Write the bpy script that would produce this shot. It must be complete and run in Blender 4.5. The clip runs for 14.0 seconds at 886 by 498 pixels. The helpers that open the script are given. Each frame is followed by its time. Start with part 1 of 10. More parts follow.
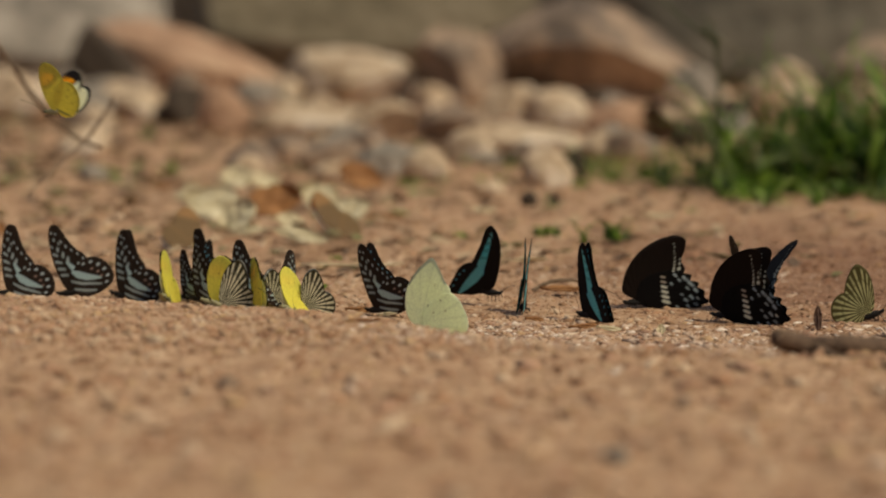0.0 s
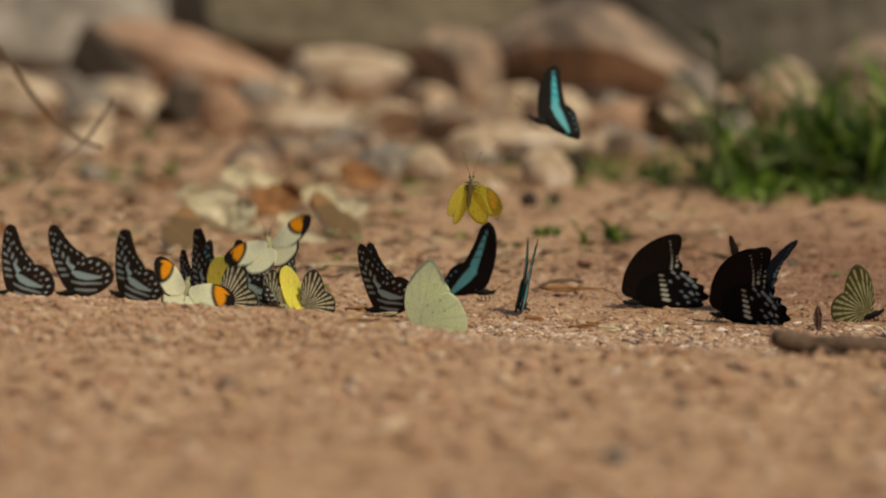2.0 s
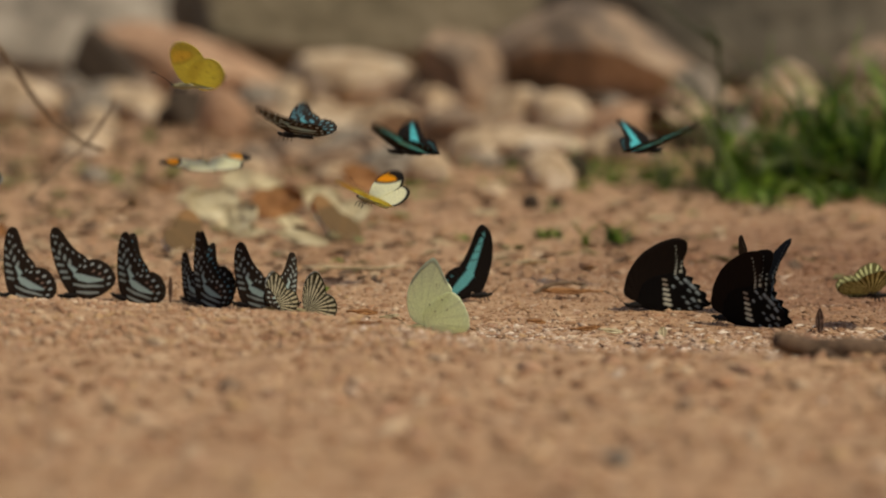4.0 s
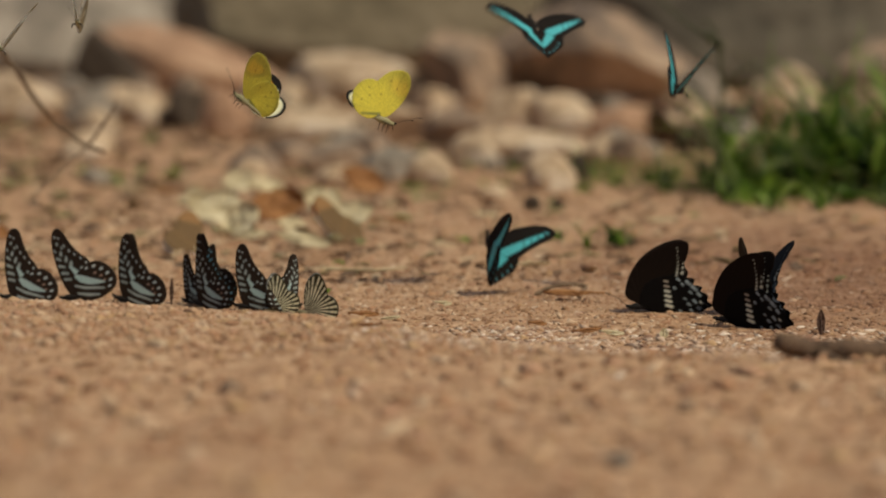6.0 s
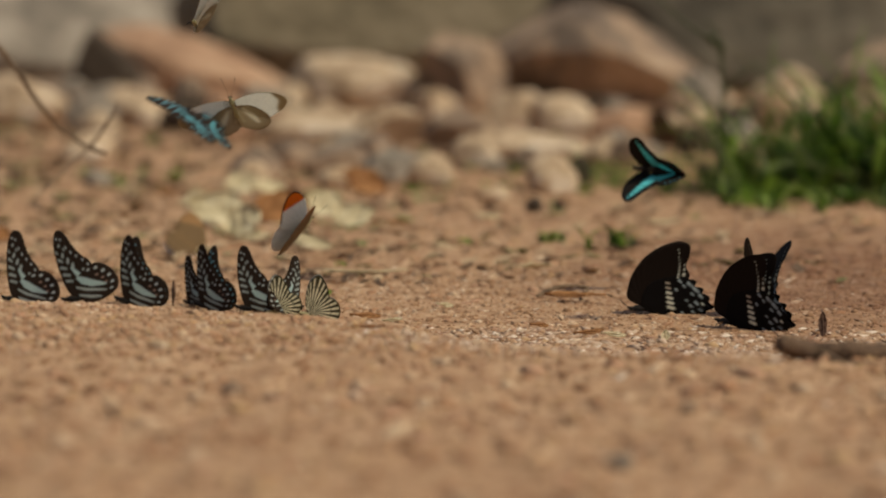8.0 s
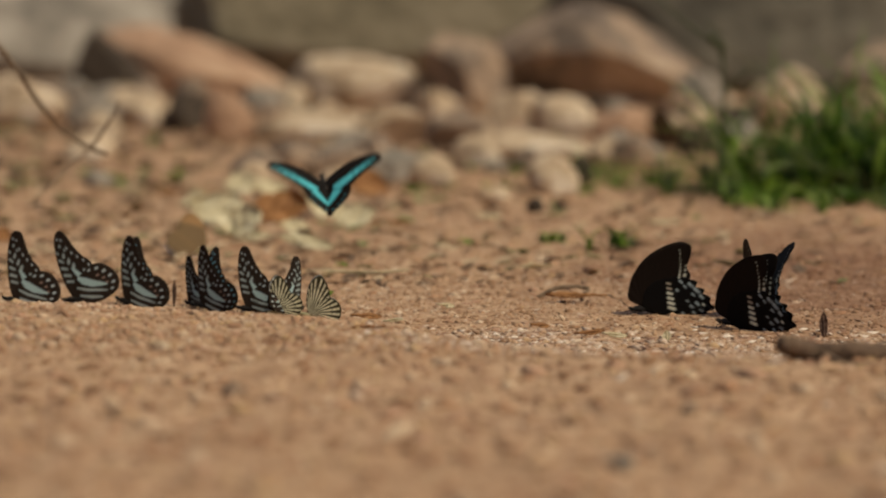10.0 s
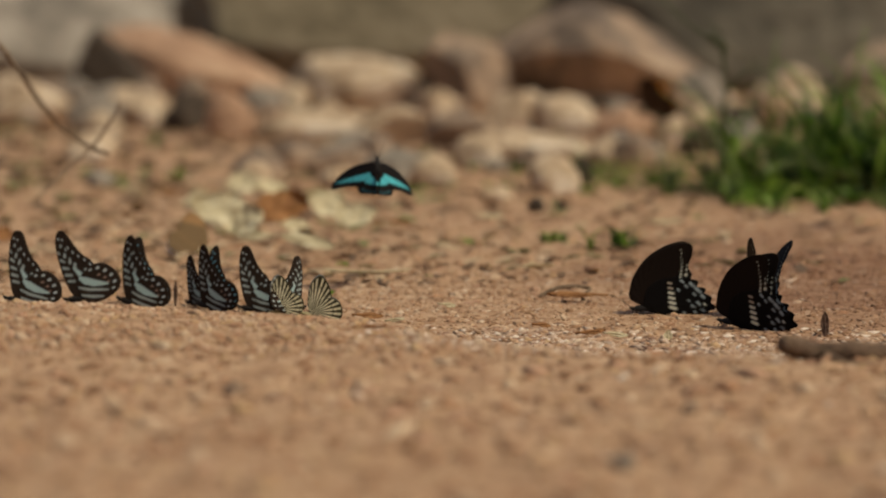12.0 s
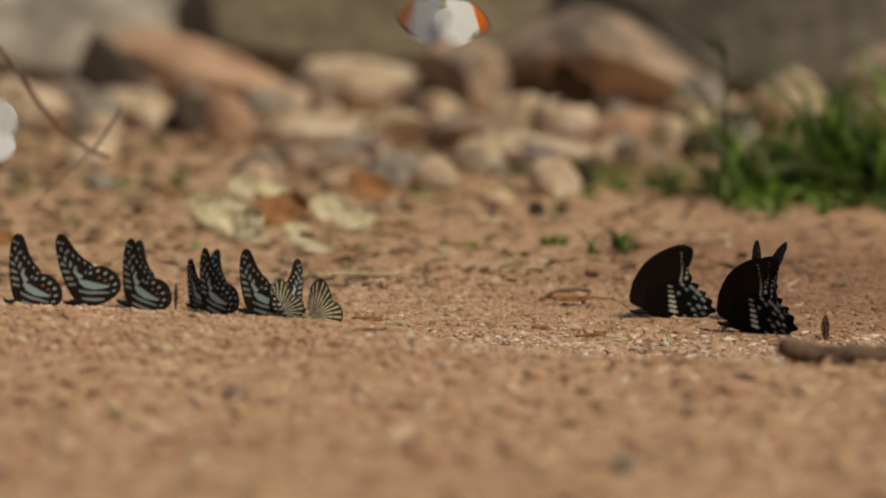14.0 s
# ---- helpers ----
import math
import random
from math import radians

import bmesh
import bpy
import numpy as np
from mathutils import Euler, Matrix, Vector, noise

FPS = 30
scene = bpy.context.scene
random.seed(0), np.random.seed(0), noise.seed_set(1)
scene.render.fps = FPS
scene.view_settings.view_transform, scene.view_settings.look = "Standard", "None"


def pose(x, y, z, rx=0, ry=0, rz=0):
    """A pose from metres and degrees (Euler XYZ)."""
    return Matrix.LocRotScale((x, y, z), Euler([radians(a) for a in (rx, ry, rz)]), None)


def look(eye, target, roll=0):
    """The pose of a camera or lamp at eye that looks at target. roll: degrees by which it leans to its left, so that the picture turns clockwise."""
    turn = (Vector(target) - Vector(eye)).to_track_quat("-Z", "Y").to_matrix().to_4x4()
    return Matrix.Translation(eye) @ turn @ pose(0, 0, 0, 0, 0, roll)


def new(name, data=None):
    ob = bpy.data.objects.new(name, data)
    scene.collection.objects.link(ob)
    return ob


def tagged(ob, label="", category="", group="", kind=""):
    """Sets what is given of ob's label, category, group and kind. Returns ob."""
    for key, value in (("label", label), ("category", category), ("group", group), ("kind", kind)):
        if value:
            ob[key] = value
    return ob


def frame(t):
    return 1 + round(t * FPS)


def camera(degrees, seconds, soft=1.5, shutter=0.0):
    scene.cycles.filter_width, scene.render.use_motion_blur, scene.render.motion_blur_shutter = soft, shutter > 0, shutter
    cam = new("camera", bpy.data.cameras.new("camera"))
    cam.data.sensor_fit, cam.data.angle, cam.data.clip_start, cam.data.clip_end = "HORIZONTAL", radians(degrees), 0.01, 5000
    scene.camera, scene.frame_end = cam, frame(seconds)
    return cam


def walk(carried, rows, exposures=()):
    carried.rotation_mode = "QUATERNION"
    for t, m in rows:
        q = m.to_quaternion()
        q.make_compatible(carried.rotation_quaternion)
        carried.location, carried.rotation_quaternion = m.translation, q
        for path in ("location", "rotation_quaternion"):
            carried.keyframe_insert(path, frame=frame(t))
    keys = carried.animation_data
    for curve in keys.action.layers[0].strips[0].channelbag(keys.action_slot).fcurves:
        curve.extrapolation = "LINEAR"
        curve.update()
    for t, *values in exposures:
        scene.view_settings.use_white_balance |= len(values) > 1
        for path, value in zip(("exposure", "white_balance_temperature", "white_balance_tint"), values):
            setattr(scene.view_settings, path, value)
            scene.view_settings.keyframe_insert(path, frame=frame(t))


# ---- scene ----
cam = camera(12, 14.0, 2.0, 0.4)
CAM_ROWS = [(0.0, pose(0, 0, 0.25, 85.2300, 0, 0.0000)),
            (1.0, pose(0, 0, 0.25, 85.2262, 0, 0.0000)),
            (1.5, pose(0, 0, 0.25, 85.2185, 0, 0.0000)),
            (2.0, pose(0, 0, 0.25, 85.2300, 0, 0.0000)),
            (2.5, pose(0, 0, 0.25, 85.2338, 0, 0.0000)),
            (3.0, pose(0, 0, 0.25, 85.2415, 0, 0.0077)),
            (5.5, pose(0, 0, 0.25, 85.2876, 0, 0.0369)),
            (6.0, pose(0, 0, 0.25, 85.2876, 0, 0.0422)),
            (6.5, pose(0, 0, 0.25, 85.2876, 0, 0.0499)),
            (7.0, pose(0, 0, 0.25, 85.2991, 0, 0.0522)),
            (7.5, pose(0, 0, 0.25, 85.2991, 0, 0.0653)),
            (8.0, pose(0, 0, 0.25, 85.3107, 0, 0.0653)),
            (10.5, pose(0, 0, 0.25, 85.3199, 0, 0.0807)),
            (11.0, pose(0, 0, 0.25, 85.3222, 0, 0.0845)),
            (11.5, pose(0, 0, 0.25, 85.3107, 0, 0.0922)),
            (12.0, pose(0, 0, 0.25, 85.3130, 0, 0.0945)),
            (12.5, pose(0, 0, 0.25, 85.3260, 0, 0.0960)),
            (13.0, pose(0, 0, 0.25, 85.3398, 0, 0.0945)),
            (13.5, pose(0, 0, 0.25, 85.3567, 0, 0.0960)),
            (14.0, pose(0, 0, 0.25, 85.3567, 0, 0.0999))]
cam.data.dof.use_dof, cam.data.dof.focus_distance, cam.data.dof.aperture_fstop = True, 2.49, 7.2
walk(cam, CAM_ROWS, exposures=((0.0, -0.36, 6230, 6), (14.0, -0.36, 6230, 6)))

# ---- light ----
SUN = (0.56, -0.34, 1.0)
world = bpy.data.worlds.new("world")
scene.world = world
world.use_nodes = True
sky = world.node_tree.nodes.new("ShaderNodeTexSky")
sky.sky_type, sky.sun_disc = "NISHITA", False
sky.air_density, sky.dust_density, sky.ozone_density = 0.8, 4.0, 0.4
sun_dir = Vector(SUN).normalized()
sky.sun_elevation, sky.sun_rotation = math.asin(sun_dir.z), math.atan2(sun_dir.x, sun_dir.y)
world.node_tree.links.new(sky.outputs[0], world.node_tree.nodes["Background"].inputs[0])
world.node_tree.nodes["Background"].inputs[1].default_value = 0.1
lamp = bpy.data.lights.new("sun", "SUN")
lamp.energy, lamp.angle, lamp.color = 2.95, radians(3), (1.0, 0.89, 0.67)
sun = new("sun", lamp)
sun.matrix_basis = look(Vector(SUN) * 5, (0, 0, 0))


# ---- materials ----
def grainy(name, colors, scale, rough=0.9, bump=0.3, fine=6.0, spread=0.36, blend=0.5):
    """A mottled surface: two scales of noise over a ramp of colours, with relief."""
    m = bpy.data.materials.new(name)
    m.use_nodes = True
    nt = m.node_tree
    n, l = nt.nodes, nt.links.new
    bsdf = n["Principled BSDF"]
    bsdf.inputs["Roughness"].default_value = rough
    bsdf.inputs["Specular IOR Level"].default_value = 0.25
    tc = n.new("ShaderNodeTexCoord")
    a, b = n.new("ShaderNodeTexNoise"), n.new("ShaderNodeTexNoise")
    for tex, s in ((a, scale), (b, scale * fine)):
        tex.inputs["Scale"].default_value, tex.inputs["Detail"].default_value = s, 5
        l(tc.outputs["Object"], tex.inputs["Vector"])
    mix = n.new("ShaderNodeMix")
    mix.inputs[0].default_value = blend
    l(a.outputs[0], mix.inputs[2]), l(b.outputs[0], mix.inputs[3])
    ramp = n.new("ShaderNodeValToRGB")
    for i, c in enumerate(colors):
        pos = 0.5 - spread / 2 + spread * i / max(1, len(colors) - 1)
        e = ramp.color_ramp.elements[i] if i < 2 else ramp.color_ramp.elements.new(pos)
        e.position, e.color = pos, (*c, 1)
    l(mix.outputs[0], ramp.inputs[0]), l(ramp.outputs[0], bsdf.inputs["Base Color"])
    bm = n.new("ShaderNodeBump")
    bm.inputs["Strength"].default_value, bm.inputs["Distance"].default_value = bump, 0.3 / scale
    l(b.outputs[0], bm.inputs["Height"]), l(bm.outputs[0], bsdf.inputs["Normal"])
    return m


def darken_oval(m):
    """Multiplies a ground material by a darker, redder tint in a ragged oval round the puddling place."""
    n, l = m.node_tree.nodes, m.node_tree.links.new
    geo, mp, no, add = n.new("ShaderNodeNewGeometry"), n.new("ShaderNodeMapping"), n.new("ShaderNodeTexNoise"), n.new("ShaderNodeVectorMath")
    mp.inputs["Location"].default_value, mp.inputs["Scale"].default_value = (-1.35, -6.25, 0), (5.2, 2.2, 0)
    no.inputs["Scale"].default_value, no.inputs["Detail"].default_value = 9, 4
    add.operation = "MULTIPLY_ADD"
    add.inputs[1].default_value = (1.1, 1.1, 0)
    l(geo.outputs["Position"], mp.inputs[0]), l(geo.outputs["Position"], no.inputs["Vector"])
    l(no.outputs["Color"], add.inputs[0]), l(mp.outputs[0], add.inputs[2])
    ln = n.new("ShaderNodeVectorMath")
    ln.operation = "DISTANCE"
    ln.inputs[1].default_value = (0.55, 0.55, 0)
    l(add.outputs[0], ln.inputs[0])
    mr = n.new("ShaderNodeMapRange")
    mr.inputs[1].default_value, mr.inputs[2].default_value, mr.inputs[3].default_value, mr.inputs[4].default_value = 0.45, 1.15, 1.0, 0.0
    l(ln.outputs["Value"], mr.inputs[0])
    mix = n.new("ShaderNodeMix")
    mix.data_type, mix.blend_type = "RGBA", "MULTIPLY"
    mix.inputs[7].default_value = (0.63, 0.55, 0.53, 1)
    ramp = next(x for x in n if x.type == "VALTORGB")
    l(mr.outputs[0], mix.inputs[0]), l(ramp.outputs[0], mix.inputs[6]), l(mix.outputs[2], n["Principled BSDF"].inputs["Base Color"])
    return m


def islands(name, colors, rough=0.9):
    """Each loose piece of the mesh takes its own colour of the ramp."""
    m = bpy.data.materials.new(name)
    m.use_nodes = True
    n, l = m.node_tree.nodes, m.node_tree.links.new
    bsdf = n["Principled BSDF"]
    bsdf.inputs["Roughness"].default_value = rough
    bsdf.inputs["Specular IOR Level"].default_value = 0.3
    geo, ramp = n.new("ShaderNodeNewGeometry"), n.new("ShaderNodeValToRGB")
    ramp.color_ramp.interpolation = "CONSTANT"
    for i, c in enumerate(colors):
        e = ramp.color_ramp.elements[i] if i < 2 else ramp.color_ramp.elements.new(i / len(colors))
        e.position, e.color = i / len(colors), (*c, 1)
    l(geo.outputs["Random Per Island"], ramp.inputs[0]), l(ramp.outputs[0], bsdf.inputs["Base Color"])
    return m


def leafy(name, colors, through_light=0.35):
    m = islands(name, colors, 0.55)
    n, l = m.node_tree.nodes, m.node_tree.links.new
    tr, mx = n.new("ShaderNodeBsdfTranslucent"), n.new("ShaderNodeMixShader")
    mx.inputs[0].default_value = through_light
    ramp = next(x for x in n if x.type == "VALTORGB")
    l(ramp.outputs[0], tr.inputs[0])
    l(n["Principled BSDF"].outputs[0], mx.inputs[1]), l(tr.outputs[0], mx.inputs[2])
    l(mx.outputs[0], n["Material Output"].inputs[0])
    return m


def wing_material():
    """Scales of a wing: the colours lie in the mesh's attribute 'tint', its fourth value says how much light comes through."""
    m = bpy.data.materials.new("wing_scales")
    m.use_nodes = True
    n, l = m.node_tree.nodes, m.node_tree.links.new
    bsdf = n["Principled BSDF"]
    bsdf.inputs["Roughness"].default_value = 0.6
    bsdf.inputs["Specular IOR Level"].default_value = 0.04
    at = n.new("ShaderNodeAttribute")
    at.attribute_name = "tint"
    tc, no = n.new("ShaderNodeTexCoord"), n.new("ShaderNodeTexNoise")
    no.inputs["Scale"].default_value, no.inputs["Detail"].default_value = 900, 3
    l(tc.outputs["Object"], no.inputs["Vector"])
    mr = n.new("ShaderNodeMapRange")
    mr.inputs[3].default_value, mr.inputs[4].default_value = 0.75, 1.25
    l(no.outputs[0], mr.inputs[0])
    mul = n.new("ShaderNodeVectorMath")
    mul.operation = "MULTIPLY"
    l(at.outputs["Color"], mul.inputs[0]), l(mr.outputs[0], mul.inputs[1])
    tr, mx = n.new("ShaderNodeBsdfTranslucent"), n.new("ShaderNodeMixShader")
    l(at.outputs["Alpha"], mx.inputs[0])
    l(mul.outputs[0], bsdf.inputs["Base Color"]), l(mul.outputs[0], tr.inputs[0])
    l(bsdf.outputs[0], mx.inputs[1]), l(tr.outputs[0], mx.inputs[2]), l(mx.outputs[0], n["Material Output"].inputs[0])
    return m


EARTH = grainy("earth", [(0.20, 0.108, 0.056), (0.335, 0.19, 0.10), (0.415, 0.245, 0.132), (0.485, 0.30, 0.168), (0.61, 0.42, 0.26)], 48, bump=0.2, fine=4.5, spread=0.30, blend=0.42)
GRAIN = islands("gravel_grain", [(0.44, 0.27, 0.15), (0.30, 0.16, 0.08), (0.54, 0.37, 0.23), (0.36, 0.20, 0.11), (0.60, 0.44, 0.30), (0.26, 0.14, 0.07)])
LITTER = islands("leaf_crumb", [(0.15, 0.085, 0.045), (0.22, 0.12, 0.06), (0.30, 0.17, 0.09), (0.44, 0.31, 0.18), (0.12, 0.075, 0.045), (0.17, 0.17, 0.06)])
SOIL = islands("soil_crumb", [(0.36, 0.195, 0.105), (0.47, 0.29, 0.16), (0.32, 0.17, 0.09), (0.45, 0.255, 0.15), (0.57, 0.40, 0.25), (0.44, 0.24, 0.125), (0.49, 0.31, 0.155)])
PALE_GRAIN = islands("pale_flake", [(0.56, 0.40, 0.28), (0.50, 0.34, 0.23), (0.40, 0.245, 0.15), (0.28, 0.155, 0.095), (0.72, 0.58, 0.45), (0.46, 0.30, 0.19)])
FLAKE = islands("litter_flake", [(0.50, 0.33, 0.21), (0.40, 0.23, 0.14), (0.33, 0.19, 0.105), (0.60, 0.44, 0.31), (0.25, 0.135, 0.075), (0.46, 0.28, 0.17), (0.37, 0.21, 0.12)])
CRUMB = islands("sand_crumb", [(0.52, 0.33, 0.20), (0.46, 0.28, 0.165), (0.60, 0.42, 0.28), (0.40, 0.23, 0.135), (0.55, 0.36, 0.22), (0.66, 0.50, 0.36)])
CLOD = islands("clod", [(0.30, 0.16, 0.08), (0.44, 0.27, 0.15), (0.22, 0.11, 0.055), (0.36, 0.20, 0.11), (0.55, 0.38, 0.24), (0.40, 0.21, 0.11)])
ROCK_TAN = grainy("rock_tan", [(0.17, 0.105, 0.06), (0.45, 0.315, 0.19), (0.57, 0.425, 0.28), (0.74, 0.62, 0.47)], 16, blend=0.3, spread=0.25)
ROCK_BROWN = grainy("rock_brown", [(0.075, 0.055, 0.042), (0.21, 0.15, 0.105), (0.36, 0.24, 0.15), (0.52, 0.38, 0.26)], 11, blend=0.3, spread=0.26)
ROCK_ORANGE = grainy("rock_orange", [(0.16, 0.085, 0.05), (0.35, 0.205, 0.12), (0.42, 0.25, 0.15), (0.52, 0.35, 0.22)], 11, blend=0.3, spread=0.26)
ROCK_GREY = grainy("rock_grey", [(0.05, 0.042, 0.03), (0.115, 0.095, 0.066), (0.17, 0.14, 0.098)], 6)
ROCK_PALE = grainy("rock_pale", [(0.12, 0.10, 0.078), (0.27, 0.22, 0.165), (0.46, 0.385, 0.30)], 9, blend=0.3, spread=0.28)
# Colour of dark rubble and pebbles, and of stones that stand in for shade.
ROCK_DARK = grainy("rock_dark", [(0.03, 0.021, 0.014), (0.085, 0.058, 0.036)], 14)
ROCK_OLIVE = grainy("rock_olive", [(0.095, 0.073, 0.042), (0.165, 0.127, 0.075), (0.24, 0.185, 0.118)], 7)
# Darkest and palest blades put the clump's shaded holes and highlights into the colour.
GREEN = leafy("grass_blade", [(0.07, 0.14, 0.012), (0.14, 0.23, 0.02), (0.26, 0.38, 0.045), (0.02, 0.04, 0.005), (0.05, 0.10, 0.010), (0.38, 0.46, 0.12), (0.17, 0.29, 0.03), (0.30, 0.35, 0.14), (0.12, 0.22, 0.02), (0.03, 0.065, 0.008), (0.20, 0.30, 0.05)], 0.45)
STRAW = leafy("dry_grass", [(0.42, 0.36, 0.20), (0.30, 0.27, 0.13), (0.36, 0.38, 0.20), (0.22, 0.19, 0.10)], 0.3)
STEM = leafy("weed_stem", [(0.035, 0.05, 0.014), (0.05, 0.06, 0.02)], 0.1)
DRY = grainy("dry_leaf", [(0.46, 0.36, 0.20), (0.58, 0.48, 0.29), (0.68, 0.59, 0.39)], 60, 0.7)
DRY_BROWN = grainy("dry_leaf_brown", [(0.20, 0.08, 0.025), (0.38, 0.18, 0.06)], 60, 0.7)
DARK_LEAF = grainy("dark_leaf", [(0.045, 0.024, 0.015), (0.13, 0.066, 0.04)], 60, 0.7)
BARK = grainy("stick_bark", [(0.045, 0.028, 0.018), (0.13, 0.08, 0.048), (0.22, 0.145, 0.09)], 70, 0.9, 0.5)
TWIG = grainy("twig_bark", [(0.06, 0.04, 0.026), (0.19, 0.125, 0.075), (0.32, 0.22, 0.135)], 70, 0.9, 0.6)
CHITIN = grainy("body_fuzz", [(0.008, 0.007, 0.006), (0.025, 0.02, 0.016)], 400, 0.9)
CHITIN_PALE = grainy("body_fuzz_pale", [(0.25, 0.22, 0.10), (0.42, 0.38, 0.2)], 400, 0.7)
WING = wing_material()

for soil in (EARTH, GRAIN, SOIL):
    darken_oval(soil)


# ---- helpers for meshes ----
def lattice(x, y, seed):
    """Smooth noise over the plane, -1 to 1, on arrays."""
    xi, yi = np.floor(x).astype(np.int64), np.floor(y).astype(np.int64)
    fx, fy = x - xi, y - yi
    fx, fy = fx * fx * (3 - 2 * fx), fy * fy * (3 - 2 * fy)

    def h(a, b):
        v = (a * 374761393 + b * 668265263 + seed * 982451653) & 0xFFFFFFFF
        v = ((v ^ (v >> 13)) * 1274126177) & 0xFFFFFFFF
        return ((v ^ (v >> 16)) & 0xFFFF) / 32767.5 - 1

    a = h(xi, yi) * (1 - fx) + h(xi + 1, yi) * fx
    b = h(xi, yi + 1) * (1 - fx) + h(xi + 1, yi + 1) * fx
    return a * (1 - fy) + b * fy


def mesh_of(name, verts, faces, material, smooth=True):
    me = bpy.data.meshes.new(name)
    me.from_pydata([tuple(v) for v in verts], [], [tuple(f) for f in faces])
    me.materials.append(material)
    if smooth:
        me.polygons.foreach_set("use_smooth", [True] * len(me.polygons))
    me.update()
    return me


def part(name, me, parent, label=""):
    ob = new(name, me)
    ob.parent = parent
    return tagged(ob, label)


def tube(points, radii, sides=6):
    """Rings round a line of points: verts and faces, closed at the ends."""
    verts, faces = [], []
    pts = [Vector(p) for p in points]
    for i, p in enumerate(pts):
        d = (pts[min(i + 1, len(pts) - 1)] - pts[max(i - 1, 0)]).normalized()
        a = d.cross(Vector((0.3, 0.9, 0.31))).normalized()
        b = d.cross(a)
        for k in range(sides):
            w = 2 * math.pi * k / sides
            verts.append(p + (a * math.cos(w) + b * math.sin(w)) * radii[i])
    for i in range(len(pts) - 1):
        for k in range(sides):
            j = (k + 1) % sides
            faces.append((i * sides + k, i * sides + j, (i + 1) * sides + j, (i + 1) * sides + k))
    faces.append(tuple(range(sides))[::-1])
    faces.append(tuple(range((len(pts) - 1) * sides, len(pts) * sides)))
    return verts, faces


# ---- ground ----
def ground_z(x, y):
    """Height of the sandy ground; x and y are arrays or numbers. A low bank runs across in front of the puddling place."""
    x, y = np.asarray(x, float), np.asarray(y, float)
    yc = np.interp(x, [-0.30, -0.18, -0.06, 0.02, 0.12, 0.30], [2.38, 2.37, 2.30, 2.20, 2.12, 2.08])
    zc = np.interp(x, [-0.30, -0.18, -0.06, 0.02, 0.12, 0.30], [0.0251, 0.0237, 0.0211, 0.0197, 0.0204, 0.0197])
    yc = yc + 0.012 * lattice(x * 14, x * 0, 5)
    d = y - yc
    bank = zc * np.where(d < 0, np.exp(-(d / 0.32) ** 2), np.exp(-(d / 0.045) ** 2)) + 0.047 * np.clip(-d, 0, 1.3)
    far = np.clip((y - 2.75) / 1.5, 0, 1)
    calm = (1 - 0.75 * np.exp(-((y - 2.55) / 0.12) ** 2)) * np.where((y > 2.6) | (y < 2.2), 0.6, 1)
    z = bank + (0.006 * lattice(x * 7, y * 5, 1) * far)
    near = np.clip((2.35 - y) / 0.4, 0, 1)
    z = z + calm * ((0.0012 + 0.0016 * near) * lattice(x * 28, y * 20, 2) + (0.0007 + 0.0013 * near) * lattice(x * 70, y * 50, 3))
    z = z + 0.0004 * lattice(x * 190, y * 130, 4)
    rise = np.clip((y - 6.5) / 30, 0, 1)
    return z + rise * 1.2


def gz(x, y):
    return float(ground_z(x, y))


def build_ground():
    xs = np.concatenate([[-40, -15, -6, -3, -1.6, -1.0, -0.75, -0.6], np.arange(-0.5, 0.5001, 0.0036), [0.6, 0.75, 1.0, 1.6, 3, 6, 15, 40]])
    ys = np.concatenate([[-8, -3, -1, 0, 0.6, 1.0, 1.3], np.arange(1.45, 2.15, 0.006), np.arange(2.15, 2.75, 0.0036),
                         np.arange(2.75, 4.2, 0.010), np.arange(4.2, 6, 0.05), [6.5, 7.5, 9, 12, 18, 26, 40, 80]])
    gx, gy = np.meshgrid(xs, ys)
    z = ground_z(gx, gy)
    nx, ny = len(xs), len(ys)
    me = bpy.data.meshes.new("ground")
    co = np.stack([gx, gy, z], -1).reshape(-1, 3).astype(np.float32)
    i = (np.arange(ny - 1)[:, None] * nx + np.arange(nx - 1)[None, :]).reshape(-1)
    quads = np.stack([i, i + 1, i + nx + 1, i + nx], -1)
    me.vertices.add(len(co))
    me.vertices.foreach_set("co", co.reshape(-1))
    me.loops.add(quads.size)
    me.loops.foreach_set("vertex_index", quads.reshape(-1).astype(np.int32))
    me.polygons.add(len(quads))
    me.polygons.foreach_set("loop_start", np.arange(0, quads.size, 4, dtype=np.int32))
    me.polygons.foreach_set("use_smooth", np.ones(len(quads), dtype=bool))
    me.materials.append(EARTH)
    me.update(calc_edges=True)
    return tagged(new("ground", me), "reddish brown sandy gravel ground", "ground", kind="structure")


ground = build_ground()


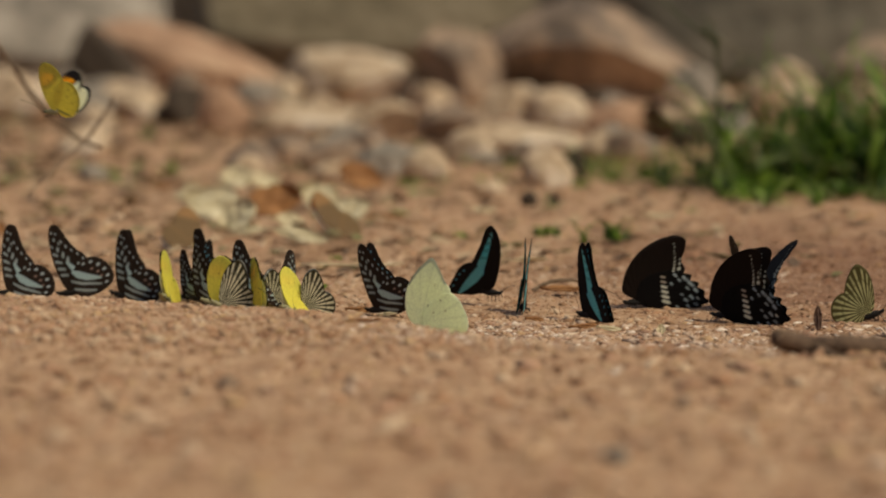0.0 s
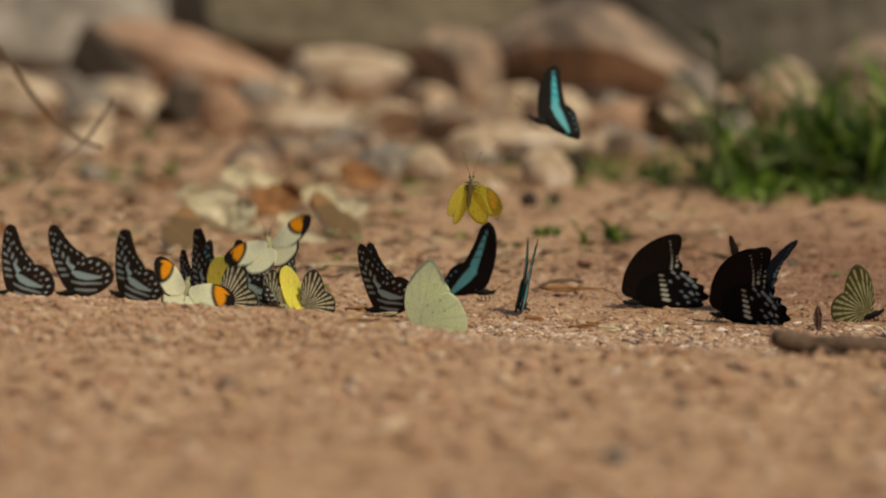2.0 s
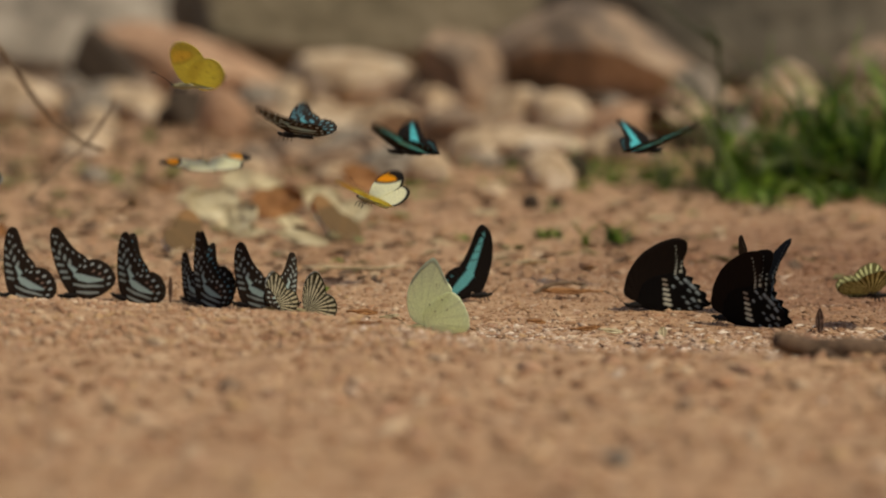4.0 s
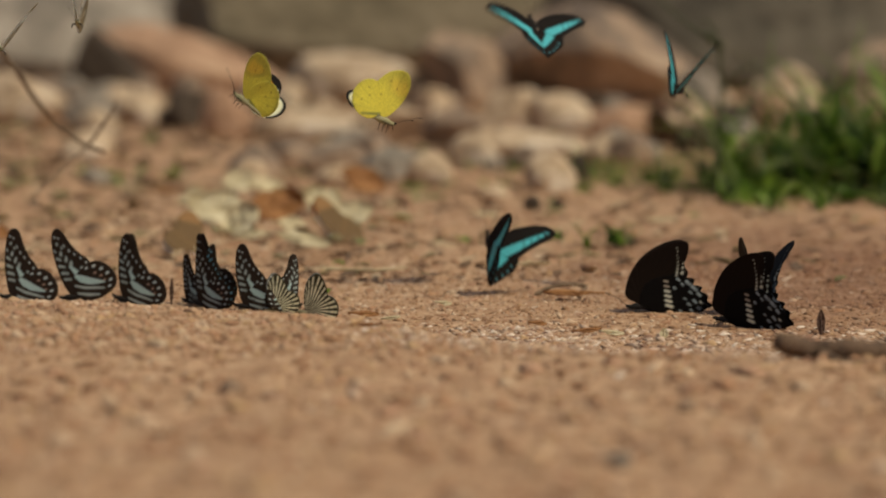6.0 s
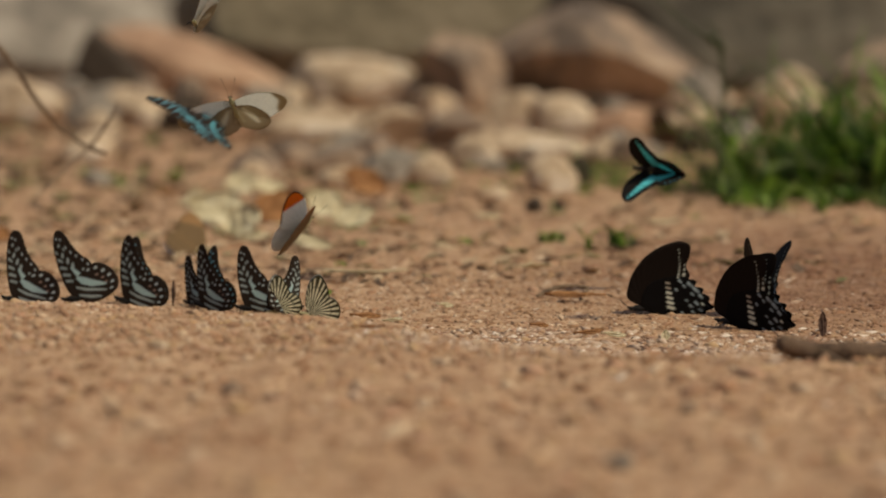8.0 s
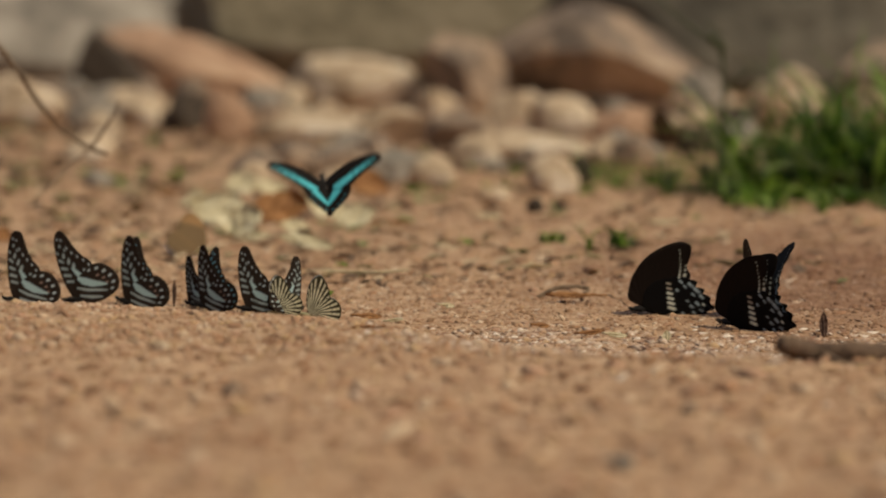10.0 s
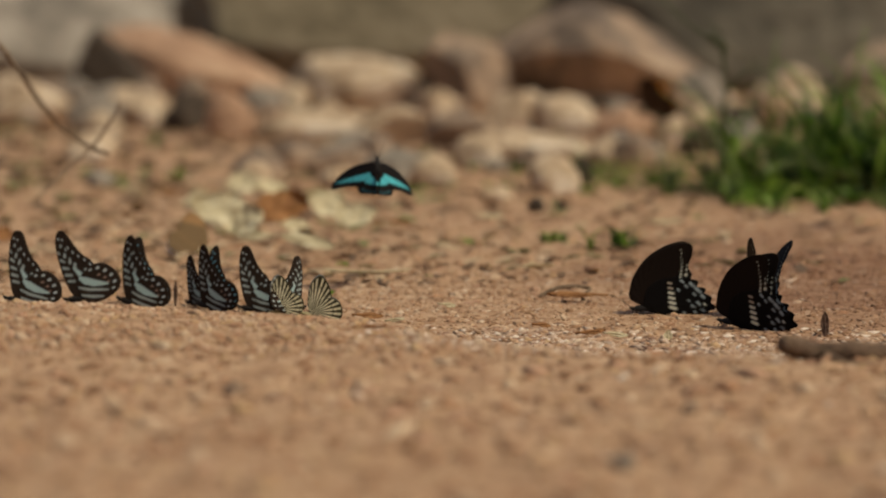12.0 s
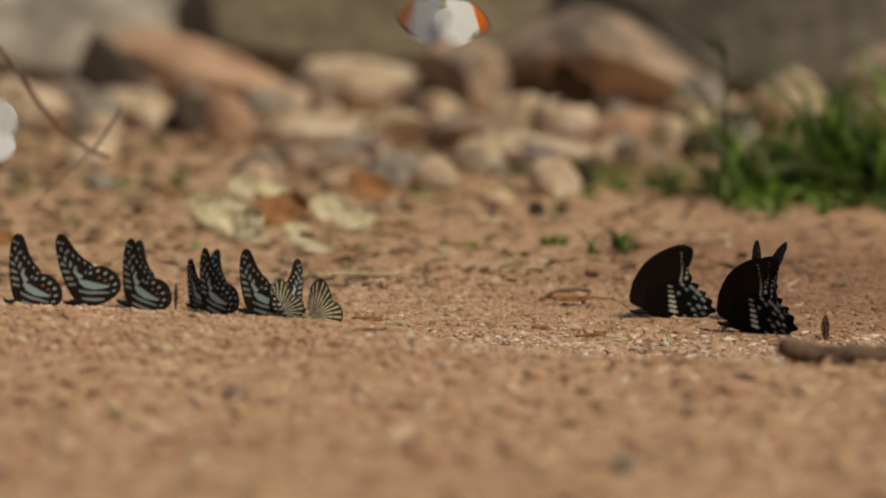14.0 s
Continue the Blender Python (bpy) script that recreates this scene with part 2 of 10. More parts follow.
def scatter_grains(name, count, box, size, material, label, seed, flat=0.65, long=1.3):
    """Many angular grains or flakes lying on the ground, as one mesh."""
    rng = np.random.RandomState(seed)
    base = np.array([(1, 0, 0), (-1, 0, 0), (0, 1, 0), (0, -1, 0), (0, 0, 1), (0, 0, -1)], float)
    tri = np.array([(0, 2, 4), (2, 1, 4), (1, 3, 4), (3, 0, 4), (2, 0, 5), (1, 2, 5), (3, 1, 5), (0, 3, 5)])
    x, y = rng.uniform(box[0], box[1], count), rng.uniform(box[2], box[3], count)
    soft_edge = 0.05 * (box[1] - box[0])
    x, y = x + rng.normal(0, soft_edge, count), y + rng.normal(0, 0.012, count)
    s = size * np.exp(np.clip(rng.normal(0, 0.45, count), -1, 0.75))
    z = ground_z(x, y) + s * np.where(y < 2.3, 0.02, -0.08)
    verts = np.repeat(base[None], count, 0) * rng.uniform(0.55, 1.25, (count, 6, 1))
    verts[..., 2] *= flat
    a = rng.uniform(0, 6.28, count)
    c, sn = np.cos(a)[:, None], np.sin(a)[:, None]
    vx = verts[..., 0] * c * long - verts[..., 1] * sn
    vy = verts[..., 0] * sn * long + verts[..., 1] * c
    co = np.stack([vx, vy, verts[..., 2] + 0.3 * vx * rng.normal(0, 1, (count, 1))], -1) * s[:, None, None] + np.stack([x, y, z], -1)[:, None, :]
    faces = (tri[None] + 6 * np.arange(count)[:, None, None]).reshape(-1, 3)
    me = bpy.data.meshes.new(name)
    me.vertices.add(count * 6)
    me.vertices.foreach_set("co", co.reshape(-1).astype(np.float32))
    me.loops.add(faces.size)
    me.loops.foreach_set("vertex_index", faces.reshape(-1).astype(np.int32))
    me.polygons.add(len(faces))
    me.polygons.foreach_set("loop_start", np.arange(0, faces.size, 3, dtype=np.int32))
    me.polygons.foreach_set("use_smooth", np.ones(len(faces), dtype=bool))
    me.materials.append(material)
    me.update(calc_edges=True)
    return tagged(new(name, me), label, "gravel", kind="stuff")


scatter_grains("gravel", 1700, (-0.34, 0.34, 2.38, 2.95), 0.0021, GRAIN, "pinkish and brown gravel on sand", 20, 0.55)
scatter_grains("gravel", 16000, (-0.36, 0.36, 2.10, 2.85), 0.0011, GRAIN, "fine reddish and pale gravel on sand", 3)
scatter_grains("gravel", 3000, (-0.34, 0.34, 2.36, 3.00), 0.0019, EARTH, "soft crumbly clods of reddish sand", 13, 0.60, 1.15)
scatter_grains("gravel", 420, (-0.34, 0.34, 2.36, 2.95), 0.0030, SOIL, "soft crumbly clods of pinkish sand", 19, 0.45, 1.2)
scatter_grains("gravel", 260, (-0.06, 0.30, 2.40, 2.85), 0.0028, FLAKE, "broken brown flakes of bark and dry leaf", 14, 0.3, 1.6)
scatter_grains("gravel", 3400, (-0.04, 0.30, 2.13, 2.40), 0.0016, PALE_GRAIN, "pale flaky gravel along the bank", 8, 0.5, 1.4)
scatter_grains("gravel", 1500, (0.04, 0.30, 2.22, 2.46), 0.0023, PALE_GRAIN, "pale flaky gravel along the bank", 15, 0.45, 1.5)
scatter_grains("gravel", 900, (-0.06, 0.07, 2.34, 2.46), 0.0019, PALE_GRAIN, "pale flaky gravel along the bank", 10, 0.45, 1.5)
scatter_grains("gravel", 900, (-0.32, -0.04, 2.34, 2.46), 0.0018, CRUMB, "pale crumbly gravel along the bank", 9, 0.5, 1.3)
scatter_grains("gravel", 8000, (-0.30, 0.30, 1.25, 2.20), 0.0016, SOIL, "coarse reddish gravel on sand", 4, 0.55)
scatter_grains("gravel", 2200, (-0.32, 0.06, 2.12, 2.42), 0.0021, SOIL, "small clods on the crest of the bank", 17, 0.55)
scatter_grains("gravel", 900, (-0.30, 0.30, 1.5, 2.22), 0.0036, CLOD, "scattered small clods on sand", 6, 0.5)
scatter_grains("gravel", 260, (-0.28, 0.28, 1.25, 2.10), 0.0050, SOIL, "scattered reddish clods on sand", 12, 0.45)
scatter_grains("gravel", 70, (-0.26, 0.26, 1.5, 2.15), 0.0042, PALE_GRAIN, "scattered pale clods on sand", 18, 0.4)
scatter_grains("gravel", 520, (-0.5, 0.5, 2.85, 4.6), 0.0042, CLOD, "scattered small clods on sand", 7)
scatter_grains("gravel", 9000, (-0.5, 0.5, 2.8, 4.2), 0.0020, SOIL, "coarse reddish gravel on sand", 5)
scatter_grains("gravel", 900, (-0.45, 0.45, 2.75, 3.9), 0.0038, SOIL, "soft crumbly clods of pinkish sand", 16, 0.35, 1.5)


# ---- stones ----
def stone(x, y, w, d, h, mat, seed, tilt=0.0, turn=0.0, cuts=5, label="weathered tan stone lying on sandy ground", flats=(), rings=5):
    """A worn stone: a ball with noise, cut by a few planes, sunk a little into the ground."""
    rng = random.Random(seed)
    planes = []
    for k in range(cuts):
        nrm = Vector((rng.uniform(-1, 1), rng.uniform(-1, 1), rng.uniform(-0.2, 1))).normalized()
        planes.append((nrm, rng.uniform(0.62, 0.85)))
    planes += [(Vector(f[:3]).normalized(), f[3]) for f in flats]
    bm = bmesh.new()
    bmesh.ops.create_icosphere(bm, subdivisions=rings, radius=1)
    off = Vector((seed * 7.3, seed * 1.7, 0))
    lean = Euler((0, radians(tilt), radians(turn))).to_matrix()
    co = []
    for v in bm.verts:
        p = v.co.copy()
        p *= 1 + 0.14 * noise.noise(p * 1.3 + off)
        for nrm, far in planes:
            over = p.dot(nrm) - far
            if over > 0:
                p -= nrm * over * 0.92
        p *= 1 + 0.05 * noise.noise(p * 3.3 + off) + 0.022 * noise.noise(p * 9 + off)
        co.append(lean @ Vector((p.x * w, p.y * d, p.z * h)))
    low = [min(c[i] for c in co) for i in range(3)]
    size = [max(c[i] for c in co) - low[i] for i in range(3)]
    for v, c in zip(bm.verts, co):
        v.co = Vector([((c[i] - low[i]) / size[i] - (0.5, 0.5, 0.17)[i]) * (w, d, h * 1.2)[i] for i in range(3)])
    me = bpy.data.meshes.new("stone")
    bm.to_mesh(me)
    bm.free()
    me.materials.append(mat)
    me.polygons.foreach_set("use_smooth", [True] * len(me.polygons))
    ob = new("stone", me)
    ob.matrix_basis = pose(x, y, gz(x, y))
    return tagged(ob, label, "stone", "stones of the stream bed")


stone(-0.525, 5.925, 0.450, 0.301, 0.170, ROCK_PALE, 11, 0, 10, 3, "large pale grey weathered boulder of the stream bed", ((0, -0.75, 0.66, 0.35), (0.4, -0.5, 0.7, 0.45)))
stone(-0.107, 5.642, 0.538, 0.232, 0.204, ROCK_OLIVE, 12, -4, 0, 3, "large smooth olive brown boulder of the stream bed", ((0.1, -0.7, 0.7, 0.4),))
stone(0.427, 5.553, 0.629, 0.211, 0.220, ROCK_GREY, 13, 0, 0, 3, "broad dark grey rock slab of the stream bed", ((0, -0.9, 0.4, 0.45),))
stone(-0.345, 5.441, 0.274, 0.158, 0.090, ROCK_ORANGE, 14, 0, 0, 1, "reddish brown angular boulder of the stream bed", ((0.70, -0.22, 0.68, 0.30), (-0.98, 0.1, 0.15, 0.72)))
# Added near-black wedge: the shade on the orange boulder's left face, given as colour.
stone(-0.419, 5.316, 0.123, 0.054, 0.090, ROCK_DARK, 15, 0, 0, 2, "dark stone standing in for the boulder's shaded left face", ((0.76, -0.1, 0.64, 0.06), (-0.95, 0, 0.3, 0.7), (0, -0.9, 0.3, 0.6)))
stone(0.183, 5.202, 0.268, 0.155, 0.131, ROCK_BROWN, 16, 0, 0, 1, "large rounded brown boulder with a shaded hollow front", ((0.70, -0.22, 0.68, 0.44), (-0.15, -0.66, -0.72, 0.56), (-0.9, 0, 0.3, 0.92)))
stone(-0.112, 5.107, 0.169, 0.122, 0.068, ROCK_TAN, 17, 0, 0, 2, "smooth pale tan boulder with a whitish top", ((0.05, -0.35, 0.93, 0.62),))
stone(0.020, 5.066, 0.102, 0.079, 0.095, ROCK_BROWN, 18, 0, 0, 1, "upright brown boulder with a dark side", ((-0.75, -0.52, -0.42, 0.42), (0.1, -0.35, 0.93, 0.68), (0.75, -0.5, 0.2, 0.72)))
# Added dark filler that paints the shade of the crevice between two boulders.
stone(-0.020, 5.103, 0.035, 0.024, 0.065, ROCK_DARK, 19, 8, 10, 4, "dark stone standing in for the shaded gap between boulders")
stone(0.402, 4.993, 0.091, 0.062, 0.059, ROCK_TAN, 20, 0, 0, 4, "rounded tan stone behind the grass")
stone(0.515, 5.067, 0.120, 0.081, 0.086, ROCK_BROWN, 21, -6, 15, 3, "rounded brown stone behind the grass", ((0, -0.4, 0.9, 0.6),))
stone(0.299, 4.987, 0.065, 0.044, 0.057, ROCK_PALE, 22, 14, 0, 4, "pale grey stone behind the grass")
stone(-0.476, 4.743, 0.102, 0.069, 0.059, ROCK_TAN, 23, 4, 10, 5, "broad tan stone lying on sandy ground")
stone(-0.393, 4.652, 0.062, 0.042, 0.039, ROCK_PALE, 24, 0, 20, 5, "grey stone lying on sandy ground")
stone(-0.346, 4.771, 0.066, 0.045, 0.036, ROCK_TAN, 25, 3, 30, 5, "tan stone lying on sandy ground")
# Added dark stone in place of the shade in a hole among the stones.
stone(-0.290, 4.684, 0.049, 0.033, 0.035, ROCK_DARK, 26, 0, 10, 5, "dark brown stone standing in for a shaded hole")
stone(-0.231, 4.430, 0.055, 0.037, 0.053, ROCK_ORANGE, 27, 10, 10, 6, "reddish stone lying on sandy ground")
stone(-0.153, 4.460, 0.123, 0.065, 0.031, ROCK_TAN, 28, 2, -8, 5, "flat tan stone lying on sandy ground", ((0, -0.5, 0.85, 0.5),))
stone(-0.220, 4.984, 0.052, 0.035, 0.031, ROCK_PALE, 29, 6, 0, 5, "grey stone lying on sandy ground")
stone(-0.057, 4.391, 0.079, 0.046, 0.040, ROCK_TAN, 30, -6, 25, 6, "tan stone with a hollow front lying on sandy ground", ((-0.1, -0.85, -0.5, 0.3),))
# Added dark stone: paints the shade of the hollow under the tan stone.
stone(-0.050, 4.404, 0.029, 0.019, 0.023, ROCK_DARK, 31, 0, 0, 5, "small dark stone standing in for a shaded hole")
stone(0.013, 4.311, 0.079, 0.046, 0.041, ROCK_BROWN, 32, 4, 0, 5, "brown stone with a shaded front lying on sandy ground", ((-0.1, -0.85, -0.5, 0.35),))
stone(0.072, 4.583, 0.059, 0.040, 0.046, ROCK_TAN, 33, -5, 12, 5, "broad tan stone lying on sandy ground")
stone(0.122, 4.563, 0.071, 0.048, 0.045, ROCK_TAN, 34, 6, -15, 5, "broad pale tan stone lying on sandy ground", ((0.1, -0.5, 0.85, 0.5),))
stone(0.075, 4.054, 0.125, 0.061, 0.033, ROCK_TAN, 35, 2, -5, 4, "smooth flat tan stone lying on sandy ground", ((0, -0.5, 0.85, 0.5),))
stone(0.181, 4.331, 0.072, 0.049, 0.043, ROCK_ORANGE, 36, 5, 35, 6, "orange tan stone lying on sandy ground")
stone(0.151, 3.958, 0.044, 0.030, 0.032, ROCK_TAN, 37, 0, 0, 5, "pale tan stone lying on sandy ground")
stone(0.185, 3.974, 0.040, 0.027, 0.030, ROCK_PALE, 38, 5, 20, 5, "pale grey stone lying on sandy ground")
stone(0.227, 4.325, 0.042, 0.028, 0.033, ROCK_TAN, 39, 0, 0, 5, "pale tan stone lying on sandy ground")
stone(0.254, 4.325, 0.041, 0.028, 0.038, ROCK_TAN, 40, 8, 30, 6, "pale tan stone at the edge of the grass")
stone(0.344, 4.448, 0.040, 0.027, 0.046, ROCK_ORANGE, 41, 0, 10, 6, "reddish stone behind the grass")
stone(-0.049, 3.784, 0.063, 0.036, 0.033, ROCK_PALE, 42, 3, 8, 5, "flat grey stone lying on sandy ground", ((0, -0.5, 0.85, 0.5),))
stone(-0.016, 3.735, 0.043, 0.025, 0.026, ROCK_TAN, 43, 4, -10, 5, "pale tan stone lying on sandy ground")
stone(-0.103, 3.878, 0.062, 0.036, 0.030, ROCK_BROWN, 44, 0, 20, 6, "brown stone lying on sandy ground")
stone(-0.153, 4.063, 0.050, 0.034, 0.027, ROCK_BROWN, 45, 5, 0, 6, "brown stone lying on sandy ground")
stone(-0.170, 3.661, 0.036, 0.021, 0.026, ROCK_TAN, 46, 8, 10, 6, "pale tan stone lying on sandy ground")
stone(-0.096, 3.661, 0.040, 0.024, 0.021, ROCK_TAN, 47, 0, 0, 5, "small tan stone lying on sandy ground")
stone(0.038, 3.562, 0.031, 0.018, 0.014, ROCK_TAN, 48, 0, 0, 4, "small tan pebble lying on sandy ground")
stone(0.077, 3.932, 0.036, 0.025, 0.022, ROCK_BROWN, 49, 0, 0, 5, "brown stone lying on sandy ground")
# Another added dark stone where only a shaded hole lies.
stone(0.118, 3.777, 0.022, 0.015, 0.026, ROCK_DARK, 50, 0, 0, 4, "small dark stone standing in for a shaded hole")
stone(0.070, 3.415, 0.014, 0.011, 0.013, ROCK_DARK, 51, 0, 0, 4, "small dark pebble lying on sandy ground")
stone(0.091, 3.427, 0.009, 0.007, 0.010, ROCK_DARK, 52, 0, 0, 4, "small dark pebble lying on sandy ground")
stone(-0.310, 3.733, 0.028, 0.019, 0.015, ROCK_PALE, 53, 0, 0, 4, "small pale pebble lying on sandy ground")
stone(-0.146, 2.123, 0.011, 0.007, 0.005, ROCK_TAN, 41, 0, 0, 4, "small pale pebble lying on sandy ground")
stone(-0.100, 1.951, 0.011, 0.008, 0.007, ROCK_BROWN, 42, 0, 0, 4, "small brown pebble lying on sandy ground")
stone(0.108, 1.873, 0.008, 0.006, 0.005, ROCK_BROWN, 43, 0, 0, 4, "small brown pebble lying on sandy ground")
stone(0.069, 1.674, 0.011, 0.008, 0.007, ROCK_PALE, 44, 0, 0, 4, "small pale pebble lying on sandy ground")


def rubble(count, seed):
    """Small loose stones strewn between the larger ones."""
    rng = random.Random(seed)
    mats = (ROCK_TAN, ROCK_TAN, ROCK_ORANGE, ROCK_BROWN, ROCK_DARK, ROCK_PALE)
    names = ("tan", "tan", "reddish", "brown", "dark brown", "grey")
    for k in range(count):
        y = 3.55 + 1.7 * rng.random() ** 0.8
        x = rng.uniform(-0.115, 0.115) * y
        if abs(x - 0.27) < 0.10 and y < 3.9 or x < -0.035 * y and y < 4.5 and rng.random() < 0.7:
            continue
        w = rng.uniform(0.018, 0.060)
        i = rng.randrange(6)
        stone(x, y, w, w * rng.uniform(0.6, 0.9), w * rng.uniform(0.4, 0.75), mats[i], 100 + k, rng.uniform(-12, 12), rng.uniform(0, 180), 6,
              "small " + names[i] + " loose stone among boulders", rings=3)


rubble(110, 21)


# ---- plants and litter ----
def grass(name, x, y, radius, height, count, seed, label, width=0.0022, lean=0.7, mat=None):
    """A tuft of broad folded blades that leave the root at all angles, arch over and taper to their tips."""
    rng = random.Random(seed)
    verts, faces = [], []
    sprouts = [(rng.uniform(0, 2 * math.pi), radius * math.sqrt(rng.random())) for k in range(max(4, count // 7))]
    for k in range(count):
        a, r = rng.choice(sprouts)
        px, py = x + r * math.cos(a) + rng.gauss(0, 0.003), y + 0.6 * r * math.sin(a) + rng.gauss(0, 0.004)
        c = Vector((px, py, gz(px, py) - 0.002))
        way = rng.choice((0, math.pi)) + rng.gauss(0, 0.8)
        ln = height * rng.uniform(0.35, 1.1) ** 1.2
        tip = min(1.35, abs(rng.gauss(0.25, 0.35)) * lean)
        droop = rng.uniform(0.4, 1.6) * lean
        wd = width * rng.uniform(0.5, 1.35)
        twist = rng.uniform(-0.7, 0.7)
        start = len(verts)
        for j in range(8):
            s = j / 7
            th = tip + droop * s * s
            go = Vector((math.cos(way) * math.sin(th), math.sin(way) * math.sin(th), math.cos(th)))
            side = Vector((-math.sin(way + twist * s), math.cos(way + twist * s), 0))
            if j:
                c = c + go * (ln / 7)
                c.z = max(c.z, gz(px, py) + 0.001)
            hw = wd * (1 - s ** 2.4) * (0.45 + 0.55 * min(1, s * 3)) + 0.0001
            fold = go.cross(side) * hw * 0.5
            verts += [c - side * hw, c - fold, c + side * hw]
        for j in range(7):
            b = start + 3 * j
            faces += [(b, b + 1, b + 4, b + 3), (b + 1, b + 2, b + 5, b + 4)]
    return tagged(new(name, mesh_of(name, verts, faces, mat or GREEN)), label, "grass", kind="stuff")


grass("grass", 0.345, 3.696, 0.078, 0.136, 170, 5, "sprawling clump of bright green grass beside the stones", 0.0030, 1.25)
grass("grass", 0.384, 3.592, 0.062, 0.152, 210, 6, "sprawling clump of bright green grass beside the stones", 0.0032, 1.2)
grass("grass", 0.285, 3.680, 0.060, 0.126, 85, 7, "sprawling clump of bright green grass beside the stones", 0.0028, 1.3)
grass("grass", 0.240, 3.672, 0.040, 0.104, 34, 8, "loose green grass at the edge of the clump", 0.0024, 1.2)
grass("grass", 0.330, 3.592, 0.082, 0.082, 140, 9, "low green grass at the foot of the clump", 0.0030, 1.3)
grass("grass", 0.290, 3.507, 0.089, 0.042, 90, 10, "low green grass at the foot of the clump", 0.003, 1.3)
grass("grass", 0.212, 3.652, 0.030, 0.045, 26, 11, "low green grass at the foot of the clump", 0.0026, 1.4)
grass("grass", 0.325, 3.427, 0.078, 0.034, 70, 12, "low green grass at the foot of the clump", 0.0026, 1.4)
grass("grass", 0.165, 3.800, 0.085, 0.040, 150, 50, "thin grey green weeds on bare sand", 0.0009, 1.3)
grass("grass", 0.090, 3.900, 0.060, 0.026, 70, 51, "thin grey green weeds on bare sand", 0.0009, 1.3)
grass("grass", 0.178, 3.760, 0.012, 0.030, 40, 52, "small green tuft on bare sand", 0.0020, 1.2)
grass("grass", 0.300, 3.660, 0.085, 0.150, 44, 53, "pale dry grass stems among the green clump", 0.0012, 1.1, STRAW)
grass("grass", 0.078, 3.924, 0.016, 0.016, 40, 30, "small green tuft on bare sand", 0.0022, 1.0)
grass("grass", 0.119, 3.668, 0.011, 0.012, 30, 31, "small green tuft on bare sand", 0.0022, 1.0)
grass("grass", 0.049, 3.727, 0.010, 0.008, 18, 32, "small green tuft on bare sand", 0.0022, 1.0)
grass("grass", 0.079, 3.114, 0.013, 0.016, 18, 33, "small green tuft on bare sand", 0.0022, 1.0)
grass("grass", 0.116, 3.052, 0.019, 0.026, 34, 34, "small green tuft on bare sand", 0.0022, 1.0)
grass("grass", 0.132, 3.103, 0.008, 0.028, 16, 35, "small green tuft on bare sand", 0.0022, 1.0)
grass("grass", 0.010, 3.103, 0.005, 0.007, 8, 36, "small green tuft on bare sand", 0.0022, 1.0)
grass("grass", -0.298, 3.788, 0.013, 0.015, 26, 37, "small green tuft on bare sand", 0.0022, 1.0)
grass("grass", -0.243, 3.788, 0.014, 0.018, 26, 38, "small green tuft on bare sand", 0.0022, 1.0)
grass("grass", -0.307, 4.356, 0.012, 0.013, 16, 39, "small green tuft on bare sand", 0.0022, 1.0)
grass("grass", -0.326, 3.819, 0.010, 0.010, 12, 40, "small green tuft on bare sand", 0.0022, 1.0)
grass("grass", -0.023, 3.668, 0.017, 0.007, 26, 41, "small green tuft on bare sand", 0.0022, 1.0)
grass("grass", 0.023, 3.966, 0.011, 0.009, 14, 42, "small green tuft on bare sand", 0.0022, 1.0)
grass("grass", 0.157, 3.727, 0.017, 0.011, 26, 43, "small green tuft on bare sand", 0.0022, 1.0)
grass("grass", -0.073, 2.909, 0.004, 0.006, 6, 44, "small green tuft on bare sand", 0.0022, 1.0)
grass("grass", -0.080, 2.697, 0.003, 0.005, 5, 45, "small green tuft on bare sand", 0.0022, 1.0)


def dry_leaf(x, y, z, length, width, mat, seed, rx, ry, rz, label):
    """A curled fallen leaf: a lens-shaped sheet with a midrib, cupped and waved."""
    rng = random.Random(seed)
    nu, nv = 15, 9
    verts, faces = [], []
    for side in (0.0003, -0.0003):
        for i in range(nu):
            s = i / (nu - 1)
            half = width / 2 * math.sin(math.pi * (0.02 + 0.96 * s)) ** 0.75 * (1 + 0.22 * noise.noise(Vector((s * 7, seed * 5.1, 0))))
            for j in range(nv):
                t = 2 * j / (nv - 1) - 1
                zz = 0.09 * width * t * t + 0.12 * length * (s - 0.5) ** 2 + 0.16 * width * noise.noise(Vector((s * 4, t * 2.5, seed * 3.7))) + 0.05 * width * noise.noise(Vector((s * 11, t * 6, seed)))
                verts.append((length * (s - 0.5), half * t, zz + side))
    n = nu * nv
    for i in range(nu - 1):
        for j in range(nv - 1):
            a = i * nv + j
            faces += [(a, a + 1, a + nv + 1, a + nv), (n + a, n + a + nv, n + a + nv + 1, n + a + 1)]
    for i in range(nu - 1):
        for j in (0, nv - 1):
            a = i * nv + j
            faces.append((a, a + nv, n + a + nv, n + a))
    ob = new("dry_leaf", mesh_of("dry_leaf", verts, faces, mat))
    v, f = tube([(-length * 0.72, 0, 0.03 * length), (-length * 0.45, 0, 0.035 * length), (0, 0, 0.001), (length * 0.45, 0, 0.03 * length)],
                [0.0007, 0.0007, 0.0005, 0.0002], 5)
    part("midrib", mesh_of("midrib", v, f, mat), ob)
    ob.matrix_basis = pose(x, y, gz(x, y) + z, rx, ry, rz)
    return tagged(ob, label, "dry leaf", "fallen leaves")


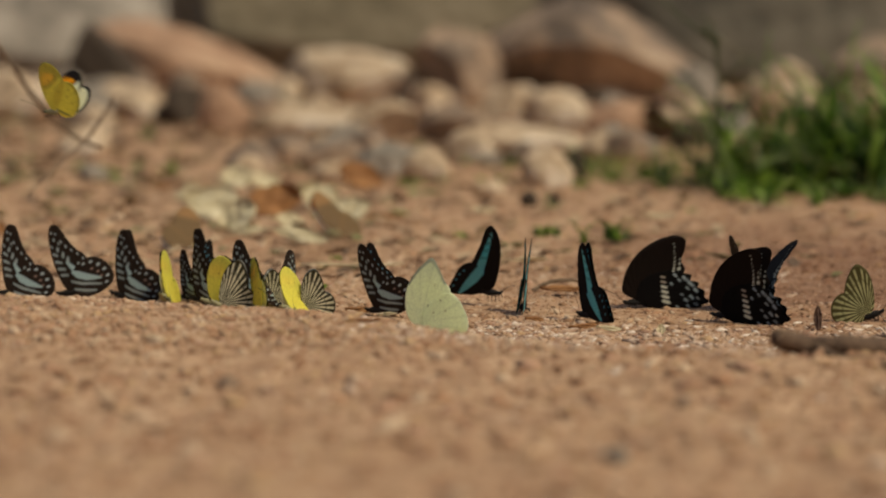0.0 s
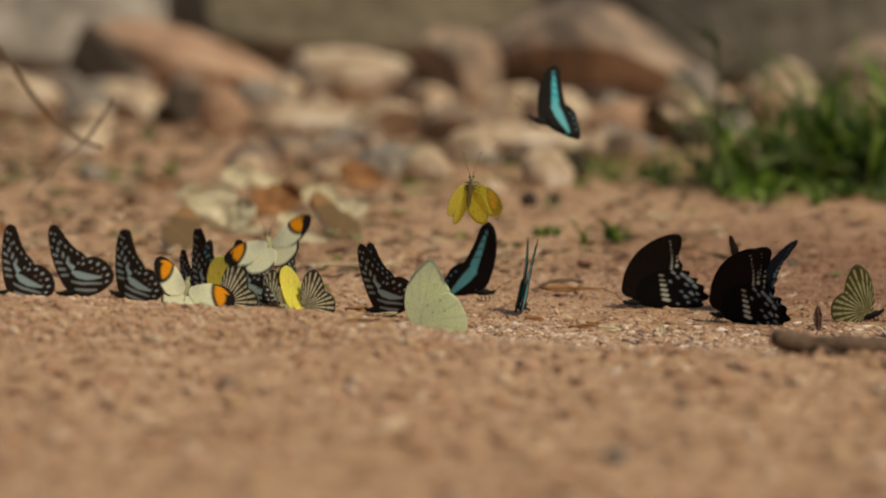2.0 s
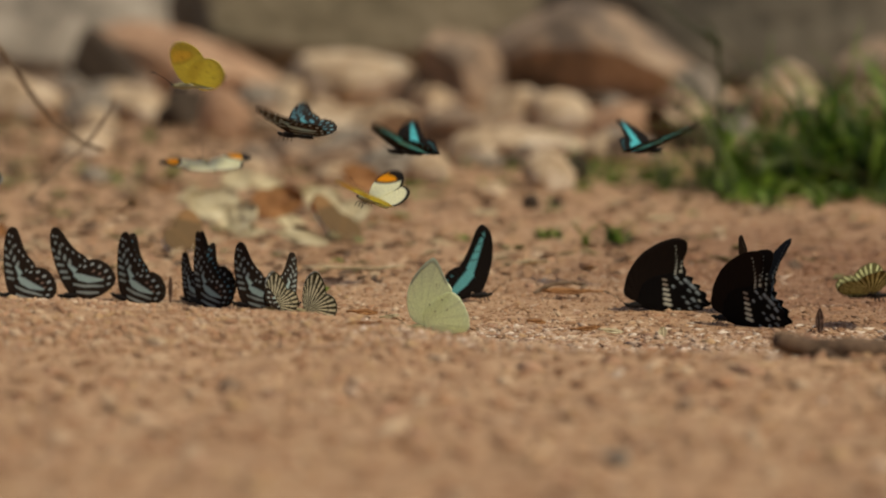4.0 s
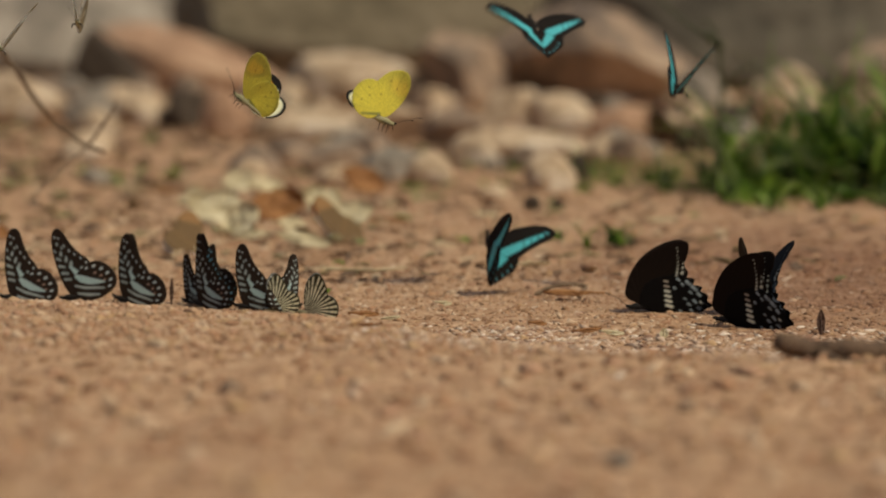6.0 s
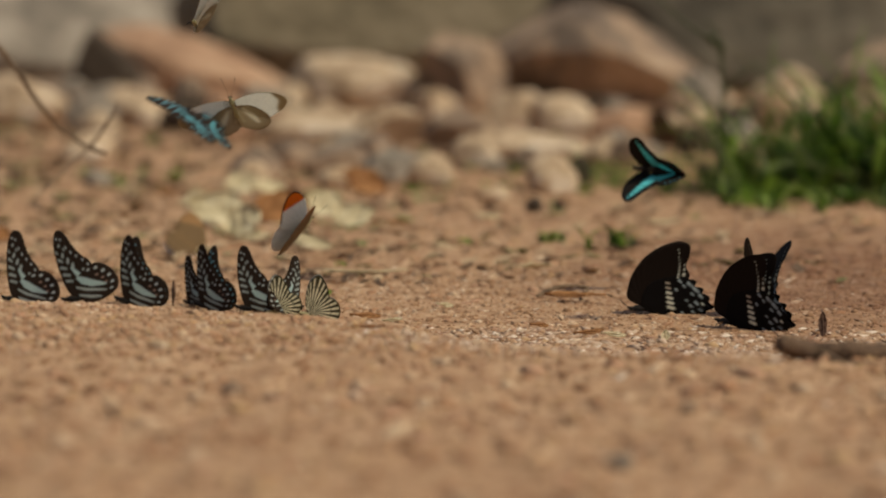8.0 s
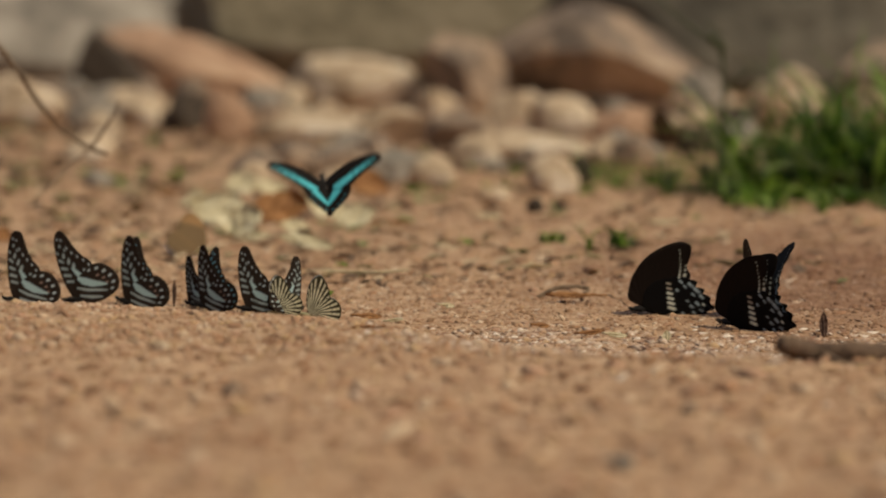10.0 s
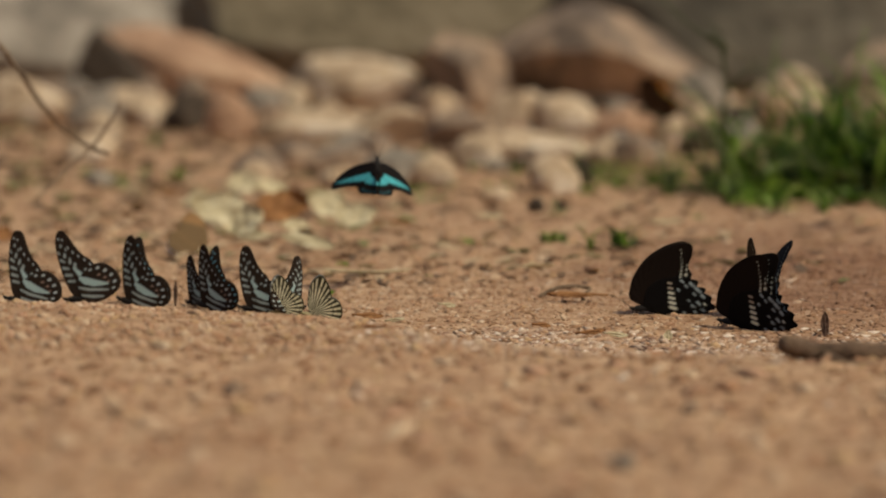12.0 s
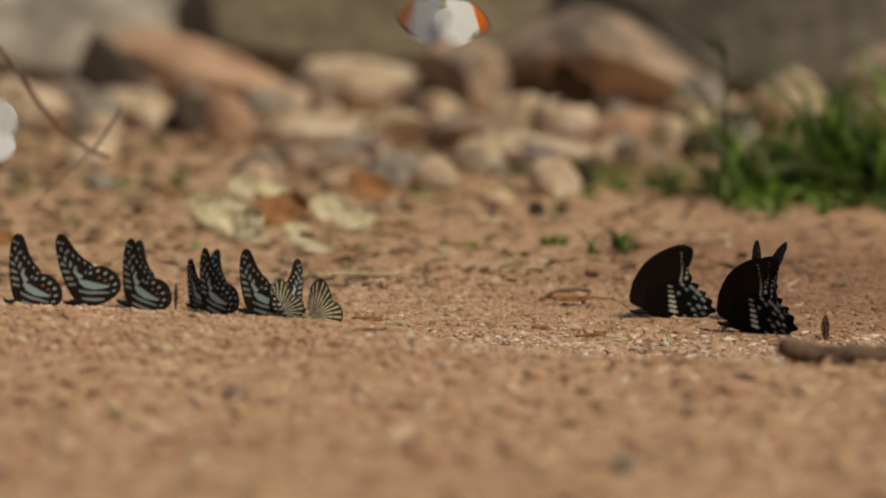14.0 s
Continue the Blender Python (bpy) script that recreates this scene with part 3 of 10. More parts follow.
dry_leaf(-0.175, 3.250, 0.0115, 0.052, 0.034, DRY, 2, 48, 12, -15, "pale curled dry leaf on the sand")
dry_leaf(-0.153, 3.162, 0.0104, 0.031, 0.031, DRY, 3, 48, -35, -8, "pale curled dry leaf on the sand")
dry_leaf(-0.131, 3.268, 0.0119, 0.043, 0.035, DRY_BROWN, 5, 48, -8, 6, "brown curled dry leaf on the sand")
dry_leaf(-0.150, 3.542, 0.0073, 0.031, 0.021, DRY, 6, 48, 15, 13, "pale curled dry leaf on the sand")
dry_leaf(-0.097, 3.350, 0.0092, 0.036, 0.027, DRY, 7, 48, 20, -10, "pale curled dry leaf on the sand")
dry_leaf(-0.072, 3.256, 0.0078, 0.033, 0.023, DRY, 8, 48, -12, -3, "pale curled dry leaf on the sand")
dry_leaf(-0.071, 3.618, 0.0095, 0.041, 0.028, DRY_BROWN, 9, 48, 20, 4, "orange brown dry leaf on the sand")
dry_leaf(-0.103, 3.047, 0.0045, 0.041, 0.013, DRY, 11, 48, 10, -12, "pale curled dry leaf on the sand")
dry_leaf(-0.177, 3.611, 0.0082, 0.030, 0.024, DRY, 12, 48, 0, -5, "pale curled dry leaf on the sand")
dry_leaf(-0.208, 3.469, 0.0059, 0.025, 0.017, DRY, 13, 48, -20, 2, "pale curled dry leaf on the sand")
dry_leaf(-0.116, 3.183, 0.0047, 0.024, 0.014, DRY, 14, 48, 10, 9, "pale curled dry leaf on the sand")
dry_leaf(-0.044, 3.279, 0.0022, 0.029, 0.007, DRY_BROWN, 15, 20, 0, -14, "dark brown dry leaf on the sand")
dry_leaf(-0.331, 3.119, 0.0046, 0.014, 0.014, DRY_BROWN, 16, 48, 20, -7, "orange brown dry leaf on the sand")
dry_leaf(-0.142, 3.109, 0.0032, 0.025, 0.009, DRY, 17, 20, -8, 0, "pale curled dry leaf on the sand")
dry_leaf(-0.239, 3.590, 0.0037, 0.021, 0.011, DRY_BROWN, 18, 20, 6, 7, "dark brown curled dry leaf on the sand")
dry_leaf(0.033, 3.344, 0.0019, 0.022, 0.006, DRY, 19, 20, 4, 14, "flat pale dry leaf on the sand")
dry_leaf(0.169, 3.285, 0.0019, 0.026, 0.006, DRY, 20, 20, -4, -9, "flat pale dry leaf on the sand")
dry_leaf(0.060, 2.861, 0.003, 0.023, 0.009, DRY, 20, -20, 0, 20, "flat pale dry leaf sliver on the sand")
dry_leaf(0.217, 2.428, 0.0065, 0.0155, 0.0050, DARK_LEAF, 21, 0, -78, 90, "narrow dark leaf sliver standing upright in sand")
dry_leaf(-0.055, 2.821, 0.003, 0.057, 0.008, DRY, 22, -8, 0, 5, "flat pale dry leaf sliver on the sand")
dry_leaf(0.077, 2.640, 0.004, 0.032, 0.008, DRY_BROWN, 23, -15, 0, 170, "dark dry leaf sliver on the sand")
dry_leaf(-0.041, 2.241, 0.002, 0.015, 0.005, DRY_BROWN, 24, -10, 0, 10, "dark dry leaf sliver on the sand")
dry_leaf(-0.171, 2.616, 0.0081, 0.0161, 0.0025, DARK_LEAF, 31, 0, -82, 86, "narrow dark leaf sliver standing upright in sand")
dry_leaf(-0.048, 2.527, 0.0025, 0.0156, 0.0051, DRY_BROWN, 32, 30, 4, 8, "dark brown broken leaf lying on sand")
dry_leaf(-0.032, 2.506, 0.0020, 0.0101, 0.0034, DRY, 33, 30, -6, -10, "pale broken leaf lying on sand")
dry_leaf(-0.001, 2.591, 0.0023, 0.0090, 0.0042, DRY, 34, 35, 10, 15, "pale broken leaf lying on sand")
dry_leaf(0.083, 2.427, 0.0025, 0.0143, 0.0049, DRY_BROWN, 35, 30, -4, 5, "brown curled leaf flake lying on gravel")
dry_leaf(0.097, 2.421, 0.0023, 0.0123, 0.0042, DRY, 36, 35, 6, -12, "pale curled leaf flake lying on gravel")
dry_leaf(0.055, 2.473, 0.0021, 0.0099, 0.0036, DRY_BROWN, 37, 30, 8, 20, "brown curled leaf flake lying on gravel")
dry_leaf(0.125, 2.402, 0.0032, 0.0064, 0.0052, DRY, 38, 0, -70, 80, "pale pointed chip standing up in gravel")


def crumbs(count, seed):
    """Bits of broken dry leaf and bark on the ground behind the butterflies."""
    rng = random.Random(seed)
    verts, faces = [], []
    for k in range(count):
        y = rng.uniform(2.75, 5.2)
        x = rng.uniform(-0.115, 0.10) * y
        if rng.random() < 0.35:
            x = -abs(x)
        a, ln, wd = rng.uniform(0, 6.28), rng.uniform(0.0014, 0.0046) * y, rng.uniform(0.0007, 0.002) * y
        c, n = Vector((x, y, gz(x, y) + 0.0015)), len(verts)
        e, f = Vector((math.cos(a), math.sin(a), rng.uniform(-0.2, 0.4))), Vector((-math.sin(a), math.cos(a), rng.uniform(-0.3, 0.3)))
        for h in (0.0006, 0):
            verts += [c + e * ln + Vector((0, 0, h)), c + f * wd + Vector((0, 0, h + 0.001)), c - e * ln * 0.8 + Vector((0, 0, h)), c - f * wd + Vector((0, 0, h))]
        faces += [(n, n + 1, n + 2, n + 3), (n + 7, n + 6, n + 5, n + 4)] + [(n + i, n + 4 + i, n + 4 + (i + 1) % 4, n + (i + 1) % 4) for i in range(4)]
    return tagged(new("leaf_litter", mesh_of("leaf_litter", verts, faces, LITTER, False)), "dark and pale crumbs of dry leaf on sand", "leaf litter", kind="stuff")


crumbs(1900, 9)


def twig(name, lines, label, category="twig", material=None):
    """A thin branching stem; each line is a list of points with a start and end radius."""
    base = None
    for pts, r0, r1 in lines:
        n = len(pts)
        fine = []
        for i in range(4 * (n - 1) + 1):
            k, t = min(i // 4, n - 2), i / 4 - min(i // 4, n - 2)
            fine.append(Vector(pts[k]).lerp(Vector(pts[k + 1]), t))
        m = len(fine)
        rad = [(r0 + (r1 - r0) * i / (m - 1)) * (1 + 0.22 * noise.noise(Vector((i * 0.9, r0 * 900, 3)))) for i in range(m)]
        v, f = tube(fine, rad, 8)
        me = mesh_of("stem", v, f, material or TWIG)
        if base is None:
            base = tagged(new(name, me), label, category)
        else:
            part("side_stem", me, base)
    return base


twig("bare_twig", [([(-0.3366, 3.050, 0.1599), (-0.3204, 3.050, 0.1415), (-0.2982, 3.050, 0.1088), (-0.2838, 3.070, 0.0872), (-0.2621, 3.080, 0.0714), (-0.2506, 3.090, 0.0667)], 0.0021, 0.0013),
      ([(-0.2621, 3.080, 0.0714), (-0.2530, 3.080, 0.0838), (-0.2426, 3.070, 0.0996), (-0.2405, 3.070, 0.1058)], 0.0012, 0.0007),
      ([(-0.2621, 3.080, 0.0714), (-0.2761, 3.050, 0.0596), (-0.2889, 3.020, 0.0464), (-0.2959, 3.000, 0.0385)], 0.0012, 0.0007)],
     "thin bare brown twig reaching over the sand", "twig", None)
twig("tall_stem", [([(0.2216, 3.450, 0.0091), (0.2223, 3.450, 0.0509), (0.2258, 3.450, 0.0972), (0.2237, 3.450, 0.1342)], 0.0018, 0.0013),
      ([(0.2237, 3.450, 0.1296), (0.2107, 3.450, 0.1411), (0.1945, 3.450, 0.1527), (0.1783, 3.450, 0.1665), (0.1690, 3.450, 0.1757)], 0.0014, 0.0008),
      ([(0.2237, 3.450, 0.1342), (0.2190, 3.450, 0.1480), (0.2083, 3.450, 0.1550)], 0.0012, 0.0007),
      ([(0.2258, 3.450, 0.0972), (0.2386, 3.450, 0.1111), (0.2525, 3.450, 0.1180)], 0.0012, 0.0007),
      ([(0.2240, 3.450, 0.0741), (0.2017, 3.450, 0.1018), (0.1924, 3.450, 0.1111)], 0.0012, 0.0007),
      ([(0.2121, 3.450, 0.1434), (0.2163, 3.450, 0.1397), (0.2209, 3.450, 0.1323)], 0.003, 0.0018),
      ([(0.2237, 3.450, 0.1360), (0.2246, 3.450, 0.1305), (0.2228, 3.450, 0.1240)], 0.0026, 0.0016)],
     "thin tall weed stem with side shoots beside grass", "weed", STEM)
twig("fallen_stick", [([(0.1665, 2.090, 0.0312), (0.1837, 2.110, 0.0251), (0.2008, 2.110, 0.0251), (0.2257, 2.130, 0.0213), (0.2585, 2.140, 0.0190)], 0.0050, 0.0062),
      ([(0.1866, 2.110, 0.0240), (0.1961, 2.090, 0.0210), (0.2187, 2.090, 0.0193), (0.2435, 2.110, 0.0171)], 0.003, 0.002)],
     "short brown weathered stick lying on the sand", "stick", BARK)
twig("curled_twig", [([(0.0568, 2.665, 0.0010), (0.0615, 2.667, 0.0036), (0.0675, 2.669, 0.0062), (0.0747, 2.671, 0.0072), (0.0818, 2.673, 0.0072), (0.0893, 2.675, 0.0058)], 0.0016, 0.0012),
      ([(0.0893, 2.665, 0.0058), (0.0850, 2.659, 0.0033), (0.0836, 2.653, 0.0010), (0.0850, 2.647, 0.0010)], 0.0010, 0.0007)],
     "dark curled dry twig arching over the gravel", "twig", None)

# ---- butterflies ----
MM = 0.001
SHAPES = {
    "jay": ([(3, 2), (8, 14), (10.6, 27), (10.4, 35.5), (8.2, 39.4), (4.6, 38), (-0.5, 30), (-5, 24.5), (-10, 20.5), (-13, 14), (-8, 5), (-2, 0)],
            [(-1, 8), (-7, 15.5), (-13, 18.8), (-18.5, 18), (-23.5, 14.4), (-26.5, 9), (-26, 4), (-22, 0), (-15, -3.4), (-6, -4)]),
    "bluebottle": ([(3, 2), (8, 14), (10, 26), (9, 36), (5, 41), (1, 38), (-3, 29), (-8, 20), (-11, 15), (-11, 11), (-7, 4), (-2, 0)],
                   [(-1, 8), (-6, 15), (-12, 16), (-18, 13), (-22, 7), (-25, 2), (-27, -3), (-23, -4), (-16, -4), (-6, -2)]),
    "yellow": ([(3, 2), (8, 12), (9, 21), (6, 27), (1, 28), (-5, 25), (-9, 20), (-11, 14), (-7, 5), (-2, 0)],
               [(-1, 7), (-6, 15), (-13, 17), (-19, 14), (-22, 7), (-20, 0), (-14, -4), (-6, -3)]),
    "orange_tip": ([(4, 2), (11, 18), (13, 31), (10, 41), (4, 43), (-4, 38), (-11, 30), (-16, 21), (-10, 7), (-2, 0)],
                   [(-2, 10), (-9, 21), (-18, 24), (-26, 19), (-30, 10), (-27, 0), (-19, -6), (-8, -4)]),
    "striped": ([(3, 2), (7, 12), (8, 22), (5, 29), (1, 30), (-5, 25), (-9, 19), (-11, 13), (-6, 4), (-2, 0)],
                [(-1, 7), (-6, 15), (-13, 17), (-19, 14), (-22, 7), (-20, 0), (-14, -4), (-6, -3)]),
    "emigrant": ([(5, 3), (8, 12), (7, 22), (2, 31), (-5, 38), (-8, 38.6), (-11, 34), (-14.5, 26), (-18, 19), (-12, 8), (-3, 0)],
                 [(-2, 8), (-9, 16), (-16, 19.5), (-22, 16), (-26, 9), (-28, 3), (-27, -3), (-20, -5), (-10, -5), (-3, -3)]),
    "swallowtail": ([(8, 4), (8, 12), (5, 20), (-2, 29), (-13, 36), (-24, 39), (-29, 37), (-29, 31), (-27, 24), (-29, 17), (-18, 7), (-4, 0)],
                    [(-1, 9), (-6, 14.5), (-13, 16.8), (-23, 17.6), (-31, 15.5), (-36, 10), (-41, 5), (-43, -1), (-40, -6), (-32, -8), (-21, -7), (-8, -5), (0, -1)]),
}
SHAPES["greenish"] = SHAPES["striped"]
SHAPES["tawny"] = SHAPES["yellow"]
SHAPES["white"] = SHAPES["orange_tip"]


def outline(points, n):
    """A closed smooth line through the points, n points at even steps."""
    p = np.array(points, float)
    m = len(p)
    fine = []
    for i in range(m):
        a, b, c, d = p[i - 1], p[i], p[(i + 1) % m], p[(i + 2) % m]
        for t in np.linspace(0, 1, 12, endpoint=False):
            fine.append(0.5 * (2 * b + (c - a) * t + (2 * a - 5 * b + 4 * c - d) * t * t + (3 * b - a - 3 * c + d) * t ** 3))
    fine = np.array(fine + [fine[0]])
    s = np.concatenate([[0], np.cumsum(np.linalg.norm(np.diff(fine, axis=0), axis=1))])
    at = np.linspace(0, s[-1], n, endpoint=False)
    return np.stack([np.interp(at, s, fine[:, 0]), np.interp(at, s, fine[:, 1])], -1)


def stroke(col, u, v, pts, color, soft=0.6):
    """Lay a coloured stroke (u, v, half width) over col."""
    best = np.full(u.shape, 99.0)
    if len(pts) == 1:
        best = np.hypot(u - pts[0][0], v - pts[0][1]) - pts[0][2]
    for (x0, y0, w0), (x1, y1, w1) in zip(pts[:-1], pts[1:]):
        dx, dy = x1 - x0, y1 - y0
        t = np.clip(((u - x0) * dx + (v - y0) * dy) / (dx * dx + dy * dy), 0, 1)
        best = np.minimum(best, np.hypot(u - x0 - t * dx, v - y0 - t * dy) - (w0 + t * (w1 - w0)))
    k = np.clip(0.5 - best / soft, 0, 1)[..., None]
    return col * (1 - k) + np.array(color) * k


def paint(kind, hind, under, u, v, w, s):
    """Colours of a wing's scales at (u forward, v outward) in mm; w runs round the margin, s from root to margin."""
    col = np.ones(u.shape + (3,))
    dark = np.array((0.014, 0.011, 0.009))
    if kind == "jay":
        col = col * np.array((0.030, 0.020, 0.014))
        if under:
            tone, spot, mint = (0.40, 0.44, 0.40), (0.58, 0.62, 0.58), (0.52, 0.64, 0.60)
        else:
            tone, spot, mint = (0.16, 0.37, 0.44), (0.25, 0.46, 0.52), (0.15, 0.42, 0.48)
        if not hind:
            for x, y, r in ((9.0, 34.6, .45), (6.6, 34.0, .45), (3.6, 29.2, .45), (0.8, 26.2, .5), (-2.4, 23.8, .5), (-6.0, 21.4, .5), (-9.2, 18.6, .5)):
                col = stroke(col, u, v, [(x, y, r), (x - 0.3, y - 0.3, r)], spot, 0.6)
            for x, y, r, e in ((7.6, 30.8, .7, 0.8), (4.8, 28.4, .6, 0.6), (5.6, 25.4, .8, 1.8), (2.6, 22.2, .9, 2.2), (-0.2, 19.2, 1.0, 2.4)):
                col = stroke(col, u, v, [(x, y, r * 0.8), (x + 0.1 * e, y - 0.9 * e, r)], tone, 0.7)
            for x, y, x2, y2, r in ((9.6, 26.6, 8.8, 25.6, .55), (8.2, 21.8, 6.2, 20.8, .75), (7.0, 17.2, 4.0, 16.6, .8), (5.6, 13.0, 2.2, 12.6, .85), (4.2, 9.2, 0.6, 9.0, .7)):
                col = stroke(col, u, v, [(x, y, r), (x2, y2, r * 0.8)], tone, 0.8)
            col = stroke(col, u, v, [(0.6, 16.6, 0.7), (-2.8, 13.0, 1.5), (-6.0, 9.0, 2.0), (-9.0, 7.4, 1.6)], mint, 0.8)
            col = stroke(col, u, v, [(-6.4, 15.4, 0.9), (-8.8, 13.0, 1.0)], tone, 0.9)
        else:
            col = stroke(col, u, v, [(-2, 11, 0.9), (-6, 8.8, 2.1), (-11, 7.2, 2.0), (-16, 6.6, 1.2), (-19.5, 6.4, 0.5)], mint, 0.8)
            col = stroke(col, u, v, [(-1, 5.2, 0.5), (-8, 3.4, 0.8), (-15, 3.0, 0.7), (-19.5, 2.6, 0.4)], tone, 0.8)
            col = stroke(col, u, v, [(-3, 0.4, 0.5), (-10, -0.8, 0.9), (-16, -1.0, 0.6)], tone, 0.8)
            for x, y, r in ((-9.6, 15.2, .6), (-14.2, 16.2, .75), (-18.6, 14.4, .8), (-22.2, 11.6, .75), (-24.0, 7.6, .65), (-23.2, 3.8, .5)):
                col = stroke(col, u, v, [(x, y, r), (x + 0.9, y - 0.5, r * 0.8)], spot, 0.7)
            for x, y, r in ((-14.6, 12.0, .6), (-18.2, 10.2, .6), (-20.2, 7.6, .45)):
                col = stroke(col, u, v, [(x, y, r), (x + 0.9, y - 0.3, r * 0.7)], (0.38, 0.24, 0.18) if under else tone, 0.7)
    elif kind == "bluebottle":
        col = col * dark
        blue = (0.22, 0.62, 0.62) if under else (0.15, 0.62, 0.66)
        if not hind:
            col = stroke(col, u, v, [(5.0, 36, 0.5), (2.8, 31, 1.2), (-0.4, 23, 1.9), (-4.2, 14, 2.6), (-7.0, 7, 3.0)], blue, 0.5)
            for x, y, r in ((3.6, 33.8, .35), (2.4, 29.2, .35), (0.8, 24.6, .3), (-1.2, 19.5, .28)):
                col = stroke(col, u, v, [(x - 4, y, r), (x + 4, y + 1, r)], dark, 0.5)
        else:
            col = stroke(col, u, v, [(-4, 12.4, 2.8), (-9, 7, 2.9), (-15, 1, 1.9), (-19, -3, 0.7)], blue, 0.5)
            for x, y in ((-15.5, 11), (-18.5, 8.5), (-21, 5), (-23, 1)):
                col = stroke(col, u, v, [(x, y, 0.55)], (0.12, 0.36, 0.40))
    elif kind in ("yellow", "tawny"):
        if under:
            col = col * np.array((0.92, 0.81, 0.12))
            col = col * (1 - 0.10 * (np.sin(w * 66) > 0.93))[..., None]
            for x, y in ((-6, 11), (-12, 8), (-14, 12), (2, 17), (-3, 20), (-16, 4)):
                col = stroke(col, u, v, [(x, y, 0.35)], (0.25, 0.12, 0.02))
            col = stroke(col, u, v, [(-13, -3, 0.6), (-3, 0.5, 0.8)], (0.42, 0.40, 0.10))
        else:
            col = col * np.array((0.88, 0.88, 0.66))
            if not hind:
                d = np.hypot(u - 6.5, v - 27.5)
                k = np.clip(15.6 - d, 0, 1)[..., None]
                col = col * (1 - k) + dark * k
                k = (np.clip(13.6 - d, 0, 1) * np.clip((0.80 + 0.1 * (u > 5) - s) / 0.04, 0, 1))[..., None]
                col = col * (1 - k) + np.array((0.88, 0.37, 0.012)) * k
                edge = np.clip((s - 0.89) / 0.04, 0, 1) * (v > 11) * (u < 6.5)
                col = col * (1 - edge)[..., None] + dark * edge[..., None]
                haze = 0.45 * np.clip(1 - np.hypot(u - 2, v - 3) / 9, 0, 1)[..., None]
                col = col * (1 - haze) + np.array((0.35, 0.33, 0.25)) * haze
            else:
                edge = np.clip((s - 0.88) / 0.05, 0, 1) * ((u < -8) & (v > -2))
                col = col * (1 - edge)[..., None] + dark * edge[..., None]
        if kind == "tawny":
            base = np.array((0.075, 0.040, 0.020)) if under else np.array((0.36, 0.13, 0.02))
            col = np.ones_like(col) * base * (1 - 0.7 * (s > 0.85))[..., None]
            col = col * (1 - 0.35 * np.clip(np.sin(u * 0.8) * np.sin(v * 0.7 + u * 0.3) * 2, 0, 1))[..., None]
    elif kind == "orange_tip":
        col = col * (np.array((0.20, 0.125, 0.06)) if under else np.array((0.90, 0.89, 0.84)))
        col = col * (1 - 0.06 * (np.sin(w * 60) > 0.9))[..., None]
        if under:
            col = col * (1 - 0.34 * np.clip(np.sin(u * 0.9 + v * 0.3) * np.sin(v * 0.8 - u * 0.35) * 2 - 0.3, 0, 1))[..., None]
            k = np.clip(1 - np.abs(u + 0.45 * v + 6) / 1.6, 0, 1)[..., None] * 0.55
            col = col * (1 - k) + np.array((0.30, 0.17, 0.07)) * k
        if not hind:
            d = u * 0.45 + v * 0.9 - 27.5
            k = np.clip(d / 0.8, 0, 1)[..., None]
            col = col * (1 - k) + (np.array((0.34, 0.19, 0.08)) if under else np.array((0.75, 0.17, 0.012))) * k
            edge = np.clip((s - 0.93) / 0.04, 0, 1) * (v > 26) * (0.3 if under else 1.0)
            col = col * (1 - edge)[..., None] + dark * edge[..., None]
    elif kind == "white":
        col = col * np.array((0.82, 0.80, 0.72))
        brown = np.array((0.40, 0.33, 0.21))
        if hind and under:
            col = np.ones_like(col) * brown * (1.15 - 0.35 * s)[..., None]
            col = stroke(col, u, v, [(-6, 5, 1.2), (-13, 10, 2.8), (-20, 13, 1.6)], (0.74, 0.68, 0.52), 2.4)
            col = stroke(col, u, v, [(-10, 0, 0.5), (-20, 2, 1.0)], (0.48, 0.42, 0.28), 1.4)
        else:
            k = np.clip((s - (0.78 if not hind else 0.88)) / 0.10, 0, 1) * np.clip((v - (31 if not hind else 0)) / 4, 0, 1)
            k = np.maximum(k, np.clip((s - 0.93) / 0.04, 0, 1) * (not hind) * (u > 0))[..., None]
            col = col * (1 - k) + brown * k
    elif kind in ("striped", "greenish"):
        pale = np.array((0.86, 0.80, 0.54) if under else (0.76, 0.75, 0.66))
        if kind == "greenish":
            pale = np.array((0.62, 0.60, 0.28))
        line = np.array((0.045, 0.037, 0.018)) if under else np.array((0.16, 0.15, 0.13))
        k = np.clip((np.abs(((w * (15 if not hind else 14)) % 1.0) - 0.5) * 2 - 0.36 + 0.1 * np.sin(s * 9)) / 0.2, 0, 1)
        if kind == "greenish":
            k = np.clip((k - 0.1) / 0.5, 0, 1)
        if kind == "greenish":
            line = np.array((0.10, 0.085, 0.03))
        k = np.maximum(k, np.clip((s - 0.93) / 0.03, 0, 1) * ((v > 6) | (u < -8)))
        k = np.maximum(k, np.clip(1 - np.abs(s - 0.68 - 0.03 * np.sin(w * 90)) / 0.035, 0, 1) * 0.85)
        col = col * pale * (1 - k)[..., None] + line * k[..., None]
    elif kind == "emigrant":
        col = col * np.array((0.90, 0.93, 0.68))
        col = col * (1 - 0.08 * (np.sin(w * 60) > 0.85))[..., None]
        for x, y in ((-5, 12), (-12, 15), (-15, 9), (-9, 24), (-8, 8)):
            col = stroke(col, u, v, [(x, y, 0.45)], (0.30, 0.26, 0.10))
        edge = np.clip((s - 0.95) / 0.03, 0, 1) * (v > 24)
        col = col * (1 - 0.7 * edge)[..., None]
    else:
        col = col * (np.array((0.006, 0.005, 0.0045)) if hind else np.array((0.012, 0.0078, 0.0055)))
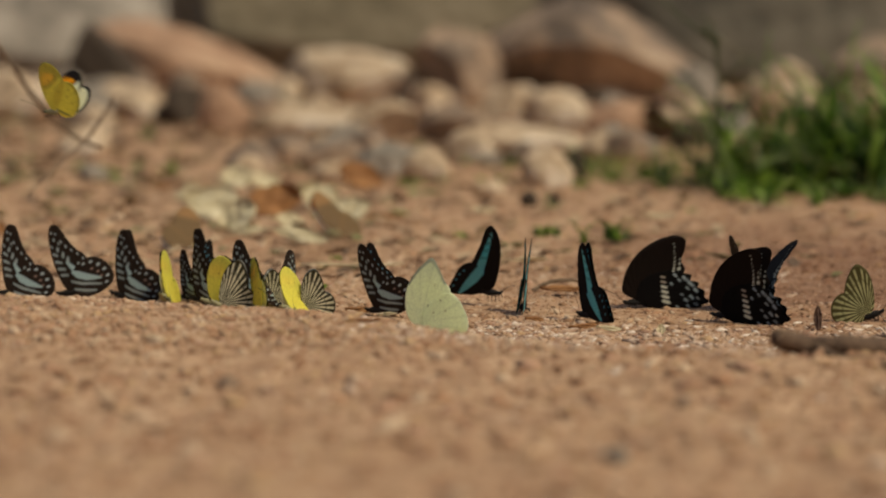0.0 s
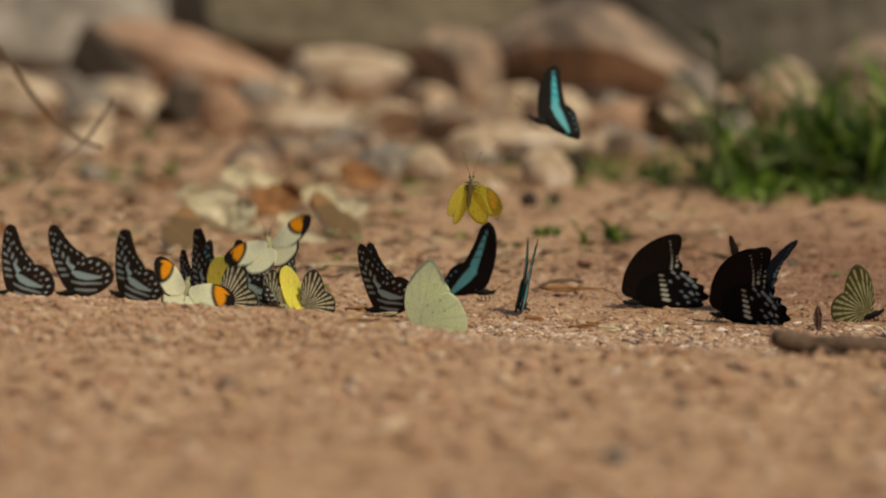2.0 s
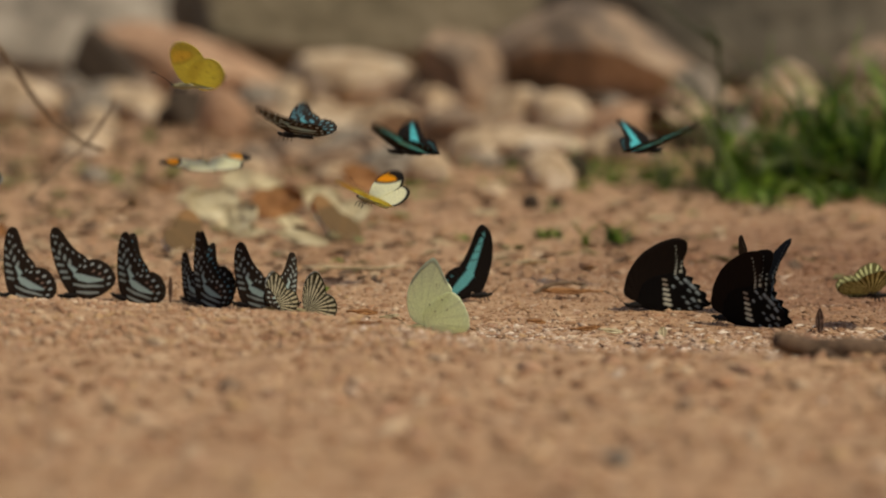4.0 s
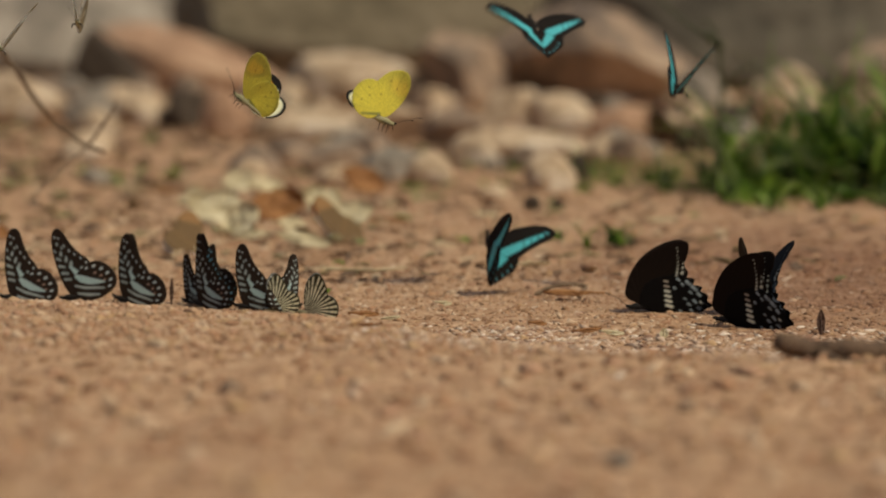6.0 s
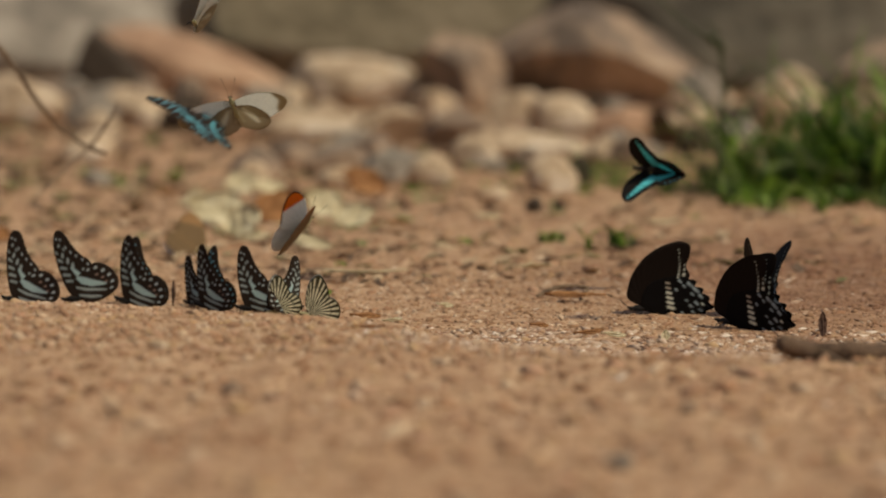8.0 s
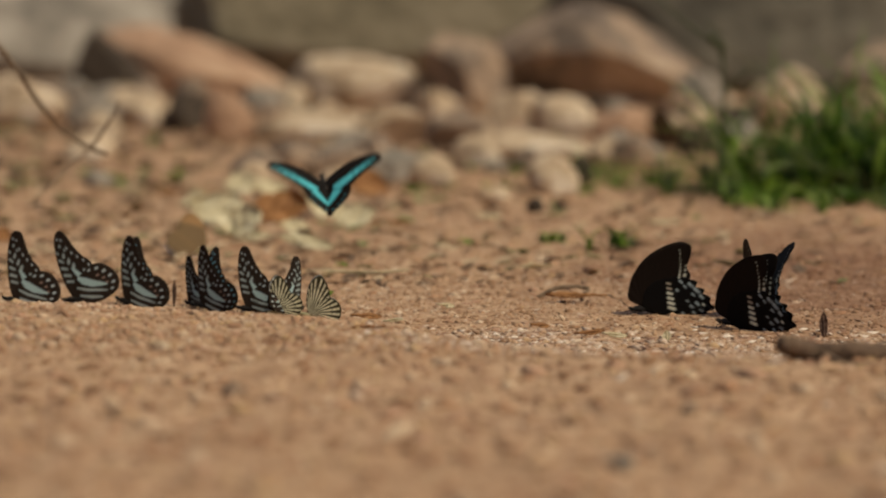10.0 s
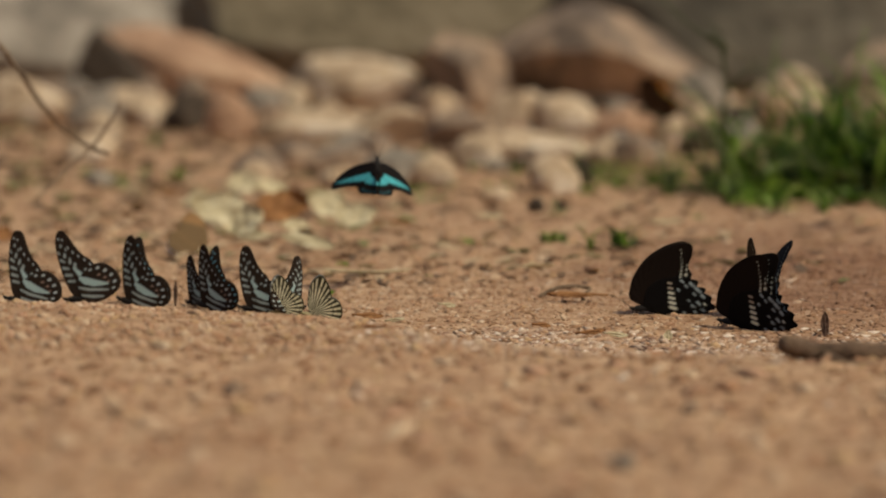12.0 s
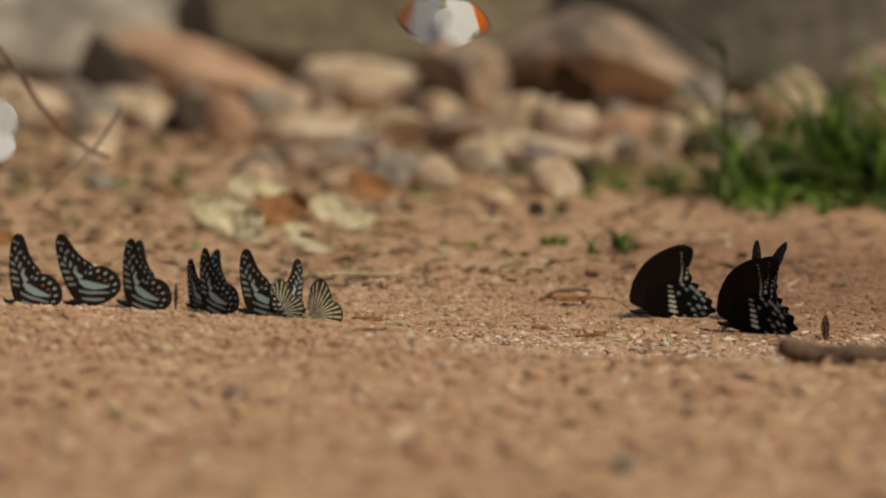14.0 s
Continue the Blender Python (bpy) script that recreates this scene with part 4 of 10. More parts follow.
        white, grey = (0.72, 0.70, 0.56), (0.34, 0.38, 0.38)
        if not hind:
            for i in range(9):
                t = i / 8
                col = stroke(col, u, v, [(-22.0 - 0.9 * math.sin(3 * t), 34.5 - 17.5 * t, 0.26 + 0.62 * t * t)], white, 0.5)
            for i in range(4):
                col = stroke(col, u, v, [(-26.2 + 0.25 * i, 25.0 - 3.0 * i, 0.4 + 0.30 * i)], white, 0.5)
        else:
            for i in range(6):
                t = i / 5
                x, y = -15.6 - 2.4 * t, 14.0 - 15.4 * t
                col = stroke(col, u, v, [(x - 1.0 - 0.5 * t, y - 0.3, 0.62 + 0.34 * t), (x + 1.0 + 0.8 * t, y + 0.2 + 0.5 * t, 0.58 + 0.4 * t)], white if t > 0.3 else (0.40, 0.33, 0.25), 0.6)
            for x, y, e, r in ((-23.4, 14.8, 1.4, .8), (-26.0, 11.8, 1.2, .6), (-21.2, 9.6, 0.9, .7), (-29.6, 12.6, 2.4, .9), (-33.4, 9.2, 2.6, 1.0), (-36.4, 5.4, 1.6, .9), (-31.0, 6.8, 1.4, .6),
                               (-33.8, 1.2, 1.8, .8), (-37.6, 0.6, 0.8, .6), (-30.4, -0.6, 1.4, .7), (-36.4, -3.0, 1.2, .6), (-31.8, -4.2, 1.0, .6), (-25.0, -4.4, 0.9, .5), (-27.6, 3.0, 0.9, .5)):
                pale = white if int(x * 7 + y * 3) % 3 == 0 else grey
                col = stroke(col, u, v, [(x + e / 2, y + 0.5 * e, r), (x - e / 2, y - 0.4 * e, r * 0.7)], pale, 0.6)
    return np.clip(col, 0, 1)


def wing_mesh(kind, hind, mirror):
    """A thin cambered wing: rings of points from the root to the margin, an upper and an under side joined at the margin."""
    count = 150 if kind in ("jay", "swallowtail") else 84
    line = outline(SHAPES[kind][1 if hind else 0], count)
    if kind == "swallowtail" and hind:
        k = np.arange(count) / count
        scal = 1 + 0.034 * np.sin(k * 2 * math.pi * 17) * (1 + 0.5 * np.sin(k * 40)) * ((line[:, 0] < -18))
        line = line * scal[:, None]
    n, rings = len(line), 42 if count > 84 else 30
    root = np.array((-2.0, 2.5)) if hind else np.array((-0.5, 1.2))
    s = np.linspace(0.02, 1, rings)
    pts = root + (line - root)[None] * s[:, None, None]
    u, v = pts[..., 0], pts[..., 1]
    w = np.repeat((np.arange(n) / n)[None], rings, 0)
    ss = np.repeat(s[:, None], n, 1)
    camber = 0.9 * np.sin(np.clip(v / 40, 0, 1) * math.pi) + (0.10 if kind in ("jay", "bluebottle", "swallowtail") else 0.035) * np.sin(w * 2 * math.pi * 18) * ss
    base = -0.45 if hind else 0.0
    thick = 0.13 * (1 - ss ** 6) + 0.03
    sign = -1 if mirror else 1
    up = np.stack([u, sign * v, base + camber + thick], -1).reshape(-1, 3)
    lo = np.stack([u, sign * v, base + camber - thick], -1).reshape(-1, 3)
    verts = np.concatenate([up, lo]) * MM
    half = rings * n
    faces = []
    for i in range(rings - 1):
        for j in range(n):
            a, b = i * n + j, i * n + (j + 1) % n
            f1, f2 = (a, b, b + n, a + n), (half + a, half + a + n, half + b + n, half + b)
            faces += [f1[::-1], f2[::-1]] if not mirror else [f1, f2]
    o = (rings - 1) * n
    for j in range(n):
        a, b = o + j, o + (j + 1) % n
        f = (a, b, half + b, half + a)
        faces.append(f[::-1] if not mirror else f)
    faces.append(tuple(range(n)) if not mirror else tuple(range(n))[::-1])
    faces.append(tuple(half + i for i in range(n))[::-1] if not mirror else tuple(half + i for i in range(n)))
    me = mesh_of("hindwing" if hind else "forewing", verts, faces, WING)
    tint = np.concatenate([paint(kind, hind, False, u, v, w, ss).reshape(-1, 3), paint(kind, hind, True, u, v, w, ss).reshape(-1, 3)])
    att = me.attributes.new("tint", "FLOAT_COLOR", "POINT")
    pale = tint.max(axis=1, keepdims=True)
    most = {"white": 0.72, "orange_tip": 0.42, "emigrant": 0.6, "tawny": 0.2, "yellow": 0.42, "striped": 0.3, "greenish": 0.3}.get(kind, 0.40)
    att.data.foreach_set("color", np.concatenate([tint, 0.10 + (most - 0.10) * np.clip(pale / 0.6, 0, 1)], 1).reshape(-1).astype(np.float32))
    return me


MESHES = {}


def butterfly_meshes(kind):
    if kind in MESHES:
        return MESHES[kind]
    fur = CHITIN_PALE if kind in ("yellow", "emigrant", "orange_tip", "striped", "white") else CHITIN
    prof = [(8.2, 0.4), (7.6, 1.1), (6.6, 1.3), (5.8, 0.9), (4.5, 1.7), (2.0, 2.1), (-1.5, 1.9), (-4.0, 1.2), (-7.0, 1.4), (-10.0, 1.3), (-13.0, 0.9), (-15.0, 0.4)]
    v, f = tube([(x * MM, 0, (-0.6 - 0.004 * (x - 3) ** 2) * MM) for x, r in prof], [r * MM for x, r in prof], 12)
    body = mesh_of("body", v, f, fur)
    ant, leg = [], []
    for sd in (1, -1):
        v, f = tube([(8.5 * MM, sd * 0.7 * MM, 0.4 * MM), (13 * MM, sd * 3 * MM, 4 * MM), (18.5 * MM, sd * 5 * MM, 7 * MM), (20.5 * MM, sd * 5.6 * MM, 7.6 * MM)],
                    [0.12 * MM, 0.09 * MM, 0.09 * MM, 0.3 * MM], 6)
        ant.append(mesh_of("antenna", v, f, CHITIN))
        for x in (5.0, 2.5, 0.0):
            v, f = tube([(x * MM, sd * 1.2 * MM, -2 * MM), ((x + 1) * MM, sd * 3.6 * MM, -2.4 * MM), ((x + 1.4) * MM, sd * 4.6 * MM, -5.5 * MM)],
                        [0.3 * MM, 0.25 * MM, 0.15 * MM], 5)
            leg.append(mesh_of("leg", v, f, CHITIN))
    eye = []
    for sd in (1, -1):
        v, f = tube([(8.0 * MM, sd * 0.7 * MM, -0.1 * MM), (8.0 * MM, sd * 1.4 * MM, -0.1 * MM), (8.0 * MM, sd * 1.75 * MM, -0.1 * MM)], [0.8 * MM, 0.75 * MM, 0.2 * MM], 8)
        eye.append(mesh_of("eye", v, f, CHITIN))
    MESHES[kind] = (body, ant, leg, eye, [[wing_mesh(kind, h, m) for h in (False, True)] for m in (False, True)])
    return MESHES[kind]


def butterfly(kind, m, label, size=1.0, near=84, far=84):
    """A butterfly at the pose m; near and far: how high its left and right wings stand, in degrees. Returns it and its two wings."""
    body, ant, leg, eye, wings = butterfly_meshes(kind)
    ob = new("butterfly", None)
    ob.empty_display_size = 0.01
    tagged(ob, label, "butterfly", "butterflies at the puddling place")
    b = part("body", body, ob)
    for a in ant:
        part("antenna", a, b)
    for e in eye:
        part("eye", e, b)
    for g in leg:
        part("leg", g, ob)
    pair = []
    for (fore, hindw), angle, side in ((wings[0], near, 0.0014), (wings[1], -far, -0.0014)):
        w = part("forewing", fore, ob)
        part("hindwing", hindw, w)
        w.matrix_basis = pose(0, side, 0.0008, angle, 0, 0)
        pair.append(w)
    ob.matrix_basis = m
    ob.scale = (size, size, size)
    return ob, pair[0], pair[1]


jay_a = butterfly("jay", pose(-0.2689, 2.607, 0.0051, 8, -9, 164),
    "black butterfly with pale blue spots, wings closed, on sand", 1.04, 90.5, 90.5)
jay_b = butterfly("jay", pose(-0.2319, 2.613, 0.0054, 3, 5, 171),
    "black butterfly with pale blue spots, wings closed, on sand", 1.05, 90.5, 90.5)
jay_c = butterfly("jay", pose(-0.2002, 2.617, 0.0034, 4, -12, 157),
    "black butterfly with pale blue spots, wings closed, on sand", 0.99, 90.5, 90.5)
jay_d = butterfly("jay", pose(-0.1607, 2.615, 0.0026, 3, -4, 133),
    "black butterfly with pale blue spots, wings closed, on sand", 0.70, 90.5, 90.5)
jay_e = butterfly("jay", pose(-0.1514, 2.593, 0.0033, 4, -11, 141),
    "black butterfly with pale blue spots, wings closed, on sand", 0.90, 87, 77)
jay_f = butterfly("jay", pose(-0.1225, 2.567, 0.0038, 4, -6, 165),
    "black butterfly with pale blue spots, wings closed, on sand", 0.92, 90.5, 90.5)
jay_g = butterfly("jay", pose(-0.0931, 2.555, 0.0048, -8, -4, 42),
    "black butterfly with pale blue spots, wings closed, on sand", 0.77, 90.5, 90.5)
striped_c = butterfly("striped", pose(-0.1050, 2.547, 0.0030, -2, -8, -165),
    "cream butterfly with dark brown stripes, wings closed, on sand", 0.72, 84, 82)
striped_b = butterfly("striped", pose(-0.0835, 2.519, 0.0037, -2, -20, -175),
    "cream butterfly with dark brown stripes, wings closed, on sand", 0.8, 84, 82)
swallow_l = butterfly("swallowtail", pose(0.1183, 2.561, 0.0044, 0, 0, -172),
    "black swallowtail butterfly with white spotted hindwings, on sand", 1.0, 85, 84)
swallow_m = butterfly("swallowtail", pose(0.1659, 2.478, 0.0047, 0, 0, 142),
    "black swallowtail butterfly with white spotted hindwings, on sand", 1.03, 82, 84)
swallow_n = butterfly("swallowtail", pose(0.1874, 2.567, 0.0049, 0, 0, 97),
    "black swallowtail butterfly fluttering its wings on sand", 1.12, 60, 62)

yellow_a = butterfly("yellow", pose(-0.2238, 2.460, 0.1245, -9, -6, 137),
    "yellow butterfly with orange-tipped cream upper wings, in flight", 1.0, 72, 62)
yellow_b = butterfly("yellow", pose(-0.1713, 2.585, 0.0042, 0, 0, 114),
    "yellow butterfly with orange-tipped cream upper wings, in flight", 1.06, 90, 90)
yellow_c = butterfly("yellow", pose(-0.1133, 2.533, 0.0044, 0, 0, 120),
    "yellow butterfly with orange-tipped cream upper wings, in flight", 1.0, 90, 90)
yellow_d = butterfly("yellow", pose(-0.0919, 2.507, 0.0045, 4, -3, 132),
    "yellow butterfly with finely speckled closed wings, on sand", 1.0, 90, 90)
yellow_e = butterfly("yellow", pose(-0.1403, 2.553, 0.0045, 4, -20, 169),
    "yellow butterfly with finely speckled closed wings, on sand", 1.0, 85, 84)
blue_k = butterfly("bluebottle", pose(0.0847, 2.486, 0.0043, 3, -1, 107),
    "black butterfly with a turquoise wing band, in flight", 1.0, 89, 89)
blue_i = butterfly("bluebottle", pose(0.0240, 2.579, 0.0045, -2, -5, 22),
    "black butterfly with a turquoise wing band, in flight", 1.03, 84, 85)
blue_j = butterfly("bluebottle", pose(0.0485, 2.537, 0.0043, 4, 0, 84),
    "black butterfly with a turquoise wing band, in flight", 0.98, 89, 89)
jay_h = butterfly("jay", pose(-0.0393, 2.514, 0.0043, 0, 2, 176),
    "black butterfly with pale blue spots, flying up from the sand", 0.98, 85, 84)
jay_i = butterfly("jay", pose(-0.1477, 2.611, 0.0042, 0, 0, 132),
    "black butterfly with pale blue spots, flying up from the sand", 1.0, 90, 90)
emigrant_x = butterfly("emigrant", pose(-0.0136, 2.402, 0.0044, 0, 0, 180),
    "pale greenish white butterfly, wings closed, on sand", 1.0, 86, 85)
greenish_n = butterfly("greenish", pose(0.2526, 2.478, 0.0044, 3, -22, -9),
    "greenish yellow butterfly with dark veins, wings closed, on sand", 0.98, 84, 86)
striped_a = butterfly("striped", pose(-0.1340, 2.537, 0.0043, 3, -28, 174),
    "white butterfly with grey brown wing stripes, in flight", 0.95, 84, 83)
white_a = butterfly("white", pose(-0.6200, 2.700, 0.0065, 0, 0, 0),
    "white butterfly with grey brown wing margins, in flight", 0.8, 85, 85)
white_b = butterfly("white", pose(-0.5000, 2.550, 0.0065, 0, 0, 180),
    "white butterfly with grey brown wing margins, in flight", 0.72, 85, 85)
orange_a = butterfly("orange_tip", pose(-0.4200, 2.500, 0.0075, 0, 0, 0),
    "large white butterfly with orange wing tips, in flight", 0.85, 85, 85)
orange_d = butterfly("orange_tip", pose(-0.0808, 3.096, 0.0038, 45, -9, -150),
    "large white butterfly with orange wing tips, resting by dry leaves", 0.85, 87, 87)
orange_b = butterfly("orange_tip", pose(-0.1741, 2.996, 0.0036, -53, -4, 30),
    "large white butterfly with orange wing tips, in flight", 0.85, 87, 87)
orange_c = butterfly("orange_tip", pose(-0.5000, 2.350, 0.0125, 0, 0, 0),
    "large white butterfly with orange wing tips, in flight", 0.85, 85, 85)
tawny_o = butterfly("tawny", pose(0.2010, 4.280, 0.0060, 0, 0, 168),
    "dark orange brown butterfly perched by the stones", 1.25, 85, 85)
tawny_p = butterfly("tawny", pose(0.7000, 3.600, 0.0070, 0, 0, 180),
    "dark orange brown butterfly flying over the grass", 1.0, 85, 85)


def left(angle, swing=0):
    """A left wing raised by so many degrees and swung forward in its plane."""
    return pose(0, 0.0014, 0.0008, angle, 0, 0) @ pose(0, 0, 0, 0, 0, -swing)


def right(angle, swing=0):
    """A right wing raised by so many degrees and swung forward in its plane."""
    return pose(0, -0.0014, 0.0008, -angle, 0, 0) @ pose(0, 0, 0, 0, 0, swing)


def motions():
    walk(swallow_l[1], [(0, left(85)), (1.3, left(85)), (1.4, left(84, 10)), (1.5, left(83, 17)), (1.6, left(84, 14)), (1.8, left(85, 6)), (2, left(85, 4)), (2.3, left(85)), (14, left(85))])
    walk(swallow_l[2], [(0, right(84)), (1.3, right(84)), (1.4, right(82, 4)), (1.5, right(80, 8)), (1.6, right(82, 6)), (1.8, right(84, 3)), (2, right(84, 2)), (2.3, right(84)), (14, right(84))])
    walk(striped_b[1], [
        (0, left(84)), (12.4, left(84)), (12.467, left(18)), (12.5, left(-15)), (12.6, left(10)), (12.7, left(84)), (14, left(84))])
    walk(striped_b[2], [
        (0, right(82)), (14, right(82))])
    walk(swallow_n[1], [
        (0, left(69)), (1, left(68)), (2, left(69)), (3, left(69)), (4.2, left(77)), (5.5, left(76)), (6, left(75)),
        (6.5, left(84)), (7, left(72)), (7.5, left(82)), (8, left(79)), (9, left(71)), (10, left(77)), (10.5, left(71)),
        (11, left(82)), (11.5, left(71)), (12, left(80)), (12.3, left(71)), (12.5, left(69)), (12.8, left(87)), (13, left(88)),
        (13.2, left(85)), (13.5, left(73)), (13.8, left(88)), (14, left(85))])
    walk(swallow_n[2], [
        (0, right(59)), (1, right(58)), (2, right(59)), (3, right(59)), (4.2, right(67)), (5.5, right(66)), (6, right(65)),
        (6.5, right(74)), (7, right(62)), (7.5, right(72)), (8, right(69)), (9, right(61)), (10, right(67)), (10.5, right(61)),
        (11, right(72)), (11.5, right(61)), (12, right(70)), (12.3, right(61)), (12.5, right(59)), (12.8, right(77)), (13, right(84)),
        (13.2, right(75)), (13.5, right(63)), (13.8, right(80)), (14, right(75))])
    walk(jay_c[1], [
        (0, left(90)), (14, left(90))])
    walk(jay_c[2], [
        (0, right(84)), (0.5, right(87)), (1, right(85)), (1.5, right(87)), (2, right(87)), (2.5, right(75)), (3, right(73)),
        (5.5, right(85)), (6.5, right(85)), (7, right(79)), (7.5, right(80)), (8, right(77)), (10.5, right(79)), (11.5, right(79)),
        (12.5, right(73)), (13, right(75)), (13.5, right(71)), (14, right(75))])
    walk(jay_e[1], [
        (0, left(88)), (3, left(86)), (5.5, left(88)), (7, left(86)), (9, left(88)), (12, left(86)), (14, left(88))])
    walk(jay_e[2], [
        (0, right(78)), (2, right(77)), (3, right(74)), (5.5, right(77)), (7, right(78)), (10, right(76)), (12, right(78)),
        (14, right(77))])
    walk(jay_a[1], [
        (0, left(90)), (2, left(90)), (3, left(90)), (7, left(90)), (14, left(90))])
    walk(jay_a[2], [
        (0, right(89)), (1, right(90)), (2.5, right(90)), (3.2, right(90)), (5.3, right(89)), (8, right(89)), (10.5, right(89)),
        (11.5, right(91)), (12, right(89)), (13, right(90)), (13.5, right(89)), (14, right(89))])
    walk(yellow_a[0], [
        (0, pose(-0.2265, 2.460, 0.1257, -11, 1, 142)), (0.1, pose(-0.2132, 2.460, 0.1225, -4, -2, 141)), (0.2, pose(-0.1965, 2.460, 0.1231, -2, 0, 140)),
        (0.3, pose(-0.1822, 2.460, 0.1278, -3, 4, 140)), (0.4, pose(-0.1630, 2.460, 0.1304, 0, 0, 150)), (0.5, pose(-0.1617, 2.460, 0.1291, 10, -22, 127)),
        (0.6, pose(-0.1442, 2.460, 0.1244, 0, -15, 115)), (0.7, pose(-0.1353, 2.460, 0.1205, 0, -15, 120)), (0.8, pose(-0.1188, 2.460, 0.1178, 11, -23, 161)),
        (0.833, pose(-0.1154, 2.460, 0.1180, 2, -33, -145)), (0.867, pose(-0.1119, 2.460, 0.1182, -13, -32, -92)), (0.9, pose(-0.1084, 2.460, 0.1185, -20, -25, -61)),
        (1, pose(-0.0878, 2.460, 0.1169, -25, -21, -60)), (1.1, pose(-0.0744, 2.460, 0.1198, -33, -30, -62)), (1.2, pose(-0.0633, 2.460, 0.1242, -23, -31, -75)),
        (1.3, pose(-0.0519, 2.460, 0.1263, 1, -48, -132)), (1.333, pose(-0.0466, 2.460, 0.1255, 17, -36, 168)), (1.367, pose(-0.0414, 2.460, 0.1248, 16, -19, 121)),
        (1.4, pose(-0.0361, 2.460, 0.1240, 8, -10, 96)), (1.5, pose(-0.0327, 2.460, 0.1147, 10, -5, 105)), (1.6, pose(-0.0206, 2.460, 0.1085, 2, -10, 97)),
        (1.7, pose(-0.0136, 2.460, 0.1016, -3, -13, 101)), (1.75, pose(-0.0072, 2.460, 0.0962, -3, -7, 111)), (1.8, pose(-0.0013, 2.460, 0.0913, 0, 0, 120)),
        (1.833, pose(0.0033, 2.460, 0.0886, 15, -16, 166)), (1.867, pose(0.0080, 2.460, 0.0858, 4, -45, -120)), (1.9, pose(0.0126, 2.460, 0.0831, -27, -45, -49)),
        (1.95, pose(0.0143, 2.460, 0.0820, -15, -51, -63)), (2, pose(0.0159, 2.460, 0.0809, 0, -55, -80)), (2.1, pose(0.0145, 2.460, 0.0766, 0, -55, -85)),
        (2.15, pose(0.0149, 2.460, 0.0766, 9, -32, -133)), (2.2, pose(0.0152, 2.460, 0.0766, -2, -10, -170)), (2.25, pose(0.0165, 2.460, 0.0716, 0, 3, -175)),
        (2.3, pose(0.0179, 2.460, 0.0667, 0, 15, 180)), (2.4, pose(0.0119, 2.460, 0.0734, 0, 10, 180)), (2.5, pose(0.0093, 2.460, 0.0671, 0, -18, 180)),
        (2.6, pose(0.0102, 2.460, 0.0625, 0, 0, -170)), (2.7, pose(0.0138, 2.460, 0.0570, 0, -5, 180)), (2.8, pose(0.0111, 2.460, 0.0504, 0, 0, 180)),
        (2.9, pose(0.0067, 2.460, 0.0471, -5, -9, -150)), (2.95, pose(0.0009, 2.460, 0.0450, 1, -29, -121)), (3, pose(-0.0050, 2.460, 0.0429, -8, -50, -84)),
        (3.033, pose(-0.0052, 2.460, 0.0418, -16, -43, -26)), (3.067, pose(-0.0055, 2.460, 0.0408, -10, -32, 43)), (3.1, pose(-0.0057, 2.460, 0.0397, 0, -30, 90)),
        (3.2, pose(-0.0057, 2.460, 0.0374, 0, -55, 90)), (3.34, pose(-0.0122, 2.460, 0.0435, -5, -48, 102)), (3.49, pose(-0.0189, 2.460, 0.0503, -8, -40, 111)),
        (3.63, pose(-0.0257, 2.460, 0.0576, -9, -32, 120)), (3.77, pose(-0.0327, 2.460, 0.0648, -8, -23, 128)), (3.91, pose(-0.0400, 2.460, 0.0717, -6, -15, 135)),
        (4.06, pose(-0.0474, 2.460, 0.0779, -3, -7, 143)), (4.2, pose(-0.0551, 2.460, 0.0830, 0, 0, 150)), (4.34, pose(-0.0631, 2.460, 0.0870, 1, -1, 150)),
        (4.49, pose(-0.0715, 2.460, 0.0901, 1, -2, 150)), (4.63, pose(-0.0802, 2.460, 0.0925, 2, -4, 150)), (4.77, pose(-0.0890, 2.460, 0.0946, 3, -5, 150)),
        (4.91, pose(-0.0978, 2.460, 0.0964, 4, -6, 150)), (5.06, pose(-0.1065, 2.460, 0.0982, 4, -7, 150)), (5.2, pose(-0.1151, 2.460, 0.1003, 5, -9, 150)),
        (5.3, pose(-0.1207, 2.460, 0.1009, -2, 1, 137)), (5.4, pose(-0.1089, 2.460, 0.1080, 13, -23, 110)), (5.5, pose(-0.1115, 2.460, 0.1119, 29, -32, 107)),
        (5.6, pose(-0.1043, 2.460, 0.1246, 11, -30, 147)), (5.7, pose(-0.1072, 2.460, 0.1226, 3, -20, 170)), (5.8, pose(-0.1063, 2.460, 0.1234, 5, -14, 176)),
        (5.9, pose(-0.1092, 2.460, 0.1279, 14, -17, 174)), (6, pose(-0.1176, 2.460, 0.1346, 36, -30, 149)), (6.1, pose(-0.1143, 2.460, 0.1411, 38, -45, 155)),
        (6.2, pose(-0.1253, 2.460, 0.1350, 6, -5, 151)), (6.3, pose(-0.1277, 2.460, 0.1386, 5, -3, 142)), (6.35, pose(-0.1240, 2.460, 0.1443, 31, -22, 150)),
        (6.4, pose(-0.1204, 2.460, 0.1500, 47, -34, 151)), (6.5, pose(-0.1279, 2.460, 0.1505, 32, -21, 147)), (6.6, pose(-0.1336, 2.460, 0.1501, 13, -12, 166)),
        (6.7, pose(-0.1404, 2.460, 0.1503, 4, -5, 176)), (6.75, pose(-0.1492, 2.460, 0.1471, 0, 0, 165)), (6.8, pose(-0.1579, 2.460, 0.1438, 0, 0, 150)),
        (6.9, pose(-0.1652, 2.460, 0.1406, 0, -15, 90)), (7, pose(-0.1823, 2.460, 0.1447, -10, -18, 73)), (7.1, pose(-0.1784, 2.460, 0.1556, 10, -15, 87)),
